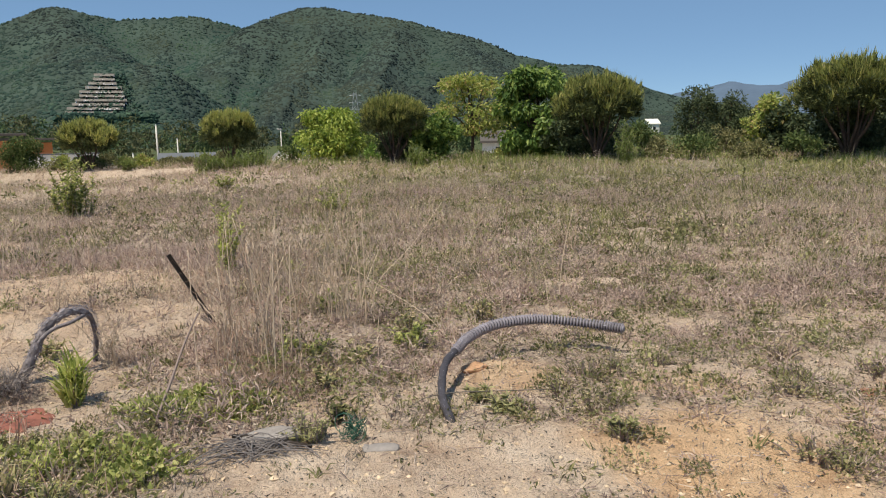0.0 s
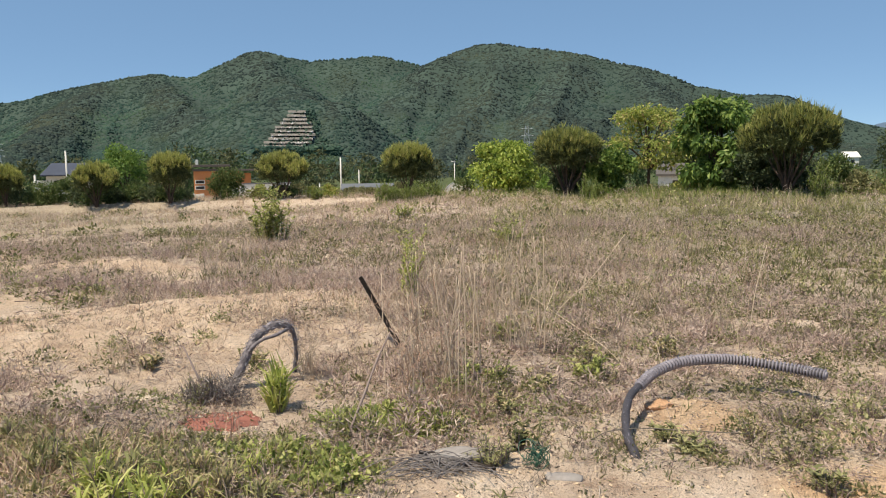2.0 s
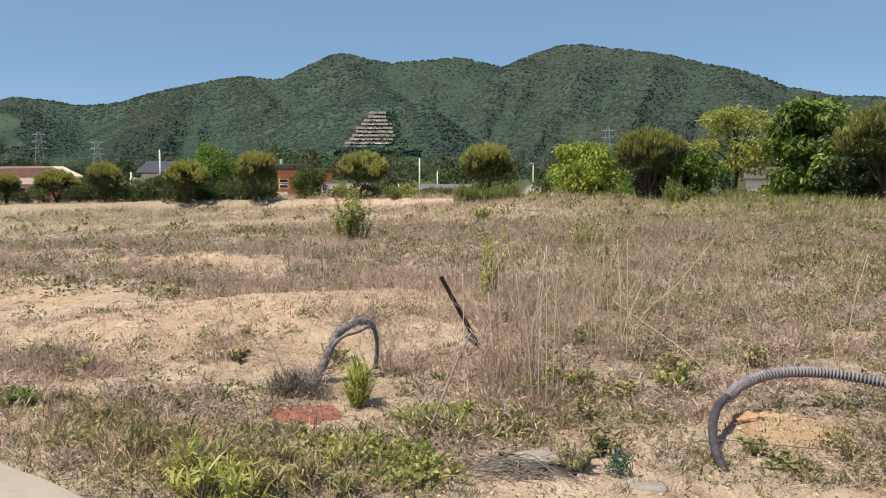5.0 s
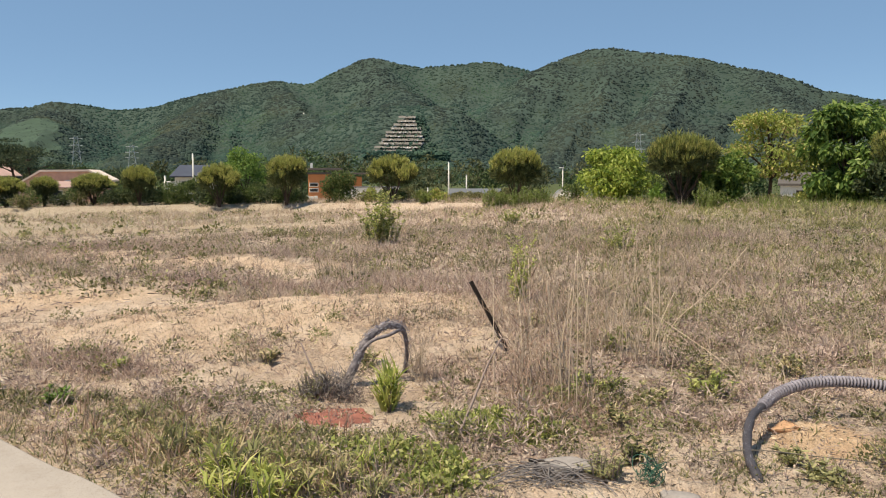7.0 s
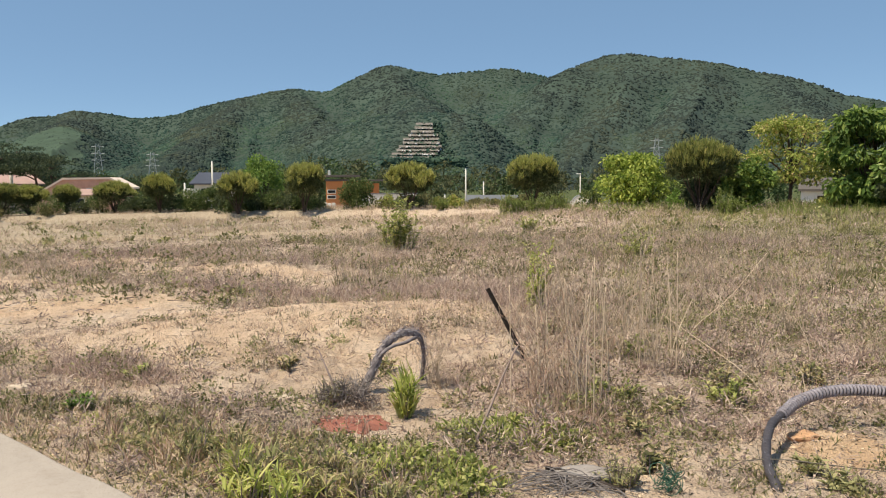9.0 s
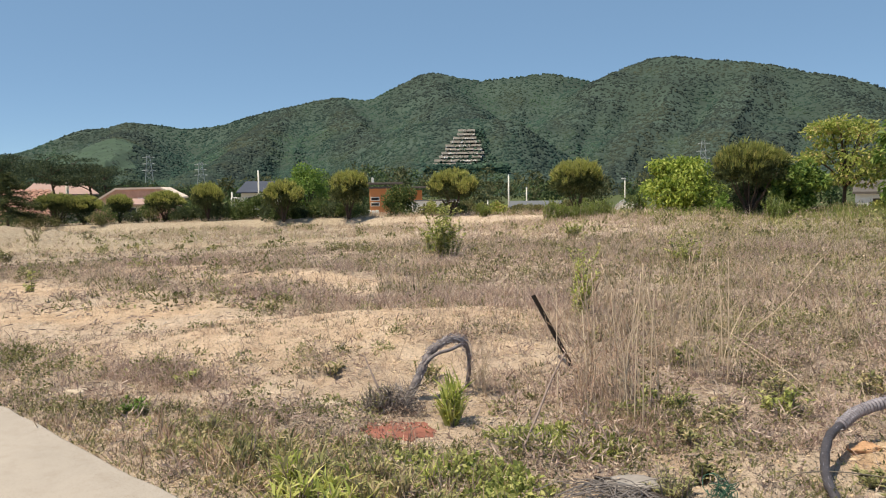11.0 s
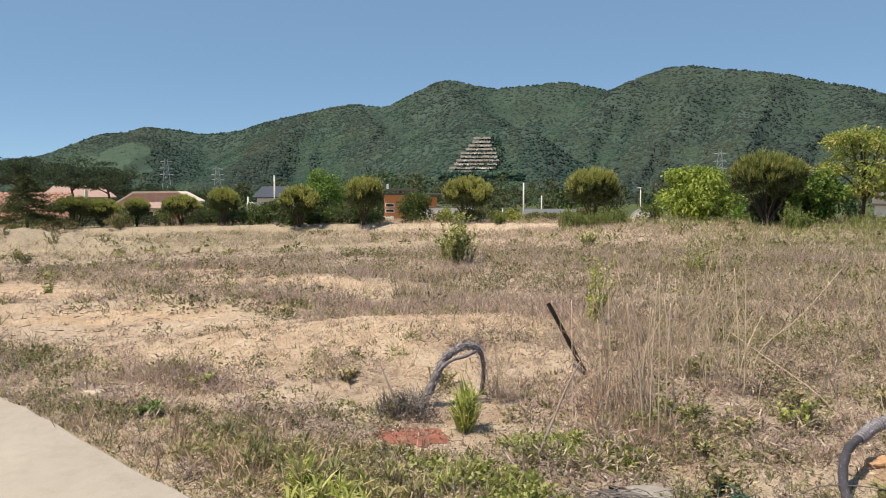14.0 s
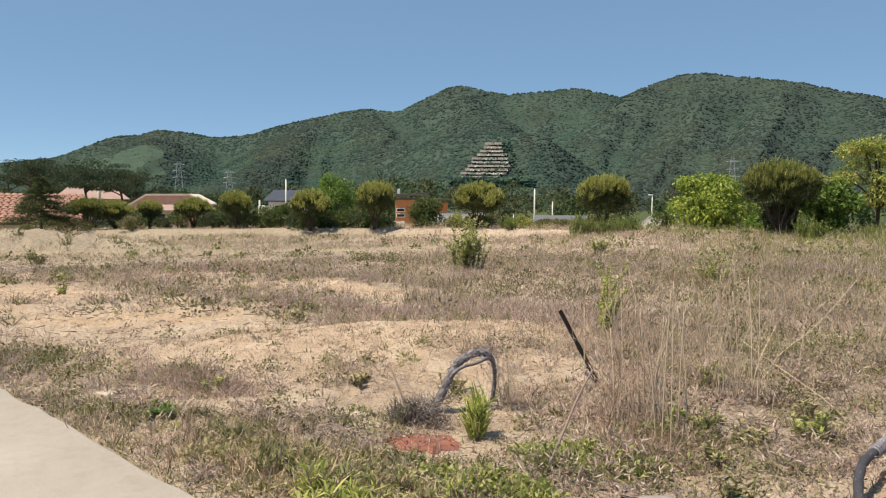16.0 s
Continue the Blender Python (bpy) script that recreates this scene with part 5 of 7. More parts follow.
    box_part("wall", h, (-1.2, 1.2, 0, 3, 0, 3.0), M_GREYROOF)
    gable("roof", h, -1.5, 1.5, -0.3, 3.3, 3.0, 3.6, M_DARKROOF, label="dark roof")


village()


def poles():
    for az, r, top, rad, lab in ((40.05, 85, 3.75, 0.1, "tall pale concrete utility pole"), (20.93, 80, 2.83, 0.085, "tall pale concrete utility pole"), (19.55, 80, 1.45, 0.07, "short pale post by the grey shed"), (12.15, 78, 2.2, 0.06, "lamp pole beyond the shrubs"), (22.6, 60, 0.45, 0.05, "thin yellow marker post"), (42.0, 88, 1.35, 0.12, "short white post by the white house"), (53.0, 104, 3.3, 0.2, "white chimney pole among the pines")):
        a = radians(az)
        h = thing("utility_pole", (-math.sin(a) * r, math.cos(a) * r, -2.3), lab, "pole")
        tall = top + 2.3
        part("shaft", py_mesh("shaft", [tube([(0, 0, 0), (0, 0, tall * 0.5), (0, 0, tall)], [rad * 1.15, rad, rad * 0.85], 10)], M_POLE, False), h)
        part("cap", py_mesh("cap", [tube([(0, 0, tall), (0, 0, tall + 0.08)], [rad * 0.95, rad * 0.5], 10)], M_GALV), h)
        if "lamp" in lab:
            box_part("lamp_head", h, (-0.4, 0.1, -0.1, 0.1, tall, tall + 0.1), M_GALV)


poles()


M_PYLON = plain("weathered_pylon_steel", (0.34, 0.36, 0.38), 0.6, 0.1, vary=0.15, scale=3, relief=0.1)


def pylon(az, r, z, tall, width):
    a = radians(az)
    h = thing("lattice_pylon", pose(-math.sin(a) * r, math.cos(a) * r, z, 0, 0, az), "grey steel lattice power pylon scaled to fit the camera's view", "pylon", "power pylons")
    w = lambda t: width * (1 - 0.78 * t) / 2
    pieces = []
    for sx, sy in ((1, 1), (1, -1), (-1, 1), (-1, -1)):
        pieces.append(tube([(sx * w(0), sy * w(0), 0), (sx * w(0.6), sy * w(0.6), tall * 0.6), (sx * w(1), sy * w(1), tall)], [0.1] * 3, 4))
    part("tower_legs", py_mesh("tower_legs", pieces, M_PYLON), h)
    pieces = []
    for k in range(9):
        t0, t1 = k / 9, (k + 1) / 9
        for sy in (1, -1):
            pieces.append(tube([(-w(t0), sy * w(t0), tall * t0), (w(t1), sy * w(t1), tall * t1)], [0.035] * 2, 4))
            pieces.append(tube([(w(t0), sy * w(t0), tall * t0), (-w(t1), sy * w(t1), tall * t1)], [0.035] * 2, 4))
            pieces.append(tube([(sy * w(t0), -w(t0), tall * t0), (sy * w(t1), w(t1), tall * t1)], [0.035] * 2, 4))
    part("bracing", py_mesh("bracing", pieces, M_PYLON), h)
    for t in (0.66, 0.8, 0.94):
        arm = width * 0.62 * (1.15 - 0.35 * t)
        part("crossarm", py_mesh("crossarm", [tube([(-arm, 0, tall * t), (0, w(t), tall * (t + 0.025)), (arm, 0, tall * t)], [0.06] * 3, 4), tube([(-arm, 0, tall * t), (0, -w(t), tall * t), (arm, 0, tall * t)], [0.06] * 3, 4)], M_PYLON), h)
    return h


# set before the hill's foot, heights scaled to fit the camera's view
pylon(6.5, 300, -2.2, 20.2, 4.6)
pylon(44.05, 300, -2.2, 14.8, 4.2)
pylon(47.6, 310, -2.2, 18.1, 4.4)


# ---- things beside the lane ----
def grounded(points):
    """A line of points lifted by the lie of the land under each."""
    return [(x, y, z + gz(x, y)) for x, y, z in points]


M_PIPE = plain("grey_plastic_pipe", (0.25, 0.228, 0.258), 0.42, vary=0.35, scale=7, relief=0.15, fine=50)
# dark colour of the hose; also stands in for shade in the ribs' grooves
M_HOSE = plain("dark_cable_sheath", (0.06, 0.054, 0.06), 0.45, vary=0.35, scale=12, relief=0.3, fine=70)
M_SHEATH = plain("weathered_grey_sheath", (0.21, 0.182, 0.186), 0.8, vary=0.6, scale=22, relief=0.9, fine=60)
M_FIBRE = leafy("frayed_fibre", ((0.0, (0.13, 0.12, 0.15)), (0.5, (0.3, 0.28, 0.33)), (1.0, (0.52, 0.5, 0.54))), 0.1, 0.7)
M_STEEL = plain("rusty_dark_steel", (0.035, 0.027, 0.023), 0.6, 0.4, vary=0.5, scale=14, relief=0.4, fine=80)
M_CLOTH = plain("red_cloth", (0.26, 0.104, 0.078), 0.9, vary=0.25, scale=9, relief=0.4, fine=110)
M_DARKTWIG = leafy("dark_dead_twig", ((0.0, (0.05, 0.042, 0.036)), (0.6, (0.15, 0.13, 0.105)), (1.0, (0.3, 0.26, 0.22))), 0.0, 0.85)
M_NET = plain("green_twine", (0.034, 0.1, 0.066), 0.6, vary=0.4, scale=15, relief=0.2)
M_ROCK = plain("grey_flagstone", (0.28, 0.25, 0.23), 0.9, vary=0.2, scale=7, relief=0.5, fine=45)
M_PALEROCK = plain("pale_stone_chip", (0.46, 0.38, 0.30), 0.95, vary=0.3, scale=9, relief=0.4, fine=45)


def fuzz(line, radius, count, length, g, lift=0.6):
    """Short frayed strands standing off a line."""
    line = np.asarray(line)
    i = g.integers(0, len(line) - 1, count)
    t = g.random((count, 1))
    c = line[i] * (1 - t) + line[i + 1] * t
    tang = unit(line[i + 1] - line[i])
    d = unit(g.normal(size=(count, 3)) + np.array([0, 0, lift]))
    d = unit(d - tang * (d * tang).sum(-1, keepdims=True))
    way = unit(d + tang * g.choice([-1, 1], (count, 1)) * g.uniform(0.6, 2.0, (count, 1)))
    return spikes(c + d * radius * 0.9, way, length * g.uniform(0.4, 1.2, count), np.full(count, 0.004))


def corrugated_conduit():
    g = np.random.default_rng(301)
    host = thing("corrugated_pipe", (0, 0, 0), "arched grey corrugated drain pipe sleeved over a dark hose", "pipe")
    up = [(0.068, 4.75, 0.172), (0.17, 4.95, 0.212), (0.342, 5.15, 0.237), (0.541, 5.3, 0.233), (0.739, 5.37, 0.22), (0.95, 5.36, 0.201), (1.15, 5.3, 0.187), (1.31, 5.2, 0.183)]
    z0 = gz(0.6, 5.1)
    line = bend([(x, y, z + z0) for x, y, z in up], 62 * 8)
    k = np.arange(len(line))
    # grooves dip below 0.0275 so the added dark tube shows in them
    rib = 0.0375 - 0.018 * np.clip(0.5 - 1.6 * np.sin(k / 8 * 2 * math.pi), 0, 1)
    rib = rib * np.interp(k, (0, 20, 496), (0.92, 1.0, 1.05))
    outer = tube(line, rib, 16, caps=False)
    inner = tube(line[-60:], np.full(60, 0.0255), 16, caps=True)
    # added dark tube: the grooves' shade is put into its colour
    part("groove_shade_tube", py_mesh("groove_shade_tube", [tube(line[4:-6], np.full(len(line) - 10, 0.0275), 14)], M_HOSE, False), host, "dark tube standing in for shade between the ribs")
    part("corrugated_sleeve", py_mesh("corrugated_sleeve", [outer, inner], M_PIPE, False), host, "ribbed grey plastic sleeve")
    low = [(0.055, 3.84, -0.07), (0.018, 3.98, 0.02), (-0.009, 4.1, 0.042), (-0.022, 4.25, 0.07), (-0.017, 4.42, 0.115), (0.01, 4.6, 0.15), (0.068, 4.75, 0.172), (0.15, 4.92, 0.205)]
    z1 = gz(0.03, 3.95)
    hose = bend([(x, y, z + z1 + (z0 - z1) * min(1, (y - 3.94) / 0.8)) for x, y, z in low], 60)
    part("inner_hose", py_mesh("inner_hose", [tube(hose, 0.0255 + 0.0015 * np.sin(np.arange(60) * 0.9), 14)], M_HOSE, False), host, "smooth dark inner hose")
    tagged(part("frayed_fringe", np_mesh("frayed_fringe", *join([fuzz(hose[8:50], 0.022, 70, 0.03, g), fuzz(line, 0.037, 260, 0.035, g, 1.5)]), M_FIBRE), host, "pale frayed root fibres"), kind="stuff")


corrugated_conduit()


def cable_loop():
    g = np.random.default_rng(302)
    host = thing("cable_loop", (0, 0, 0), "frayed grey cable looping out of the ground", "cable")
    z0 = gz(-2.75, 4.8)
    a = bend([(x, y, z + z0) for x, y, z in ((-2.87, 4.70, -0.06), (-2.776, 4.78, 0.181), (-2.724, 4.84, 0.329), (-2.656, 4.9, 0.412), (-2.588, 4.98, 0.44), (-2.527, 5.06, 0.404), (-2.515, 5.12, 0.308), (-2.535, 5.18, 0.165), (-2.591, 5.24, -0.06))], 110)
    k = np.arange(110)
    thick = np.interp(k, (0, 45, 60, 78, 110), (0.034, 0.031, 0.027, 0.016, 0.018))
    part("sheath", py_mesh("sheath", [tube(a, thick * (1 + 0.1 * np.sin(k * 0.8)), 12)], M_SHEATH, False), host, "grey cable sheath")
    b = bend([(x, y, z + z0) for x, y, z in ((-2.735, 4.79, 0.26), (-2.70, 4.8, 0.31), (-2.641, 4.84, 0.355), (-2.56, 4.9, 0.38), (-2.525, 5.05, 0.401))], 40)
    part("loose_strand", py_mesh("loose_strand", [tube(b, np.full(40, 0.014), 10)], M_SHEATH, False), host)
    for s in range(3):
        t = k * 0.33 + s * 2.09
        off = np.stack([np.cos(t), np.sin(t), np.cos(t + 1)], -1) * (thick[:, None] * 0.62)
        part("wound_wire", py_mesh("wound_wire", [tube(a + off, np.full(110, 0.008), 6)], M_SHEATH, False), host, "grey wire wound round the cable")
    tagged(part("frayed_fibre", np_mesh("frayed_fibre", *join([fuzz(a[:80], 0.038, 560, 0.04, g), fuzz(a[78:], 0.028, 200, 0.04, g)]), M_FIBRE), host, "pale lilac frayed fibres"), kind="stuff")


cable_loop()


def steel_stake():
    a, b = Vector((-1.87, 6.12, -0.17)), Vector((-2.315, 6.08, 0.622))
    host = thing("steel_stake", look(a, b), "dark rusty angle-iron stake leaning in the ground", "stake")
    n = (b - a).length
    for dims, nm in (((-0.016, 0.016, -0.003, 0.003), "flange"), ((0.01, 0.016, 0.003, 0.028), "web")):
        box_part(nm, host, (dims[0], dims[1], dims[2], dims[3], -n, 0), M_STEEL, bevel=0.001)


steel_stake()


def red_cloth():
    n = 34
    u, v = np.meshgrid(np.linspace(-1, 1, n), np.linspace(-1, 1, n))
    x = -2.62 + 0.25 * u * (1 + 0.12 * np.sin(3 * v)) + 0.02 * v
    y = 4.13 - 0.02 * u + 0.18 * v * (1 + 0.25 * np.sin(2.3 * u + 1)) * (1 - 0.25 * u * u)
    z = height(x, y) - 0.004 + 0.022 * fbm(u * 3 + 5, v * 3, 111) + 0.014 * fbm(u * 11, v * 9, 112) - 0.02 * np.maximum(np.abs(u), np.abs(v)) ** 6
    i, j = np.meshgrid(np.arange(n - 1), np.arange(n - 1), indexing="ij")
    f = np.stack([i * n + j, i * n + j + 1, (i + 1) * n + j + 1, (i + 1) * n + j], -1).reshape(-1, 4)
    ob = new("red_cloth", np_mesh("red_cloth", np.stack([x, y, z], -1).reshape(-1, 3), f, M_CLOTH, False))
    m = ob.modifiers.new("thickness", "SOLIDIFY")
    m.thickness = 0.004
    tagged(ob, "crumpled faded red cloth lying flat on the soil", "cloth")
    g = np.random.default_rng(305)
    for _ in range(9):
        a, b = g.uniform(-0.26, 0.12), g.uniform(-0.13, 0.13)
        t, n = g.normal() * 0.7 + 2.6, g.uniform(0.05, 0.14)
        dx, dy = math.cos(t) * n / 2, math.sin(t) * n / 2
        p = [(-2.62 + a + k * dx, 4.13 + b + k * dy) for k in (-1, 0, 1)]
        ob = new("dead_twig", py_mesh("dead_twig", [tube([(q[0], q[1], gz(*q) + 0.036 + 0.006 * k) for k, q in enumerate(p)], [0.003, 0.0028, 0.0018], 5)], M_DARKTWIG))
        tagged(ob, "dark dead twig lying across the red cloth", "twig")


red_cloth()


def stone(name, x, y, a, b, h, turn, material, label, seed, sink=0.3, crumbly=0.0):
    g = np.random.default_rng(seed)
    bm = bmesh.new()
    bmesh.ops.create_icosphere(bm, subdivisions=3, radius=1.0)
    for v in bm.verts:
        k = 1 + 0.28 * (noise.noise(v.co * 1.4 + Vector((seed, 0, 0)))) + 0.1 * noise.noise(v.co * 4 + Vector((0, seed, 0)))
        k += crumbly * (abs(noise.noise(v.co * 2.3 + Vector((seed, 3, 0)))) * 1.6 - 0.3 + 0.6 * noise.noise(v.co * 9))
        v.co = Vector((math.copysign(abs(v.co.x) ** 0.75, v.co.x) * a * k, math.copysign(abs(v.co.y) ** 0.75, v.co.y) * b * k, math.copysign(abs(v.co.z) ** 0.6, v.co.z) * h * k))
    ob = new(name, bm_mesh(name, bm, material, crumbly > 0))
    ob.matrix_basis = pose(x, y, gz(x, y) + h * (0.6 - sink), g.uniform(-4, 4), g.uniform(-4, 4), turn)
    return tagged(ob, label, "stone")


stone("flat_stone", -0.35, 3.62, 0.10, 0.045, 0.012, 10, M_ROCK, "thin flat grey stone beside green twine", 1, 0.55)
stone("flagstone", -0.95, 3.77, 0.15, 0.10, 0.016, 25, M_ROCK, "broken grey flagstone under dead twigs", 2, 0.0)
stone("pale_stone", -5.37, 3.80, 0.10, 0.06, 0.035, 15, M_PALEROCK, "pale flat stone lying near the lane", 3)
stone("pale_stone", -4.95, 3.74, 0.06, 0.04, 0.02, 60, M_PALEROCK, "small pale stone near the lane", 4)
stone("pale_stone", -0.72, 5.80, 0.06, 0.035, 0.02, 0, M_PALEROCK, "pale stone among dry weeds", 5)
stone("pale_stone", -3.35, 4.42, 0.10, 0.06, 0.02, 20, M_PALEROCK, "pale stone at the foot of the berm", 6)
stone("pale_stone", 0.25, 4.16, 0.04, 0.03, 0.02, 20, M_PALEROCK, "small white stone beside the hose", 7)
M_CLAY = plain("orange_clay", (0.44, 0.26, 0.15), 0.95, vary=0.35, scale=14, relief=0.8)
M_RUSSET = plain("russet_earth", (0.27, 0.145, 0.09), 0.95, vary=0.4, scale=14, relief=0.7)
for i, (x, y, s) in enumerate(((2.8, 4.28, 0.09), (2.68, 4.12, 0.06), (2.9, 4.08, 0.08), (2.64, 3.95, 0.05), (2.6, 4.3, 0.04), (2.78, 4.0, 0.05))):
    stone("earth_lump", x, y, s, s * 0.8, s * 0.45, 40 * i, M_RUSSET, "dug lump of russet earth", 20 + i, 0.3, 0.6)


def twine_heap():
    g = np.random.default_rng(303)
    host = thing("twine_heap", (-0.5, 3.74, gz(-0.5, 3.74)), "tangled heap of dark green net twine on the soil", "twine")
    for i in range(24):
        c = g.normal(size=2) * np.array([0.03, 0.04])
        pts = []
        ph, rr = g.random() * 6.28, g.uniform(0.025, 0.06)
        for k in range(7):
            a = ph + k * 0.8
            pts.append((c[0] + rr * math.cos(a) * 0.8, c[1] + rr * math.sin(a), max(0.0, 0.03 + 0.05 * math.sin(a * 0.9 + i) * g.uniform(0.6, 1.2) + 0.022 * (i % 4))))
        part("twine_strand", py_mesh("twine_strand", [tube(bend(pts, 22), np.full(22, 0.0023), 5)], M_NET, False), host)


twine_heap()


def stick(name, pts, r0, r1, material, label, category="stick"):
    line = bend(pts, 14)
    ob = new(name, py_mesh(name, [tube(line, np.linspace(r0, r1, 14) * (1 + 0.1 * np.sin(np.arange(14) * 1.7)), 7)], material, False))
    return tagged(ob, label, category)


stick("leaning_stalk", grounded([(-1.69, 3.97, -0.04), (-1.625, 4.15, 0.19)]) + [(-1.577, 4.3, 0.36), (-1.513, 4.4, 0.53)], 0.010, 0.005, M_TWIG, "dead brown stalk leaning over green weeds", "stalk")
WIRE = ((-0.22, 4.16, 0.03), (-0.12, 4.18, 0.085), (0.06, 4.2, 0.1), (0.3, 4.26, 0.09), (0.72, 4.4, 0.03))
stick("thin_wire", [(x, y, gz(x, y) + z) for x, y, z in WIRE], 0.0035, 0.003, M_DARKTWIG, "thin dead vine lying across the hose", "vine")
stone("clay_lump", 0.2, 4.84, 0.085, 0.06, 0.032, 20, M_CLAY, "cracked lump of orange clay beside the hose", 31, 0.4, 0.12)
stick("fallen_stalk", grounded([(-1.3, 4.72, 0.03), (-1.0, 4.66, 0.03), (-0.72, 4.66, 0.02)]), 0.006, 0.004, M_STRAW, "straw-coloured stalk lying on the soil", "stalk")
stick("fallen_stalk", grounded([(-1.32, 4.6, 0.05), (-1.45, 4.2, 0.03), (-1.6, 3.95, 0.02)]), 0.006, 0.003, M_TWIG, "dead stalk lying beside the weeds", "stalk")


M_LILACTWIG = leafy("lilac_grey_dead_twig", ((0.0, (0.075, 0.064, 0.062)), (0.5, (0.19, 0.163, 0.155)), (1.0, (0.37, 0.325, 0.305))), 0.0, 0.85)
M_GREYTWIG = leafy("grey_dead_twig", ((0.0, (0.07, 0.062, 0.06)), (0.6, (0.18, 0.16, 0.155)), (1.0, (0.36, 0.32, 0.31))), 0.0, 0.85)


def twig_heap():
    g = np.random.default_rng(304)
    host = thing("twig_heap", (-0.98, 3.62, gz(-0.98, 3.62) + 0.004), "loose heap of thin dead twigs on the bare soil", "twigs")
    for i in range(70):
        c = g.normal(size=2) * np.array([0.10, 0.06])
        a, n = g.normal() * 0.8 + 0.1, g.uniform(0.07, 0.22)
        d = np.array([math.cos(a), math.sin(a)])
        z = 0.015 + 0.06 * g.random()
        p = [(*(c - d * n), z * 0.4), (*(c + g.normal(size=2) * 0.012), z + 0.01), (*(c + d * n), z * g.uniform(0.2, 1.3))]
        r = g.uniform(0.002, 0.005)
        part("twig", py_mesh("twig", [tube(bend(p, 6), np.linspace(r, r * 0.5, 6), 5)], M_GREYTWIG), host)
    for i, p in enumerate((((-0.18, 0.16, 0.03), (0.0, 0.13, 0.04)), ((0.1, 0.05, 0.05), (0.28, -0.01, 0.04)))):
        part("black_stick", py_mesh("black_stick", [tube(p, [0.012, 0.009], 7)], M_STEEL, False), host, "short black stick")


twig_heap()


# ---- wild plants that stand out ----
STALKS = {}


def stalk_mesh(material, kind):
    """A dead stalk a metre tall: bent stem, hanging blades, a feathery tip."""
    if (material.name, kind) not in STALKS:
        g = np.random.default_rng(900 + kind)
        line = bend([(0, 0, -0.03), (0.03 * g.normal(), 0.03 * g.normal(), 0.35), (0.07 * g.normal(), 0.07 * g.normal(), 0.7), (0.14 * g.normal(), 0.14 * g.normal(), 1.0)], 10)
        v, f = tube(line, np.linspace(0.0032, 0.0014, 10), 4)
        pieces = [(v, f)]
        n = 4
        k = g.integers(1, 9, n)
        b = g.random(n) * 6.283
        way = unit(np.stack([np.cos(b), np.sin(b), g.uniform(-0.2, 1.2, n)], -1))
        bv, bf = blade_rows(line[k], way, g.uniform(0.08, 0.22, n), np.full(n, 0.006), 0.5 * g.random(n))
        pieces.append((bv, bf))
        STALKS[material.name, kind] = py_mesh("stalk", pieces, material)
    return STALKS[material.name, kind]


def stalk_clump(x, y, tall, spread, count, material, label, seed):
    g = np.random.default_rng(seed)
    host = thing("dry_stalk_clump", (x, y, gz(x, y)), label, "dry grass")
    for i in range(count):
        a, q = g.random() * 6.283, math.sqrt(g.random())
        px, py = spread * 0.34 * q * math.cos(a), spread * 0.34 * q * math.sin(a)
        h = tall * g.uniform(0.35, 1.05)
        o = part("stalk", stalk_mesh(material, int(g.integers(0, 7))), host)
        o.matrix_basis = pose(px, py, gz(x + px, y + py) - gz(x, y), g.normal() * 9 - 10 * q * math.sin(a), g.normal() * 9 + 10 * q * math.cos(a), g.uniform(0, 360)) @ Matrix.Diagonal((1, 1, h, 1))
    return host


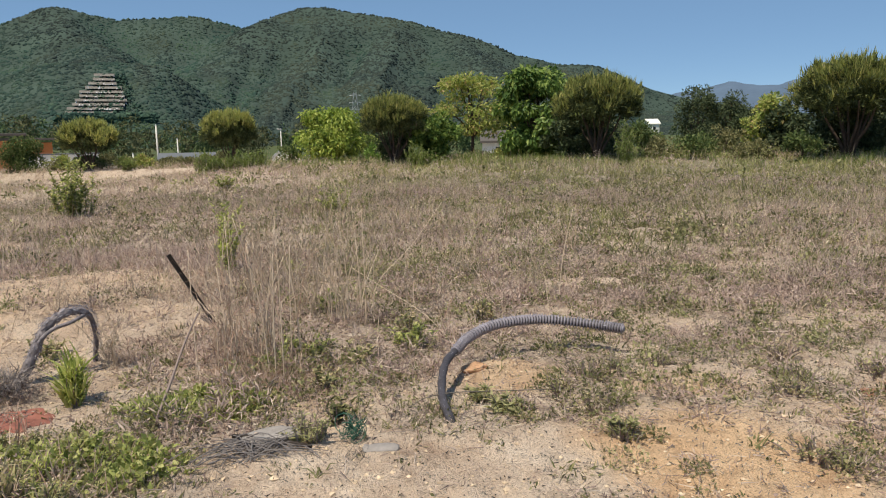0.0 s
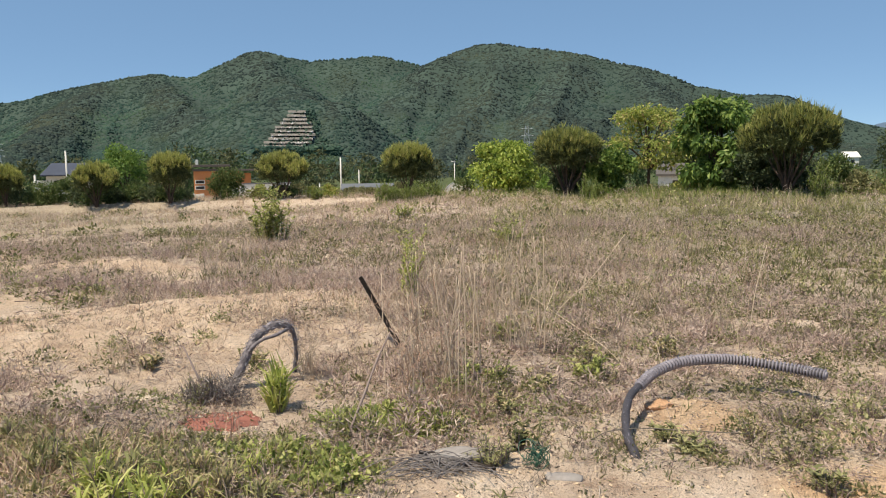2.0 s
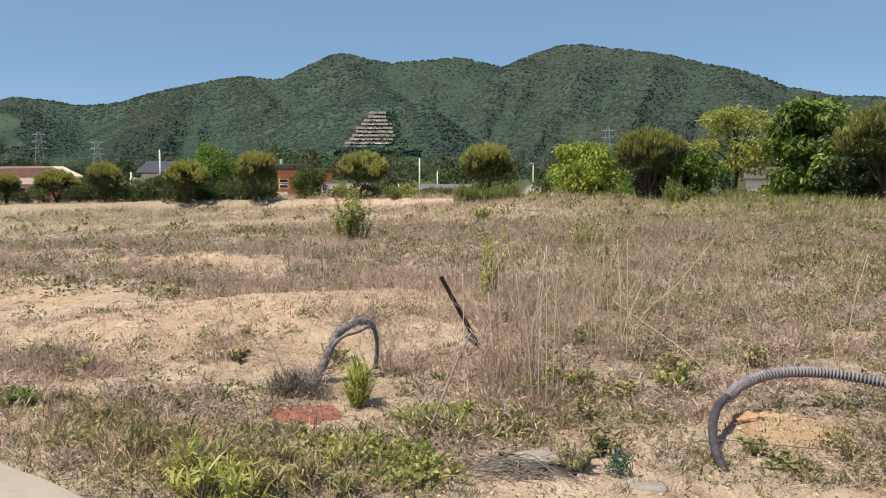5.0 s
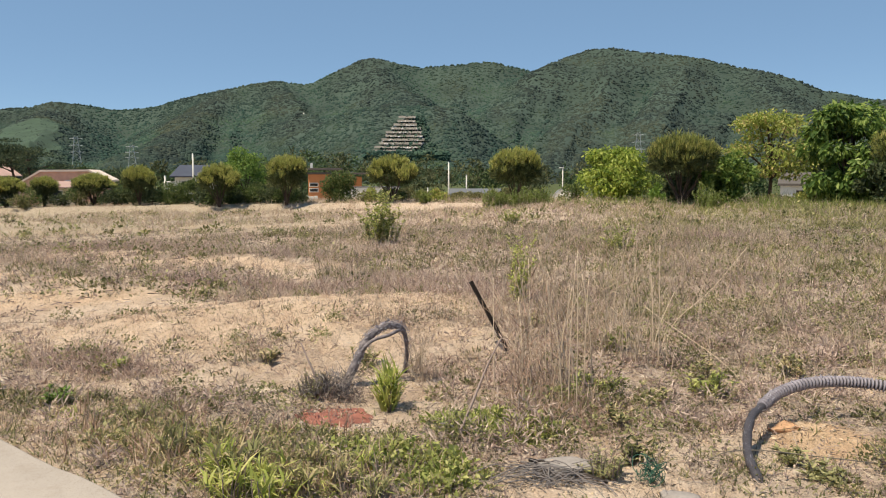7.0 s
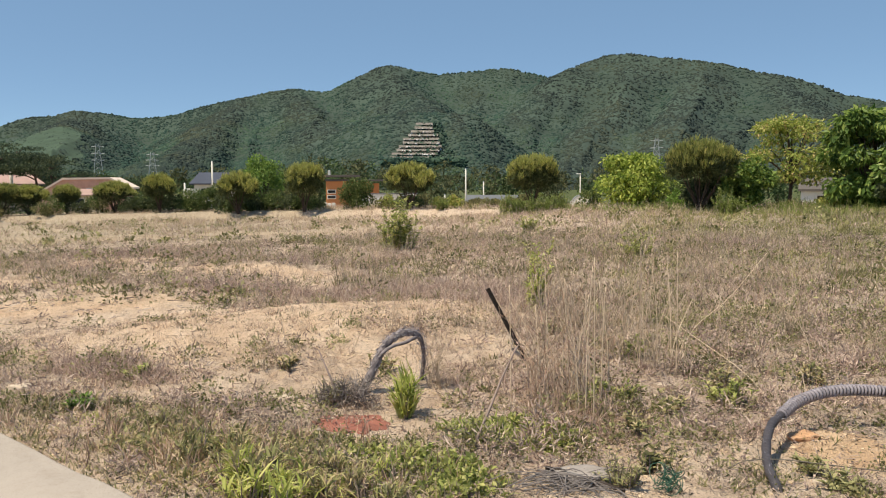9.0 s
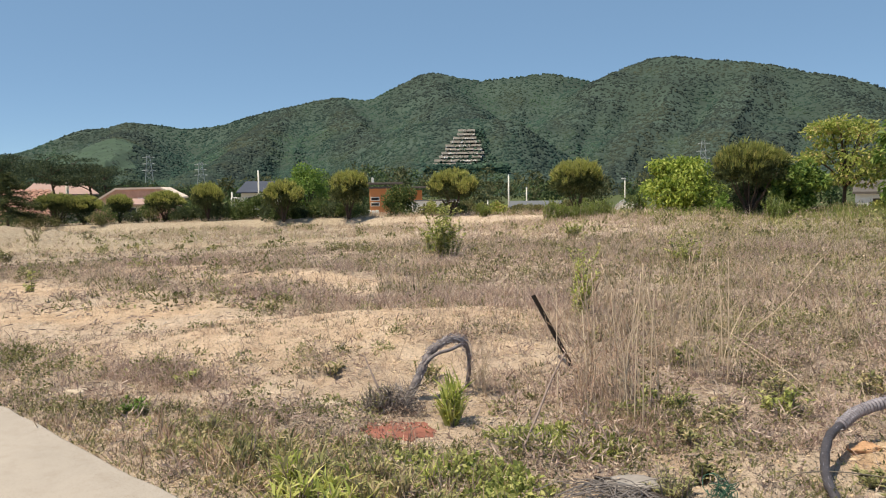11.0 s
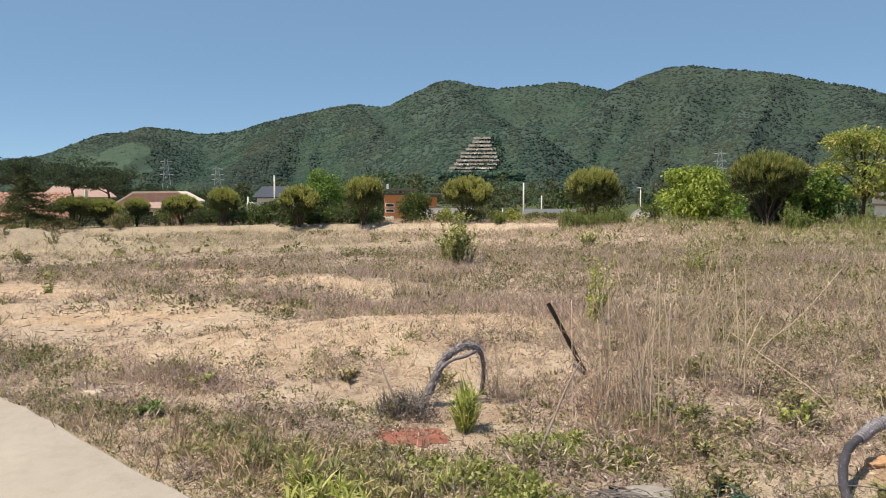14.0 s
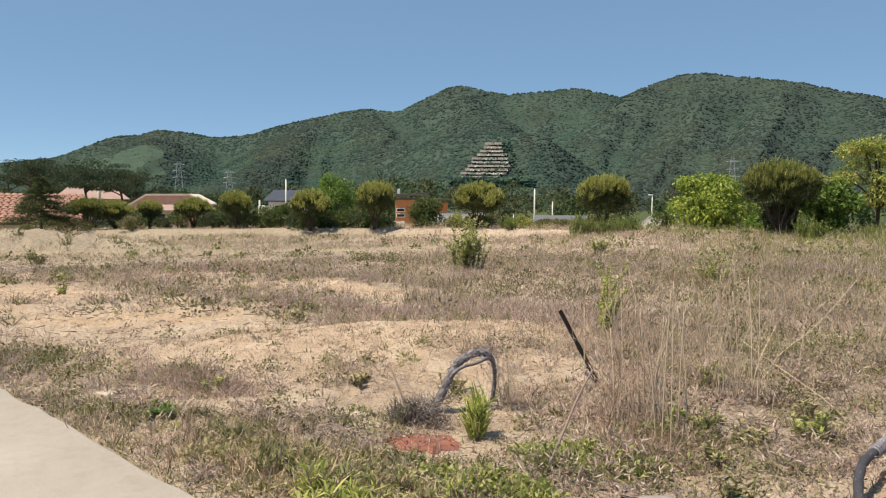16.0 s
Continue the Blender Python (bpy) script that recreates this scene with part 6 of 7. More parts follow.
def standout_plants():
    leafy_weed(-2.33, 4.4, 0.25, 0.18, 26, 9, 0.2, M_BRIGHT, "bright green leafy grass clump beside the cable loop", 401, "grass_clump", (0.9, 3.2), 0.075)
    grass_clump(-2.33, 4.41, 0.36, 0.15, 80, 0.015, M_BRIGHT, "bright green grass blades beside the cable loop", 410, 0.3)
    lane = ((-2.45, 2.8, 0.26, M_BRIGHT), (-2.2, 2.78, 0.24, M_BRIGHT), (-2.6, 2.92, 0.24, M_BRIGHT), (-2.75, 3.12, 0.2, M_TIRED), (-2.35, 2.98, 0.24, M_BRIGHT), (-2.12, 2.92, 0.22, M_TIRED), (-2.0, 3.1, 0.2, M_TIRED), (-2.95, 3.35, 0.2, M_TIRED), (-2.82, 3.2, 0.22, M_TIRED), (-3.35, 3.42, 0.16, M_TIRED), (-3.7, 3.55, 0.14, M_GRASSY), (-2.55, 3.2, 0.2, M_GRASSY), (-2.5, 2.95, 0.26, M_TIRED), (-1.75, 3.05, 0.16, M_GRASSY), (-3.1, 3.15, 0.2, M_GRASSY), (-2.25, 3.3, 0.17, M_TIRED), (-1.95, 3.35, 0.14, M_BRIGHT))
    for i, (x, y, h, m) in enumerate(lane):
        if off_road(x, y) > 0.08:
            leafy_weed(x, y, h * 0.8, h * 1.2, 15, 8, h * 0.5, m, "yellowing leafy grass clump near the lane" if m is M_TIRED else "yellow-green leafy grass clump near the lane", 840 + i, "lane_grass", (0.5, 2.6), 0.11)
    tufts = ((-2.58, 2.97, 0.3, 0.24, M_BRIGHT), (-2.22, 2.85, 0.33, 0.26, M_BRIGHT), (-2.42, 2.86, 0.28, 0.22, M_BRIGHT), (-2.7, 3.25, 0.24, 0.22, M_BRIGHT), (-3.05, 3.45, 0.2, 0.2, M_BRIGHT), (-2.1, 3.1, 0.22, 0.2, M_BRIGHT), (-3.02, 2.92, 0.2, 0.22, M_TIRED), (-3.4, 3.42, 0.15, 0.2, M_FRESH), (-3.25, 3.69, 0.14, 0.2, M_FRESH), (-2.67, 3.6, 0.17, 0.18, M_FRESH), (-2.29, 3.32, 0.16, 0.2, M_FRESH),
             (-1.85, 3.06, 0.2, 0.2, M_FRESH), (-3.7, 3.2, 0.2, 0.18, M_TIRED), (-2.85, 3.2, 0.22, 0.2, M_TIRED), (-3.3, 3.1, 0.24, 0.18, M_REDSTRAW), (-2.75, 3.05, 0.22, 0.2, M_REDSTRAW), (-2.0, 3.3, 0.12, 0.2, M_TIRED), (-4.2, 3.5, 0.15, 0.2, M_FRESH), (-3.95, 3.75, 0.13, 0.2, M_TIRED), (-1.75, 4.35, 0.12, 0.16, M_FRESH))
    for i, (x, y, h, w, m) in enumerate(tufts):
        if off_road(x, y) > 0.05:
            grass_clump(x, y, h * 0.78, w, 60, 0.010, m, "russet dry grass tuft near the lane" if m is M_REDSTRAW else "yellow-green grass tuft near the lane", 700 + i, 0.7, name="grass_tuft", foot=0.6)
    leafy_weed(-4.53, 3.62, 0.12, 0.3, 16, 18, 0.045, M_LEAF, "dark bluish green weed near the lane", 730, "small_weed")
    for i, (x, y, h, w, m) in enumerate(((0.94, 4.66, 0.17, 0.42, M_WEED), (0.91, 4.17, 0.15, 0.38, M_WEED), (0.96, 3.71, 0.14, 0.22, M_WEED), (1.13, 4.85, 0.15, 0.5, M_WEED), (2.4, 5.08, 0.18, 0.25, M_TIRED), (2.29, 4.58, 0.15, 0.35, M_WEED), (1.92, 3.34, 0.13, 0.4, M_WEED), (1.85, 3.5, 0.12, 0.4, M_WEED), (2.15, 3.25, 0.12, 0.35, M_WEED), (0.75, 4.45, 0.12, 0.35, M_TIRED), (2.1, 4.3, 0.12, 0.3, M_TIRED), (1.5, 5.0, 0.12, 0.3, M_WEED), (2.9, 4.7, 0.15, 0.35, M_WEED), (2.6, 3.7, 0.12, 0.3, M_WEED))):
        leafy_weed(x, y, h * 0.7, w * 1.3, 30, 14, 0.026, m, "low grey-green weed on the bare soil", 740 + i, "small_weed")
    leafy_weed(-7.4, 14.7, 1.35, 1.4, 36, 64, 0.11, M_FRESH, "tall bushy green weed standing in the field", 402)
    leafy_weed(-2.42, 8.1, 1.1, 0.45, 18, 60, 0.065, M_BRIGHT, "slender green weed behind dry stalks", 403)
    leafy_weed(-2.2, 14.8, 0.5, 1.1, 20, 40, 0.08, M_FRESH, "green weed among dead grass", 404)
    leafy_weed(-5.9, 20.0, 0.45, 1.3, 20, 36, 0.1, M_FRESH, "green weed far out in the field", 405)
    leafy_weed(-11.4, 7.6, 0.35, 0.4, 9, 24, 0.07, M_FRESH, "small dark weed on bare soil", 406)
    leafy_weed(-0.62, 4.08, 0.13, 0.26, 14, 18, 0.06, M_WEED, "low dark green weed on pale soil", 407)
    leafy_weed(-0.74, 3.74, 0.15, 0.36, 40, 22, 0.032, M_GRASSY, "mossy yellow-green weed beside green twine", 408)
    for i, (x, y, h, w) in enumerate(((-1.18, 5.35, 0.2, 0.32), (-1.2, 5.0, 0.2, 0.3), (-0.6, 5.2, 0.18, 0.22), (0.35, 4.2, 0.16, 0.26), (0.2, 4.35, 0.12, 0.2), (0.95, 3.76, 0.14, 0.16), (-4.74, 4.35, 0.16, 0.25), (-0.3, 5.6, 0.24, 0.2), (0.35, 6.3, 0.26, 0.24), (-3.0, 5.3, 0.2, 0.3), (-3.7, 5.0, 0.15, 0.25), (-2.0, 7.2, 0.25, 0.3), (-1.1, 6.7, 0.3, 0.25), (-0.97, 5.26, 0.22, 0.3), (-0.8, 4.62, 0.2, 0.26), (-0.2, 5.45, 0.26, 0.26), (-1.7, 8.3, 0.3, 0.4), (-0.3, 6.0, 0.26, 0.24))):
        leafy_weed(x, y, h * 0.75, w * 1.4, 11, 19, 0.055, M_GRASSY if i in (3, 4, 5) else M_TIRED if i % 3 == 2 or i in (9, 10) else M_FRESH, "small green weed on the dry ground", 420 + i, "small_weed")
    leafy_weed(-2.95, 4.46, 0.2, 0.5, 46, 26, 0.024, M_WEED, "dark scrubby weed at the cable's foot", 760, "small_weed")
    for i, (x, y, h, w) in enumerate(((-30.5, 17.6, 0.35, 0.9), (-29.0, 18.0, 0.3, 1.0), (-31.5, 18.6, 0.4, 1.0), (-28.2, 19.4, 0.35, 1.1), (-27.0, 18.6, 0.3, 0.9), (-26.0, 20.2, 0.35, 1.0), (-18.0, 11.5, 0.3, 0.7), (-20.5, 13.0, 0.3, 0.8))):
        leafy_weed(x, y, h, w, 16, 16, 0.09, M_WEED, "low green weed on the far soil heap" if x < -25 else "low green weed on open ground", 770 + i, "small_weed")
    # dead bush at the cable's foot
    g = np.random.default_rng(409)
    n = 1300
    knot = g.normal(size=(14, 3)) * np.array([0.11, 0.09, 0.055]) + np.array([0, 0, 0.06])
    b = knot[g.integers(0, 14, n)] + g.normal(size=(n, 3)) * np.array([0.05, 0.05, 0.025])
    b[:, 2] = np.abs(b[:, 2])
    v, f = spikes(b, unit(g.normal(size=(n, 3)) + np.array([0, 0, 0.35])), g.uniform(0.04, 0.17, n), np.full(n, 0.005))
    ob = new("dead_bush", np_mesh("dead_bush", v, f, M_LILACTWIG))
    ob.location = (-2.88, 4.5, gz(-2.88, 4.5))
    tagged(ob, "tangled grey dead bush at the cable's foot", "dead bush")
    stick("dead_branch", [(-2.9, 4.5, gz(-2.9, 4.5)), (-3.0, 4.5, 0.16), (-3.12, 4.55, 0.33)], 0.010, 0.005, M_TWIG, "dark bare branch rising from the dead bush", "branch")
    # dry clumps of tall stalks
    clumps = ((-1.37, 5.0, 1.1, 0.8, 62, M_REDSTRAW), (-1.5, 5.4, 1.0, 0.8, 40, M_STRAW), (-0.86, 6.2, 1.25, 0.55, 26, M_STRAW), (-1.2, 6.6, 0.9, 0.7, 50, M_STRAW), (-2.35, 5.1, 0.6, 0.35, 40, M_STRAW),
              (0.3, 8.2, 0.8, 0.5, 40, M_STRAW), (-1.8, 7.6, 0.9, 0.8, 60, M_STRAW), (1.6, 9.5, 0.6, 0.5, 30, M_REDSTRAW), (-3.2, 6.2, 0.45, 0.4, 30, M_STRAW), (-3.9, 4.9, 0.4, 0.5, 24, M_STRAW), (0.9, 7.2, 0.5, 0.4, 30, M_STRAW), (-2.6, 9.6, 0.8, 0.7, 60, M_STRAW))
    for i, (x, y, h, w, c, m) in enumerate(clumps):
        stalk_clump(x, y, h, w, int(c * 0.62), m, "clump of tall dry straw stalks" if m is M_STRAW else "clump of tall russet dead stalks", 440 + i)
    stick("bent_straw", [(-0.8, 6.31, 0.45), (-0.55, 6.18, 0.315), (-0.17, 5.9, 0.13), (0.04, 5.76, gz(0.04, 5.76))], 0.003, 0.0024, M_PALESTRAW, "long straw stalk fallen over towards the ground", "stalk")
    stick("bent_straw", [(-0.62, 6.28, gz(-0.62, 6.28)), (-0.578, 6.3, 0.31), (-0.281, 6.4, 0.62), (-0.002, 6.6, 0.985)], 0.0036, 0.002, M_PALESTRAW, "long straw stalk leaning aslant", "stalk")
    g = np.random.default_rng(480)
    spots_of_straw = ((-1.4, 5.1, 0.17, 26), (-0.82, 6.3, 0.1, 9), (-1.19, 7.0, 0.1, 4), (-0.3, 6.8, 1.0, 8))
    for x, y in [(g.normal(cx, s), g.normal(cy, s)) for cx, cy, s, count in spots_of_straw for _ in range(count)]:
        h, dx, dy = g.uniform(0.35, 1.1), g.normal() * 0.14, g.normal() * 0.12
        stick("straw_stalk", [(x, y, gz(x, y) - 0.02), (x + dx * 0.3, y + dy * 0.2, h * 0.5), (x + dx, y + dy, h)], 0.0048, 0.0022, M_PALESTRAW, "single tall pale straw stalk", "stalk")


standout_plants()


# ---- the uncounted: dead weeds, litter, leaves, pebbles ----
def strewn(n, r0, r1, a0=-40, a1=70):
    """Places spread evenly over a fan of the field."""
    r = np.sqrt(rng.uniform(r0 * r0, r1 * r1, n))
    a = np.radians(rng.uniform(a0, a1, n))
    x, y = -np.sin(a) * r, np.cos(a) * r
    keep = off_road(x, y) > 0.05
    edge = np.interp(np.degrees(a), EDGE_AZ, EDGE_R)
    keep &= r < edge + 3
    return x[keep], y[keep]


def thinned(x, y, chance):
    keep = rng.random(len(x)) < chance
    return x[keep], y[keep]


def tuft_arrays(x, y, each, tall, width, spread, lean, single=False, droop=0.15):
    n = len(x)
    tall = np.repeat(np.broadcast_to(tall, n), each)
    bx, by = np.repeat(x, each) + rng.normal(size=n * each) * spread, np.repeat(y, each) + rng.normal(size=n * each) * spread
    base = np.stack([bx, by, height(bx, by) - 0.01], -1)
    way = unit(np.stack([rng.normal(size=n * each) * lean, rng.normal(size=n * each) * lean, np.ones(n * each)], -1))
    l = tall * rng.uniform(0.45, 1.15, n * each)
    w = width * rng.uniform(0.6, 1.4, n * each)
    if single:
        return spikes(base, way, l, w)
    return blade_rows(base, way, l, w, droop * rng.random(n * each))


def stuff(name, arrays, material, label, category):
    return tagged(new(name, np_mesh(name, *arrays, material)), label, category, kind="stuff")


def open_ground(x, y):
    """Less grows on the trodden ground far along the lane: 1 to about 0.2."""
    az, r = bearing(x, y), np.hypot(x, y)
    streak = smooth(fbm(x * 0.16 + 0.1 * y, y * 0.5 - 0.28 * x, 135, 3), 0.36, 0.6)
    return 1 - smooth(az, 26, 38) * smooth(r, 9, 15) * (0.85 - 0.62 * streak) * (1 - 0.6 * smooth(r, 22, 30))


def thicket(x, y):
    """How tall and thick the dead weeds stand: 0 to 1."""
    az, r = bearing(x, y), np.hypot(x, y)
    t = 0.3 + 0.7 * smooth(r, 5.5, 9)
    t = t * (0.15 + 1.6 * smooth(fbm(x * 0.4, y * 0.4, 131), 0.3, 0.7)) * (0.5 + fbm(x * 1.7, y * 1.7, 133))
    t = t * open_ground(x, y) * (1 - 0.35 * smooth(az, 2, -12))
    return np.clip(t * (1 - 0.93 * bareness(x, y)), 0, 1)


def twiggy(x, y, tall, stems, leaves, size, broad=0.22):
    """Low branching weeds: arrays of their stems and of their leaves."""
    n = len(x)
    tall = np.repeat(np.broadcast_to(tall, n), stems)
    bx, by = np.repeat(x, stems) + rng.normal(size=n * stems) * 0.03, np.repeat(y, stems) + rng.normal(size=n * stems) * 0.03
    base = np.stack([bx, by, height(bx, by) - 0.008], -1)
    way = unit(np.stack([rng.normal(size=n * stems) * 0.75, rng.normal(size=n * stems) * 0.75, np.ones(n * stems)], -1))
    l = tall * rng.uniform(0.4, 1.15, n * stems)
    stem = spikes(base, way, l, np.full(n * stems, 0.0045) + 0.0006 * np.hypot(bx, by))
    m = n * stems * leaves
    t = rng.uniform(0.1, 1.0, m)
    root = np.repeat(base, leaves, 0) + np.repeat(way * l[:, None], leaves, 0) * t[:, None]
    out = unit(rng.normal(size=(m, 3)) + np.array([0, 0, 0.35]))
    s = size * rng.uniform(0.5, 1.4, m)
    side = unit(np.cross(out, rng.normal(size=(m, 3)))) * (s * broad)[:, None]
    v = np.stack([root, root + out * (s * 0.5)[:, None] + side, root + out * s[:, None], root + out * (s * 0.5)[:, None] - side], 1).reshape(-1, 3)
    return stem, (v, np.arange(4 * m).reshape(-1, 4))


def field_cover():
    # dead weeds
    x, y = strewn(9000, 2.6, 9.0)
    t = thicket(x, y)
    x, y = thinned(x, y, 0.2 + 0.85 * t)
    t = thicket(x, y)
    stuff("dead_weeds", tuft_arrays(x, y, 9, 0.05 + 0.2 * t, 0.0042, 0.035, 0.75), M_DRY, "thin brown dead weeds over the dry field", "dead weeds")
    x, y = strewn(13000, 9.0, 20.0)
    x, y = thinned(x, y, 0.15 + 0.9 * thicket(x, y))
    stuff("dead_weeds", tuft_arrays(x, y, 8, 0.07 + 0.22 * thicket(x, y), 0.008, 0.08, 0.75, True), M_DRY, "thin brown dead weeds over the dry field", "dead weeds")
    x, y = strewn(24000, 20.0, 60.0)
    x, y = thinned(x, y, 0.14 + 0.86 * thicket(x, y))
    tan = bearing(x, y) + 8 * rng.normal(size=len(x)) > 22
    for pick, m in ((tan, M_STRAW), (~tan, M_DRY)):
        stuff("dead_weeds", tuft_arrays(x[pick], y[pick], 7, 0.08 + 0.24 * thicket(x[pick], y[pick]), 0.018, 0.16, 0.75, True), m, "thin brown dead weeds over the dry field", "dead weeds")
    # pale straw here and there
    x, y = strewn(1700, 5.0, 20.0, -40, 40)
    x, y = thinned(x, y, thicket(x, y) ** 1.3)
    stuff("dry_straw", tuft_arrays(x, y, 3, 0.3 + 0.4 * rng.random(len(x)), 0.005, 0.05, 0.18), M_STRAW, "scattered pale straw stalks in the field", "straw")
    x, y = strewn(2600, 20.0, 46.0, -40, 45)
    x, y = thinned(x, y, thicket(x, y) ** 1.3)
    stuff("dry_straw", tuft_arrays(x, y, 3, 0.3 + 0.4 * rng.random(len(x)), 0.014, 0.12, 0.2, True), M_STRAW, "scattered pale straw stalks in the field", "straw")
    # thin tall stalks in the middle of the field
    n = 420
    x, y = rng.normal(-0.9, 1.5, n), rng.uniform(5.3, 13, n)
    stuff("tall_straw", tuft_arrays(x, y, 1, 0.45 + 0.65 * rng.random(n), 0.0045, 0.02, 0.3, False, 0.4), M_STRAW, "thin tall straw stalks standing in the field", "straw")
    n = 700
    x, y = rng.normal(-1.2, 3.0, n), rng.uniform(6, 16, n)
    stuff("russet_stalks", tuft_arrays(x, y, 2, 0.25 + 0.4 * rng.random(n), 0.005, 0.05, 0.3, False, 0.3), M_REDSTRAW, "russet dead stalks standing in the field", "dead weeds")
    # litter lying flat
    x, y = strewn(26000, 2.5, 9.5)
    x, y = thinned(x, y, 0.12 + 0.88 * (1 - bareness(x, y)))
    n = len(x)
    a = rng.random(n) * 6.283
    base = np.stack([x, y, height(x, y) + rng.uniform(0.003, 0.025, n)], -1)
    stuff("straw_litter", spikes(base, unit(np.stack([np.cos(a), np.sin(a), rng.normal(size=n) * 0.2], -1)), rng.uniform(0.03, 0.15, n), rng.uniform(0.003, 0.007, n)), M_DRY, "pale straw litter lying on the soil", "litter")
    x, y = strewn(15000, 9.5, 24.0)
    n = len(x)
    a = rng.random(n) * 6.283
    base = np.stack([x, y, height(x, y) + rng.uniform(0.004, 0.03, n)], -1)
    stuff("plant_litter", spikes(base, unit(np.stack([np.cos(a), np.sin(a), rng.normal(size=n) * 0.2], -1)), rng.uniform(0.06, 0.26, n), rng.uniform(0.008, 0.018, n)), M_TWIG, "dead stems and litter lying on the soil", "litter")
    # dark brushy remains of last year's weeds
    x, y = strewn(2600, 2.8, 10.0)
    x, y = thinned(x, y, smooth(fbm(x * 1.2, y * 1.2, 163), 0.48, 0.62) * (1 - 0.93 * bareness(x, y)))
    stuff("dead_brush", tuft_arrays(x, y, 26, 0.05 + 0.09 * rng.random(len(x)), 0.0045, 0.05, 1.1, True), M_DARKTWIG, "dark brushy remains of dead weeds", "dead weeds")
    x, y = strewn(3400, 9.0, 20.0)
    x, y = thinned(x, y, smooth(fbm(x * 0.7, y * 0.9, 165), 0.45, 0.62) * (1 - 0.95 * bareness(x, y)))
    stuff("dead_brush", tuft_arrays(x, y, 16, 0.08 + 0.13 * rng.random(len(x)), 0.009, 0.09, 0.9, True), M_TWIG, "brown brushy remains of dead weeds", "dead weeds")
    # a fringe of weeds along the lane's edge
    s, off = rng.uniform(-1.5, 8, 900), np.abs(rng.normal(size=900)) * 0.22
    x, y = ROAD_FROM[0] + s * ROAD_DIR[0] + off * ROAD_DIR[1], ROAD_FROM[1] + s * ROAD_DIR[1] - off * ROAD_DIR[0]
    for k, m in enumerate((M_WEED, M_DRY, M_TIRED)):
        stuff("edge_weeds", tuft_arrays(x[k::3], y[k::3], 10, 0.03 + 0.07 * rng.random(len(x[k::3])), 0.007, 0.03, 0.9), m, "low mixed weeds fringing the lane's edge", "weeds")
    x, y = strewn(42000, 2.5, 9.5)
    x, y = thinned(x, y, 0.1 + 0.7 * (1 - bareness(x, y)))
    n = len(x)
    base = np.stack([x, y, height(x, y) + rng.uniform(0.002, 0.02, n)], -1)
    a = rng.random(n) * 6.283
    way = unit(np.stack([np.cos(a), np.sin(a), rng.normal(size=n) * 0.18], -1))
    stuff("plant_litter", spikes(base, way, rng.uniform(0.03, 0.17, n), rng.uniform(0.003, 0.008, n)), M_TWIG, "dead stems and litter lying on the soil", "litter")
    # low branching weeds, dead and green, thick over the nearer field
    for count, r0, r1, each, many, size, low, more in ((9500, 2.6, 9.5, 5, 5, 0.023, 0.05, 0.13), (13000, 9.5, 20, 4, 4, 0.045, 0.08, 0.18), (13000, 20, 48, 3, 4, 0.055, 0.1, 0.2)):
        for share, leaf, lab in ((0.46, M_WEED if r0 < 15 else M_GRASSY, "low grey-green branching weeds over the field"), (0.42, M_DRY if r0 < 15 else M_STRAW, "low withered branching weeds over the field")):
            x, y = strewn(int(count * share), r0, r1)
            clump = smooth(fbm(x * 1.1 / (r0 / 3) ** 0.5, y * 1.1 / (r0 / 3) ** 0.5, 157 if leaf in (M_DRY, M_STRAW) else 151), 0.40, 0.60)
            x, y = thinned(x, y, (0.05 + 0.95 * clump) * (1 - 0.95 * bareness(x, y)) * open_ground(x, y))
            stem, leaves = twiggy(x, y, low + more * rng.random(len(x)), each, many, size)
            stuff("branching_weeds", stem, M_DRY, lab, "weeds")
            stuff("weed_leaves", leaves, leaf, lab, "weeds")
    # small green weeds
    x, y = strewn(5200, 2.6, 9.0)
    x, y = thinned(x, y, (0.12 + 0.7 * smooth(fbm(x * 0.9, y * 0.9, 141), 0.42, 0.62)) * (1 - 0.85 * bareness(x, y)))
    stuff("green_weeds", tuft_arrays(x, y, 13, 0.04 + 0.07 * rng.random(len(x)), 0.009, 0.03, 1.0), M_WEED, "small grey-green weeds low on the ground", "weeds")
    x, y = strewn(9000, 9.0, 22.0)
    az = bearing(x, y)
    x, y = thinned(x, y, (0.14 + 0.7 * smooth(fbm(x * 0.5, y * 0.5, 143), 0.42, 0.62)) * (1 - 0.97 * bareness(x, y)) * open_ground(x, y))
    stuff("green_weeds", tuft_arrays(x, y, 9, 0.1 + 0.14 * rng.random(len(x)), 0.02, 0.06, 0.7, True), M_WEED, "small grey-green weeds low on the ground", "weeds")
    x, y = strewn(2400, 8.0, 22.0, -40, 10)
    x, y = thinned(x, y, smooth(fbm(x * 0.35, y * 0.5, 147), 0.4, 0.6) * smooth(np.hypot(x, y), 6, 14) * (1 - 0.9 * bareness(x, y)))
    stuff("green_grass", tuft_arrays(x, y, 8, 0.1 + 0.16 * rng.random(len(x)), 0.012, 0.06, 0.5, True), M_GRASSY, "thin yellow-green grass among the dead weeds", "grass")
    x, y = strewn(22000, 22.0, 60.0)
    az = bearing(x, y)
    x, y = thinned(x, y, (0.12 + 0.75 * smooth(az, 18, -10)) * smooth(fbm(x * 0.25, y * 0.25, 145), 0.35, 0.6) * (1 - 0.9 * bareness(x, y)) * open_ground(x, y))
    stuff("green_weeds", tuft_arrays(x, y, 8, 0.15 + 0.2 * rng.random(len(x)), 0.03, 0.12, 0.6, True), M_GRASSY, "small grey-green weeds low on the ground", "weeds")
    # olive grass in drifts over the farther field
    x, y = strewn(7500, 11.0, 32.0, -40, 14)
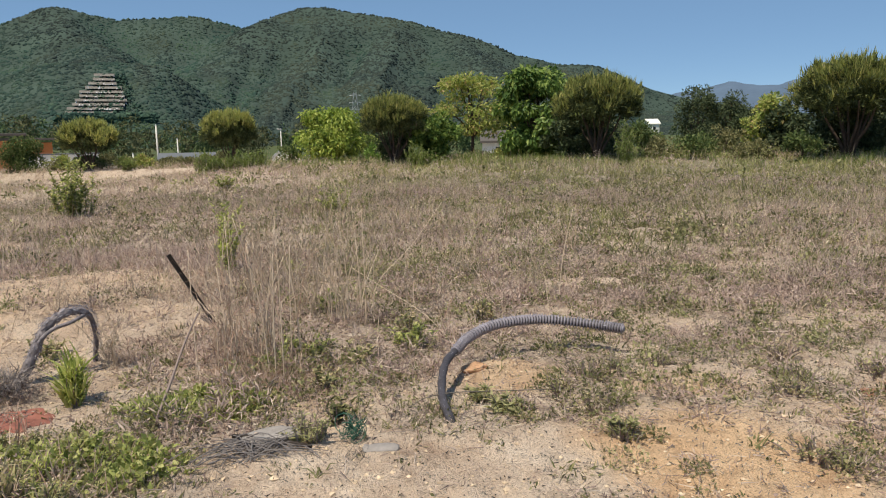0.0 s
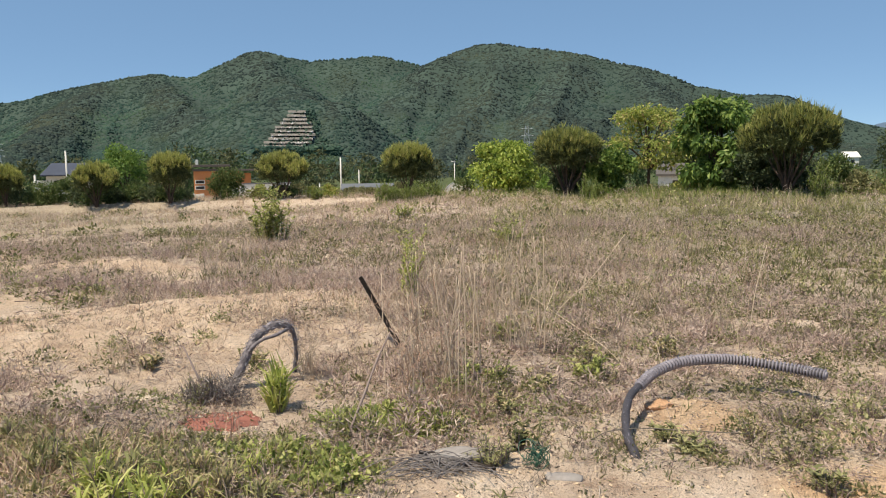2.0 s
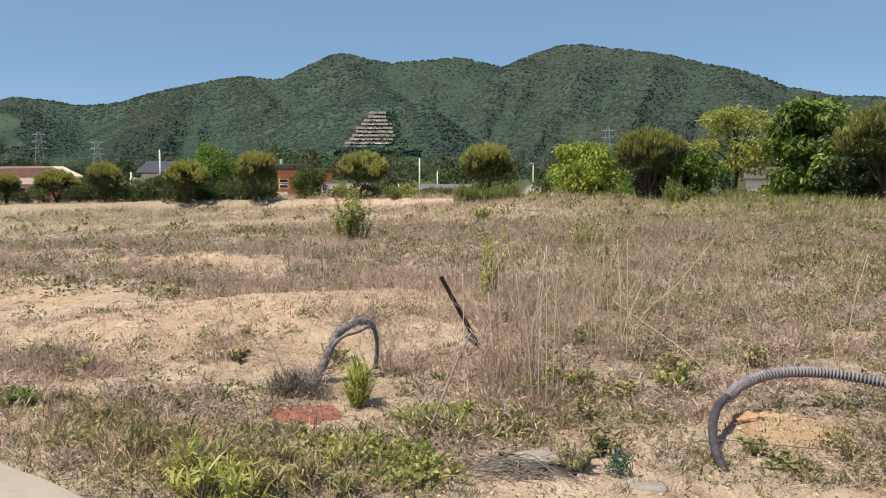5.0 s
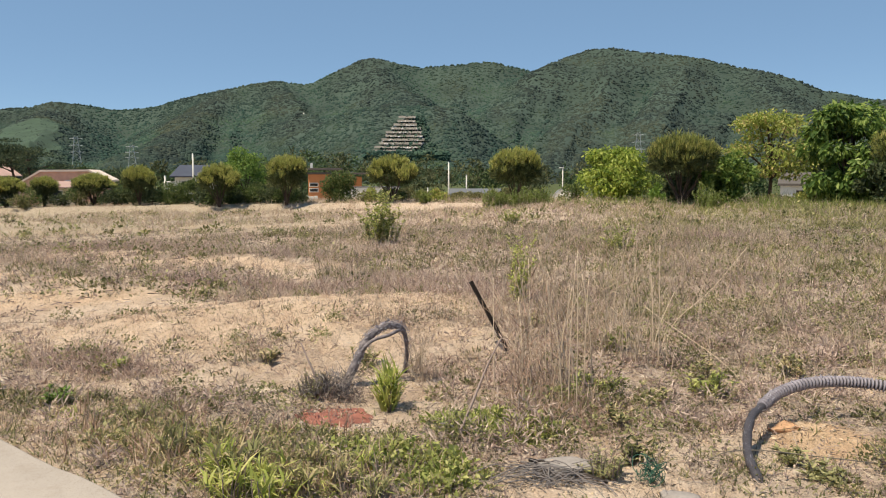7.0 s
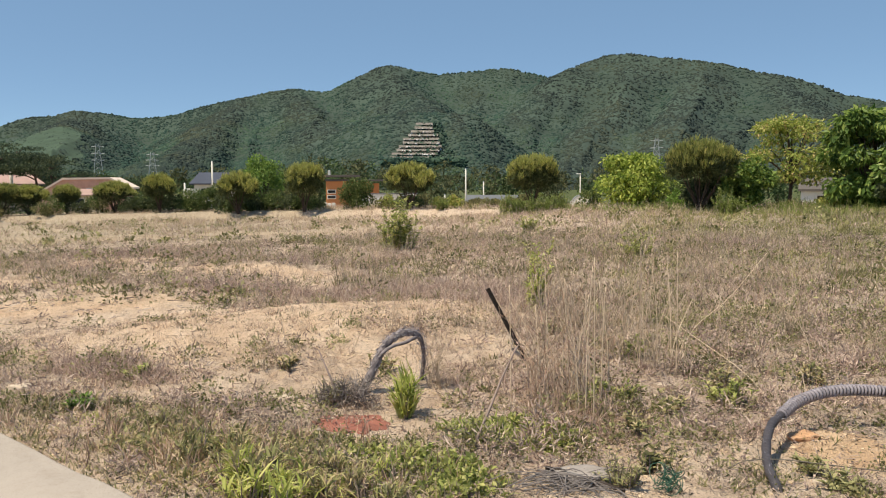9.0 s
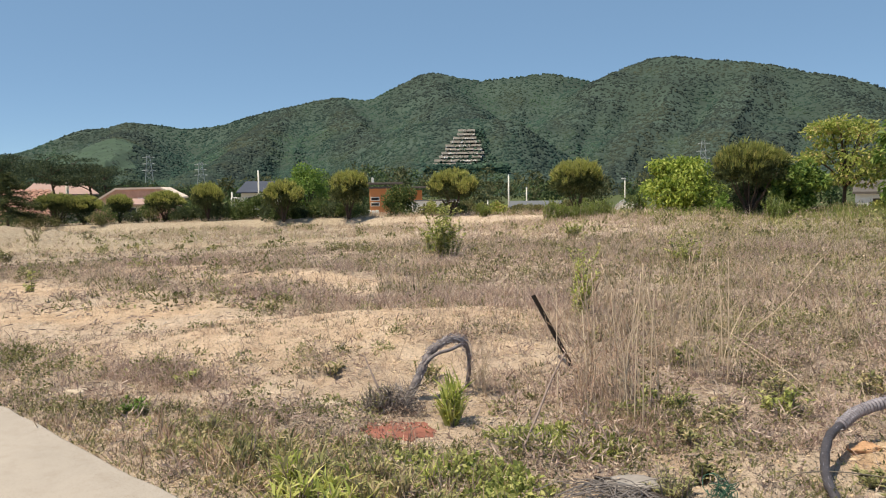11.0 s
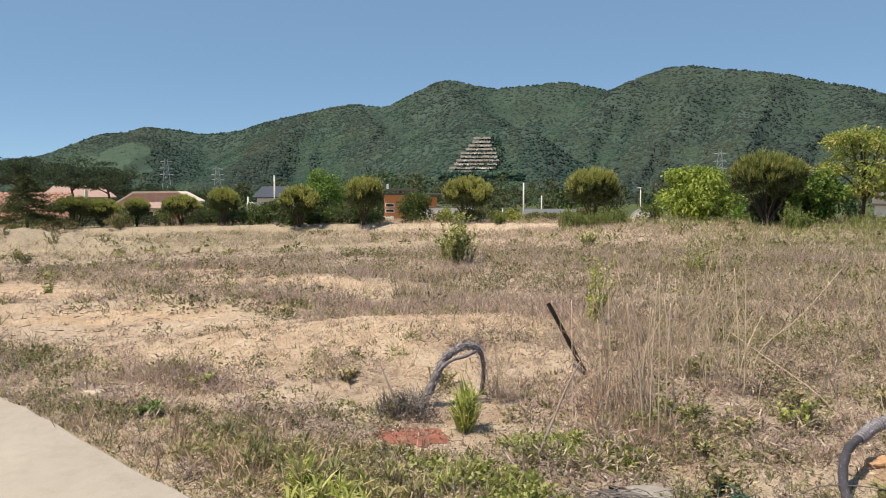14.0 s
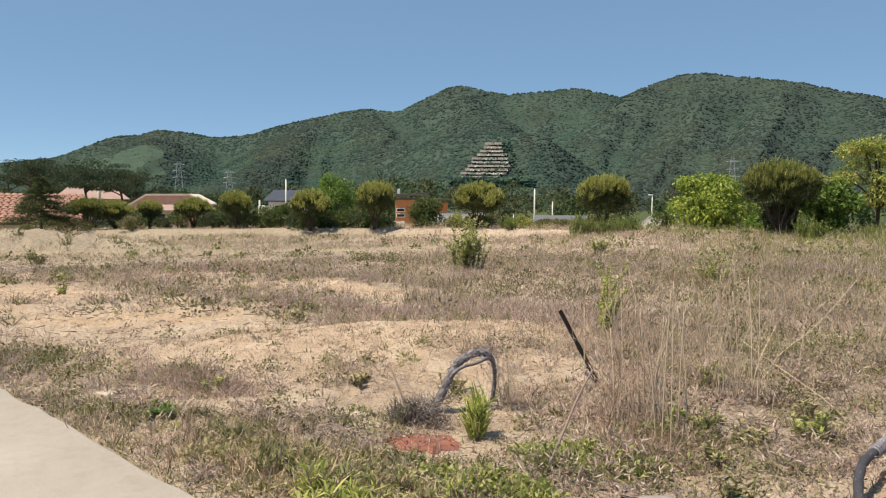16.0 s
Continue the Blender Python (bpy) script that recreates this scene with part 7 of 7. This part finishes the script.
    drift = smooth(fbm(x * 0.22, y * 0.4, 155), 0.36, 0.58) * smooth(np.hypot(x, y), 10, 18) * smooth(bearing(x, y), 14, 4)
    x, y = thinned(x, y, (0.1 + 0.9 * drift) * (1 - 0.9 * bareness(x, y)))
    stuff("olive_grass", tuft_arrays(x, y, 8, 0.1 + 0.14 * rng.random(len(x)), 0.017, 0.1, 0.65, True), M_OLIVEGRASS, "olive grass in drifts over the far field", "grass")
    # yellow-green grass along the far edge of the field
    x, y = strewn(5200, 23.0, 37.0, -32, 17)
    back = np.interp(bearing(x, y), EDGE_AZ, EDGE_R) - np.hypot(x, y)
    x, y = thinned(x, y, smooth(back, 11, 1) * (0.15 + 0.85 * smooth(fbm(x * 0.3, y * 0.5, 149), 0.38, 0.58)))
    stuff("edge_grass", tuft_arrays(x, y, 8, 0.16 + 0.34 * rng.random(len(x)), 0.022, 0.12, 0.4, True), M_SPROUT, "yellow-green grass at the field's far edge", "grass")
    # low rounded bushlets, dead and green, that break up the field
    def bushlets(x, y, wide, tall, leaves, size, leaf, lab):
        n = len(x)
        d = unit(rng.normal(size=(n * leaves, 3)))
        d[:, 2] = np.abs(d[:, 2])
        q = rng.random((n * leaves, 1)) ** 0.4
        w, t = np.repeat(wide, leaves), np.repeat(tall, leaves)
        bx, by = np.repeat(x, leaves) + d[:, 0] * w * q[:, 0], np.repeat(y, leaves) + d[:, 1] * w * q[:, 0]
        root = np.stack([bx, by, height(bx, by) + d[:, 2] * t * q[:, 0]], -1)
        way = unit(d + 0.8 * rng.normal(size=d.shape))
        ln = size * rng.uniform(0.5, 1.5, len(root))
        side = unit(np.cross(way, rng.normal(size=way.shape))) * (ln * (0.28 if leaf not in (M_MAUVE, M_TWIG) else 0.07))[:, None]
        v = np.stack([root, root + way * (ln * 0.5)[:, None] + side, root + way * ln[:, None], root + way * (ln * 0.5)[:, None] - side], 1).reshape(-1, 3)
        stuff("bushlets", (v, np.arange(len(v)).reshape(-1, 4)), leaf, lab, "weeds")

    for count, r0, r1, many, size in ((1000, 4.2, 9.5, 110, 0.026), (620, 9.5, 20, 60, 0.055), (520, 20, 42, 34, 0.11)):
        for share, leaf, lab in ((0.42, M_WEED, "low olive green bushlets scattered over the field"), (0.38, M_MAUVE, "low mauve-brown dead bushlets scattered over the field"), (0.2, M_GRASSY, "low yellow-green bushlets scattered over the field"), (0.3 if r0 < 15 else 0.0, M_TWIG, "low dark brown dead bushlets scattered over the field")):
            x, y = strewn(int(count * share * 1.6), r0, r1)
            x, y = thinned(x, y, smooth(fbm(x * 0.8 / (r0 / 4) ** 0.5, y * 0.8 / (r0 / 4) ** 0.5, 183 if leaf is M_MAUVE else 187), 0.34, 0.56) * (1 - 0.96 * bareness(x, y)) * open_ground(x, y))
            wide = rng.uniform(0.07, 0.22, len(x)) * (r0 / 4.2) ** 0.4
            bushlets(x, y, wide, wide * (rng.uniform(0.7, 1.5, len(x)) if leaf is M_MAUVE else rng.uniform(0.6, 1.15, len(x))), many, size * ((2.2 if r0 < 9 else 1.2) if leaf is M_MAUVE else 1.0), leaf, lab)
    near = np.array(((2.05, 3.5), (2.25, 3.85), (1.95, 3.25), (2.15, 3.2), (1.75, 4.45), (0.95, 3.75), (0.92, 4.15), (0.78, 4.5), (2.2, 4.55), (1.05, 3.35), (2.35, 3.5), (0.35, 4.05), (1.25, 4.75), (2.5, 4.1), (-0.35, 4.75), (-0.75, 5.1), (-1.0, 4.6), (0.52, 6.9), (1.07, 8.1), (0.4, 7.7), (0.8, 6.3), (1.4, 6.6), (1.7, 7.4), (0.0, 6.7), (1.2, 5.8), (2.2, 6.4)))
    near = np.repeat(near, 3, 0) + rng.normal(size=(len(near) * 3, 2)) * 0.1
    for k, m in enumerate((M_WEED, M_MAUVE, M_TIRED)):
        wide = rng.uniform(0.06, 0.15, len(near[k::3]))
        bushlets(near[k::3, 0], near[k::3, 1], wide, wide * 0.7, 130, 0.034 if m is M_MAUVE else 0.02, m, "low dark weeds on the sandy ground")
    # brown bits of leaf on the near sand
    x, y = strewn(9000, 2.6, 5.6)
    n = len(x)
    a = rng.random(n) * 6.283
    base = np.stack([x, y, height(x, y) + rng.uniform(0.002, 0.008, n)], -1)
    stuff("leaf_bits", spikes(base, unit(np.stack([np.cos(a), np.sin(a), rng.normal(size=n) * 0.3], -1)), rng.uniform(0.008, 0.032, n), rng.uniform(0.005, 0.013, n)), M_DARKTWIG, "dark bits of dead leaf on the sand", "litter")
    # fresh leaves by the lane: x, y, half-lengths, how many, height
    for cx, cy, a, b, n, h, m, nm in ((-1.56, 4.3, 0.36, 0.17, 190, 0.11, M_FRESH, "strawberry_weed"), (-1.85, 3.5, 0.55, 0.28, 105, 0.08, M_FRESH, "strawberry_weed"), (-2.2, 3.9, 0.7, 0.2, 90, 0.06, M_WEED, "low_weed"), (-1.9, 3.6, 0.9, 0.3, 60, 0.08, M_TIRED, "low_weed"),
                                      (-2.75, 3.2, 0.7, 0.35, 75, 0.12, M_TIRED, "lane_weed"), (-2.4, 3.05, 0.4, 0.2, 45, 0.13, M_TIRED, "lane_weed"), (-3.4, 3.3, 0.8, 0.32, 65, 0.10, M_TIRED, "lane_weed"), (-3.0, 3.4, 1.3, 0.4, 70, 0.08, M_TIRED, "lane_weed"),
                                      (-4.4, 3.55, 0.9, 0.3, 110, 0.10, M_WEED, "lane_weed"), (-4.6, 3.5, 1.2, 0.35, 130, 0.07, M_DRY, "lane_weed"), (-3.1, 3.75, 0.8, 0.25, 130, 0.09, M_WEED, "lane_weed"), (-1.2, 3.2, 0.6, 0.2, 40, 0.08, M_WEED, "low_weed"), (-5.05, 4.35, 0.6, 0.24, 220, 0.17, M_MAUVE, "mauve_weed"), (-5.0, 8.6, 1.6, 0.35, 330, 0.2, M_MAUVE, "mauve_weed"), (-7.3, 8.7, 1.4, 0.35, 260, 0.2, M_MAUVE, "mauve_weed"), (-3.6, 9.6, 1.6, 0.5, 330, 0.22, M_MAUVE, "mauve_weed"), (-10.5, 12.0, 2.2, 0.5, 360, 0.25, M_MAUVE, "mauve_weed"), (3.3, 7.0, 1.2, 0.5, 280, 0.16, M_MAUVE, "mauve_weed"), (1.2, 7.0, 1.0, 0.4, 180, 0.16, M_MAUVE, "mauve_weed"), (2.0, 5.6, 0.6, 0.25, 120, 0.12, M_MAUVE, "mauve_weed"), (-2.0, 5.4, 0.6, 0.3, 130, 0.13, M_MAUVE, "mauve_weed"), (-0.4, 4.9, 0.6, 0.25, 120, 0.1, M_MAUVE, "mauve_weed"), (-1.3, 4.8, 0.35, 0.14, 70, 0.14, M_MAUVE, "mauve_weed"), (-0.9, 4.55, 0.3, 0.12, 50, 0.09, M_MAUVE, "mauve_weed"), (-2.6, 8.6, 0.9, 0.4, 150, 0.24, M_MAUVE, "mauve_weed"), (-4.6, 8.9, 1.0, 0.35, 150, 0.2, M_MAUVE, "mauve_weed"), (0.4, 5.9, 0.6, 0.2, 90, 0.13, M_MAUVE, "mauve_weed"), (2.6, 3.6, 0.4, 0.2, 60, 0.1, M_MAUVE, "mauve_weed")):
        q, t = np.sqrt(rng.random(n)) * (0.7 + 0.6 * rng.random(n)), rng.random(n) * 6.283
        x, y = cx + a * q * np.cos(t), cy + b * q * np.sin(t)
        broad = nm == "strawberry_weed"
        ok = (off_road(x, y) > 0.08) & (broad | (m is M_MAUVE) | (fbm(x * 3.2, y * 3.2, 181) > 0.5))
        ok &= ((x + 2.6) / 0.3) ** 2 + ((y - 4.06) / 0.22) ** 2 > 1
        x, y = x[ok], y[ok]
        stuff(nm, tuft_arrays(x, y, 12, h * rng.uniform(0.6, 1.3, len(x)), 0.022 if broad else 0.011 if m not in (M_DRY, M_MAUVE) else 0.0045, 0.035, 1.1 if broad else 0.75, False, 0.4), m, "patch of low broad-leaved green weeds" if broad else "patch of mauve-brown dead brushy weeds" if m is M_MAUVE else "patch of green and yellowing weeds near the lane", "weeds")
    # bushy broad-leaved plants: x, y, half-lengths, how many, height, leaf length, leaf
    bright, dull = "patch of bright broad-leaved weeds on bare soil", "low olive green leafy weeds beside the lane"
    for cx, cy, a, b, n, h, size, m, lab in ((-1.55, 4.3, 0.38, 0.17, 130, 0.12, 0.04, M_FRESH, bright), (-1.8, 3.45, 0.5, 0.25, 90, 0.11, 0.036, M_FRESH, bright), (-2.9, 3.2, 1.0, 0.32, 50, 0.15, 0.028, M_TIRED, "yellowing leafy weeds beside the lane"), (-2.6, 3.25, 0.9, 0.35, 24, 0.14, 0.03, M_GRASSY, "bright yellow-green leafy weeds beside the lane"),
                                              (-3.6, 3.5, 1.1, 0.3, 34, 0.1, 0.022, M_GRASSY, dull), (-2.3, 3.7, 0.8, 0.25, 30, 0.08, 0.022, M_GRASSY, dull), (-4.6, 3.6, 0.9, 0.25, 30, 0.08, 0.02, M_WEED, dull)):
        q, t = np.sqrt(rng.random(n)) * (0.7 + 0.6 * rng.random(n)), rng.random(n) * 6.283
        x, y = cx + a * q * np.cos(t), cy + b * q * np.sin(t)
        ok = (off_road(x, y) > 0.1) & (fbm(x * 2.4, y * 2.4, 191) > 0.46) & (((x + 2.6) / 0.3) ** 2 + ((y - 4.06) / 0.22) ** 2 > 1)
        stem, leaves = twiggy(x[ok], y[ok], h * rng.uniform(0.6, 1.3, ok.sum()), 6, 9, size, 0.27)
        stuff("leafy_stems", stem, M_TIRED, lab, "weeds")
        stuff("leafy_weeds", leaves, m, lab, "weeds")
    # dead sprigs and small weeds dotted over the bare berm, and rubble down its face
    for n, leaf, tall, lab in ((260, M_DARKTWIG, 0.07, "small dead sprigs dotted over the bare berm"), (300, M_REDSTRAW, 0.1, "thin russet stalks dotted over the bare berm"), (110, M_WEED, 0.06, "small green weeds dotted over the bare berm")):
        u, v = rng.normal(0, 1.9, n), rng.normal(-0.3, 0.95, n)
        x, y = -4.5 + (u - v) * 0.7071, 6.5 + (u + v) * 0.7071
        ok = off_road(x, y) > 0.2
        stuff("berm_sprigs", tuft_arrays(x[ok], y[ok], 9, tall * rng.uniform(0.5, 1.6, ok.sum()), 0.0045 if leaf is not M_WEED else 0.009, 0.025, 0.8), leaf, lab, "weeds")
    n = 2600
    u, v = rng.normal(0, 1.7, n), rng.normal(-0.9, 0.6, n)
    x, y = -4.5 + (u - v) * 0.7071, 6.5 + (u + v) * 0.7071
    r = 0.004 + 0.017 * rng.random(n) ** 4
    ok = off_road(x, y) > 0.2
    stuff("berm_rubble", blobs(np.stack([x, y, height(x, y) + r * 0.15], -1)[ok], r[ok], 0.6, 0.35, OCT_V, OCT_F), M_CRUMB, "stones and hard clods on the face of the berm", "rubble")
    # russet brush at the foot of the tall stalks
    n = 90
    x, y = rng.normal(-1.24, 0.14, n), rng.normal(4.75, 0.2, n)
    stuff("russet_brush", tuft_arrays(x, y, 14, 0.1 + 0.2 * rng.random(n), 0.0045, 0.04, 0.7, True), M_REDSTRAW, "russet brush at the foot of tall dead stalks", "dead weeds")
    # brown dead sprigs among the lane weeds
    n = 120
    x, y = rng.normal(-2.9, 0.9, n), rng.normal(3.35, 0.3, n)
    ok = off_road(x, y) > 0.06
    stuff("lane_brush", tuft_arrays(x[ok], y[ok], 16, 0.06 + 0.1 * rng.random(ok.sum()), 0.004, 0.04, 0.9, True), M_DARKTWIG, "dark dead sprigs among the lane weeds", "dead weeds")
    n = 190
    x, y = rng.normal(-3.0, 0.8, n), rng.normal(3.3, 0.28, n)
    ok = off_road(x, y) > 0.06
    stuff("lane_straw", tuft_arrays(x[ok], y[ok], 9, 0.1 + 0.13 * rng.random(ok.sum()), 0.006, 0.03, 0.5), M_REDSTRAW, "russet dead grass among the lane weeds", "dead weeds")
    # crumbs and clods on the bare places
    x, y = strewn(9000, 2.8, 12)
    x, y = thinned(x, y, bareness(x, y) * smooth(fbm(x * 1.6, y * 1.6, 171), 0.4, 0.65))
    r = 0.005 + 0.02 * rng.random(len(x)) ** 3
    stuff("soil_crumbs", blobs(np.stack([x, y, height(x, y) + r * 0.1], -1), r, 0.6, 0.3, OCT_V, OCT_F), M_CRUMB, "small clods and stones on the bare soil", "soil crumbs")
    # pebbles and crumbs of soil
    x, y = strewn(26000, 2.5, 11)
    x, y = thinned(x, y, 0.2 + 0.8 * bareness(x, y))
    r = 0.003 + 0.013 * rng.random(len(x)) ** 4
    stuff("pebbles", blobs(np.stack([x, y, height(x, y) + r * 0.2], -1), r, 0.65, 0.35, OCT_V, OCT_F), M_CRUMB, "pebbles and soil crumbs on bare ground", "pebbles")


field_cover()
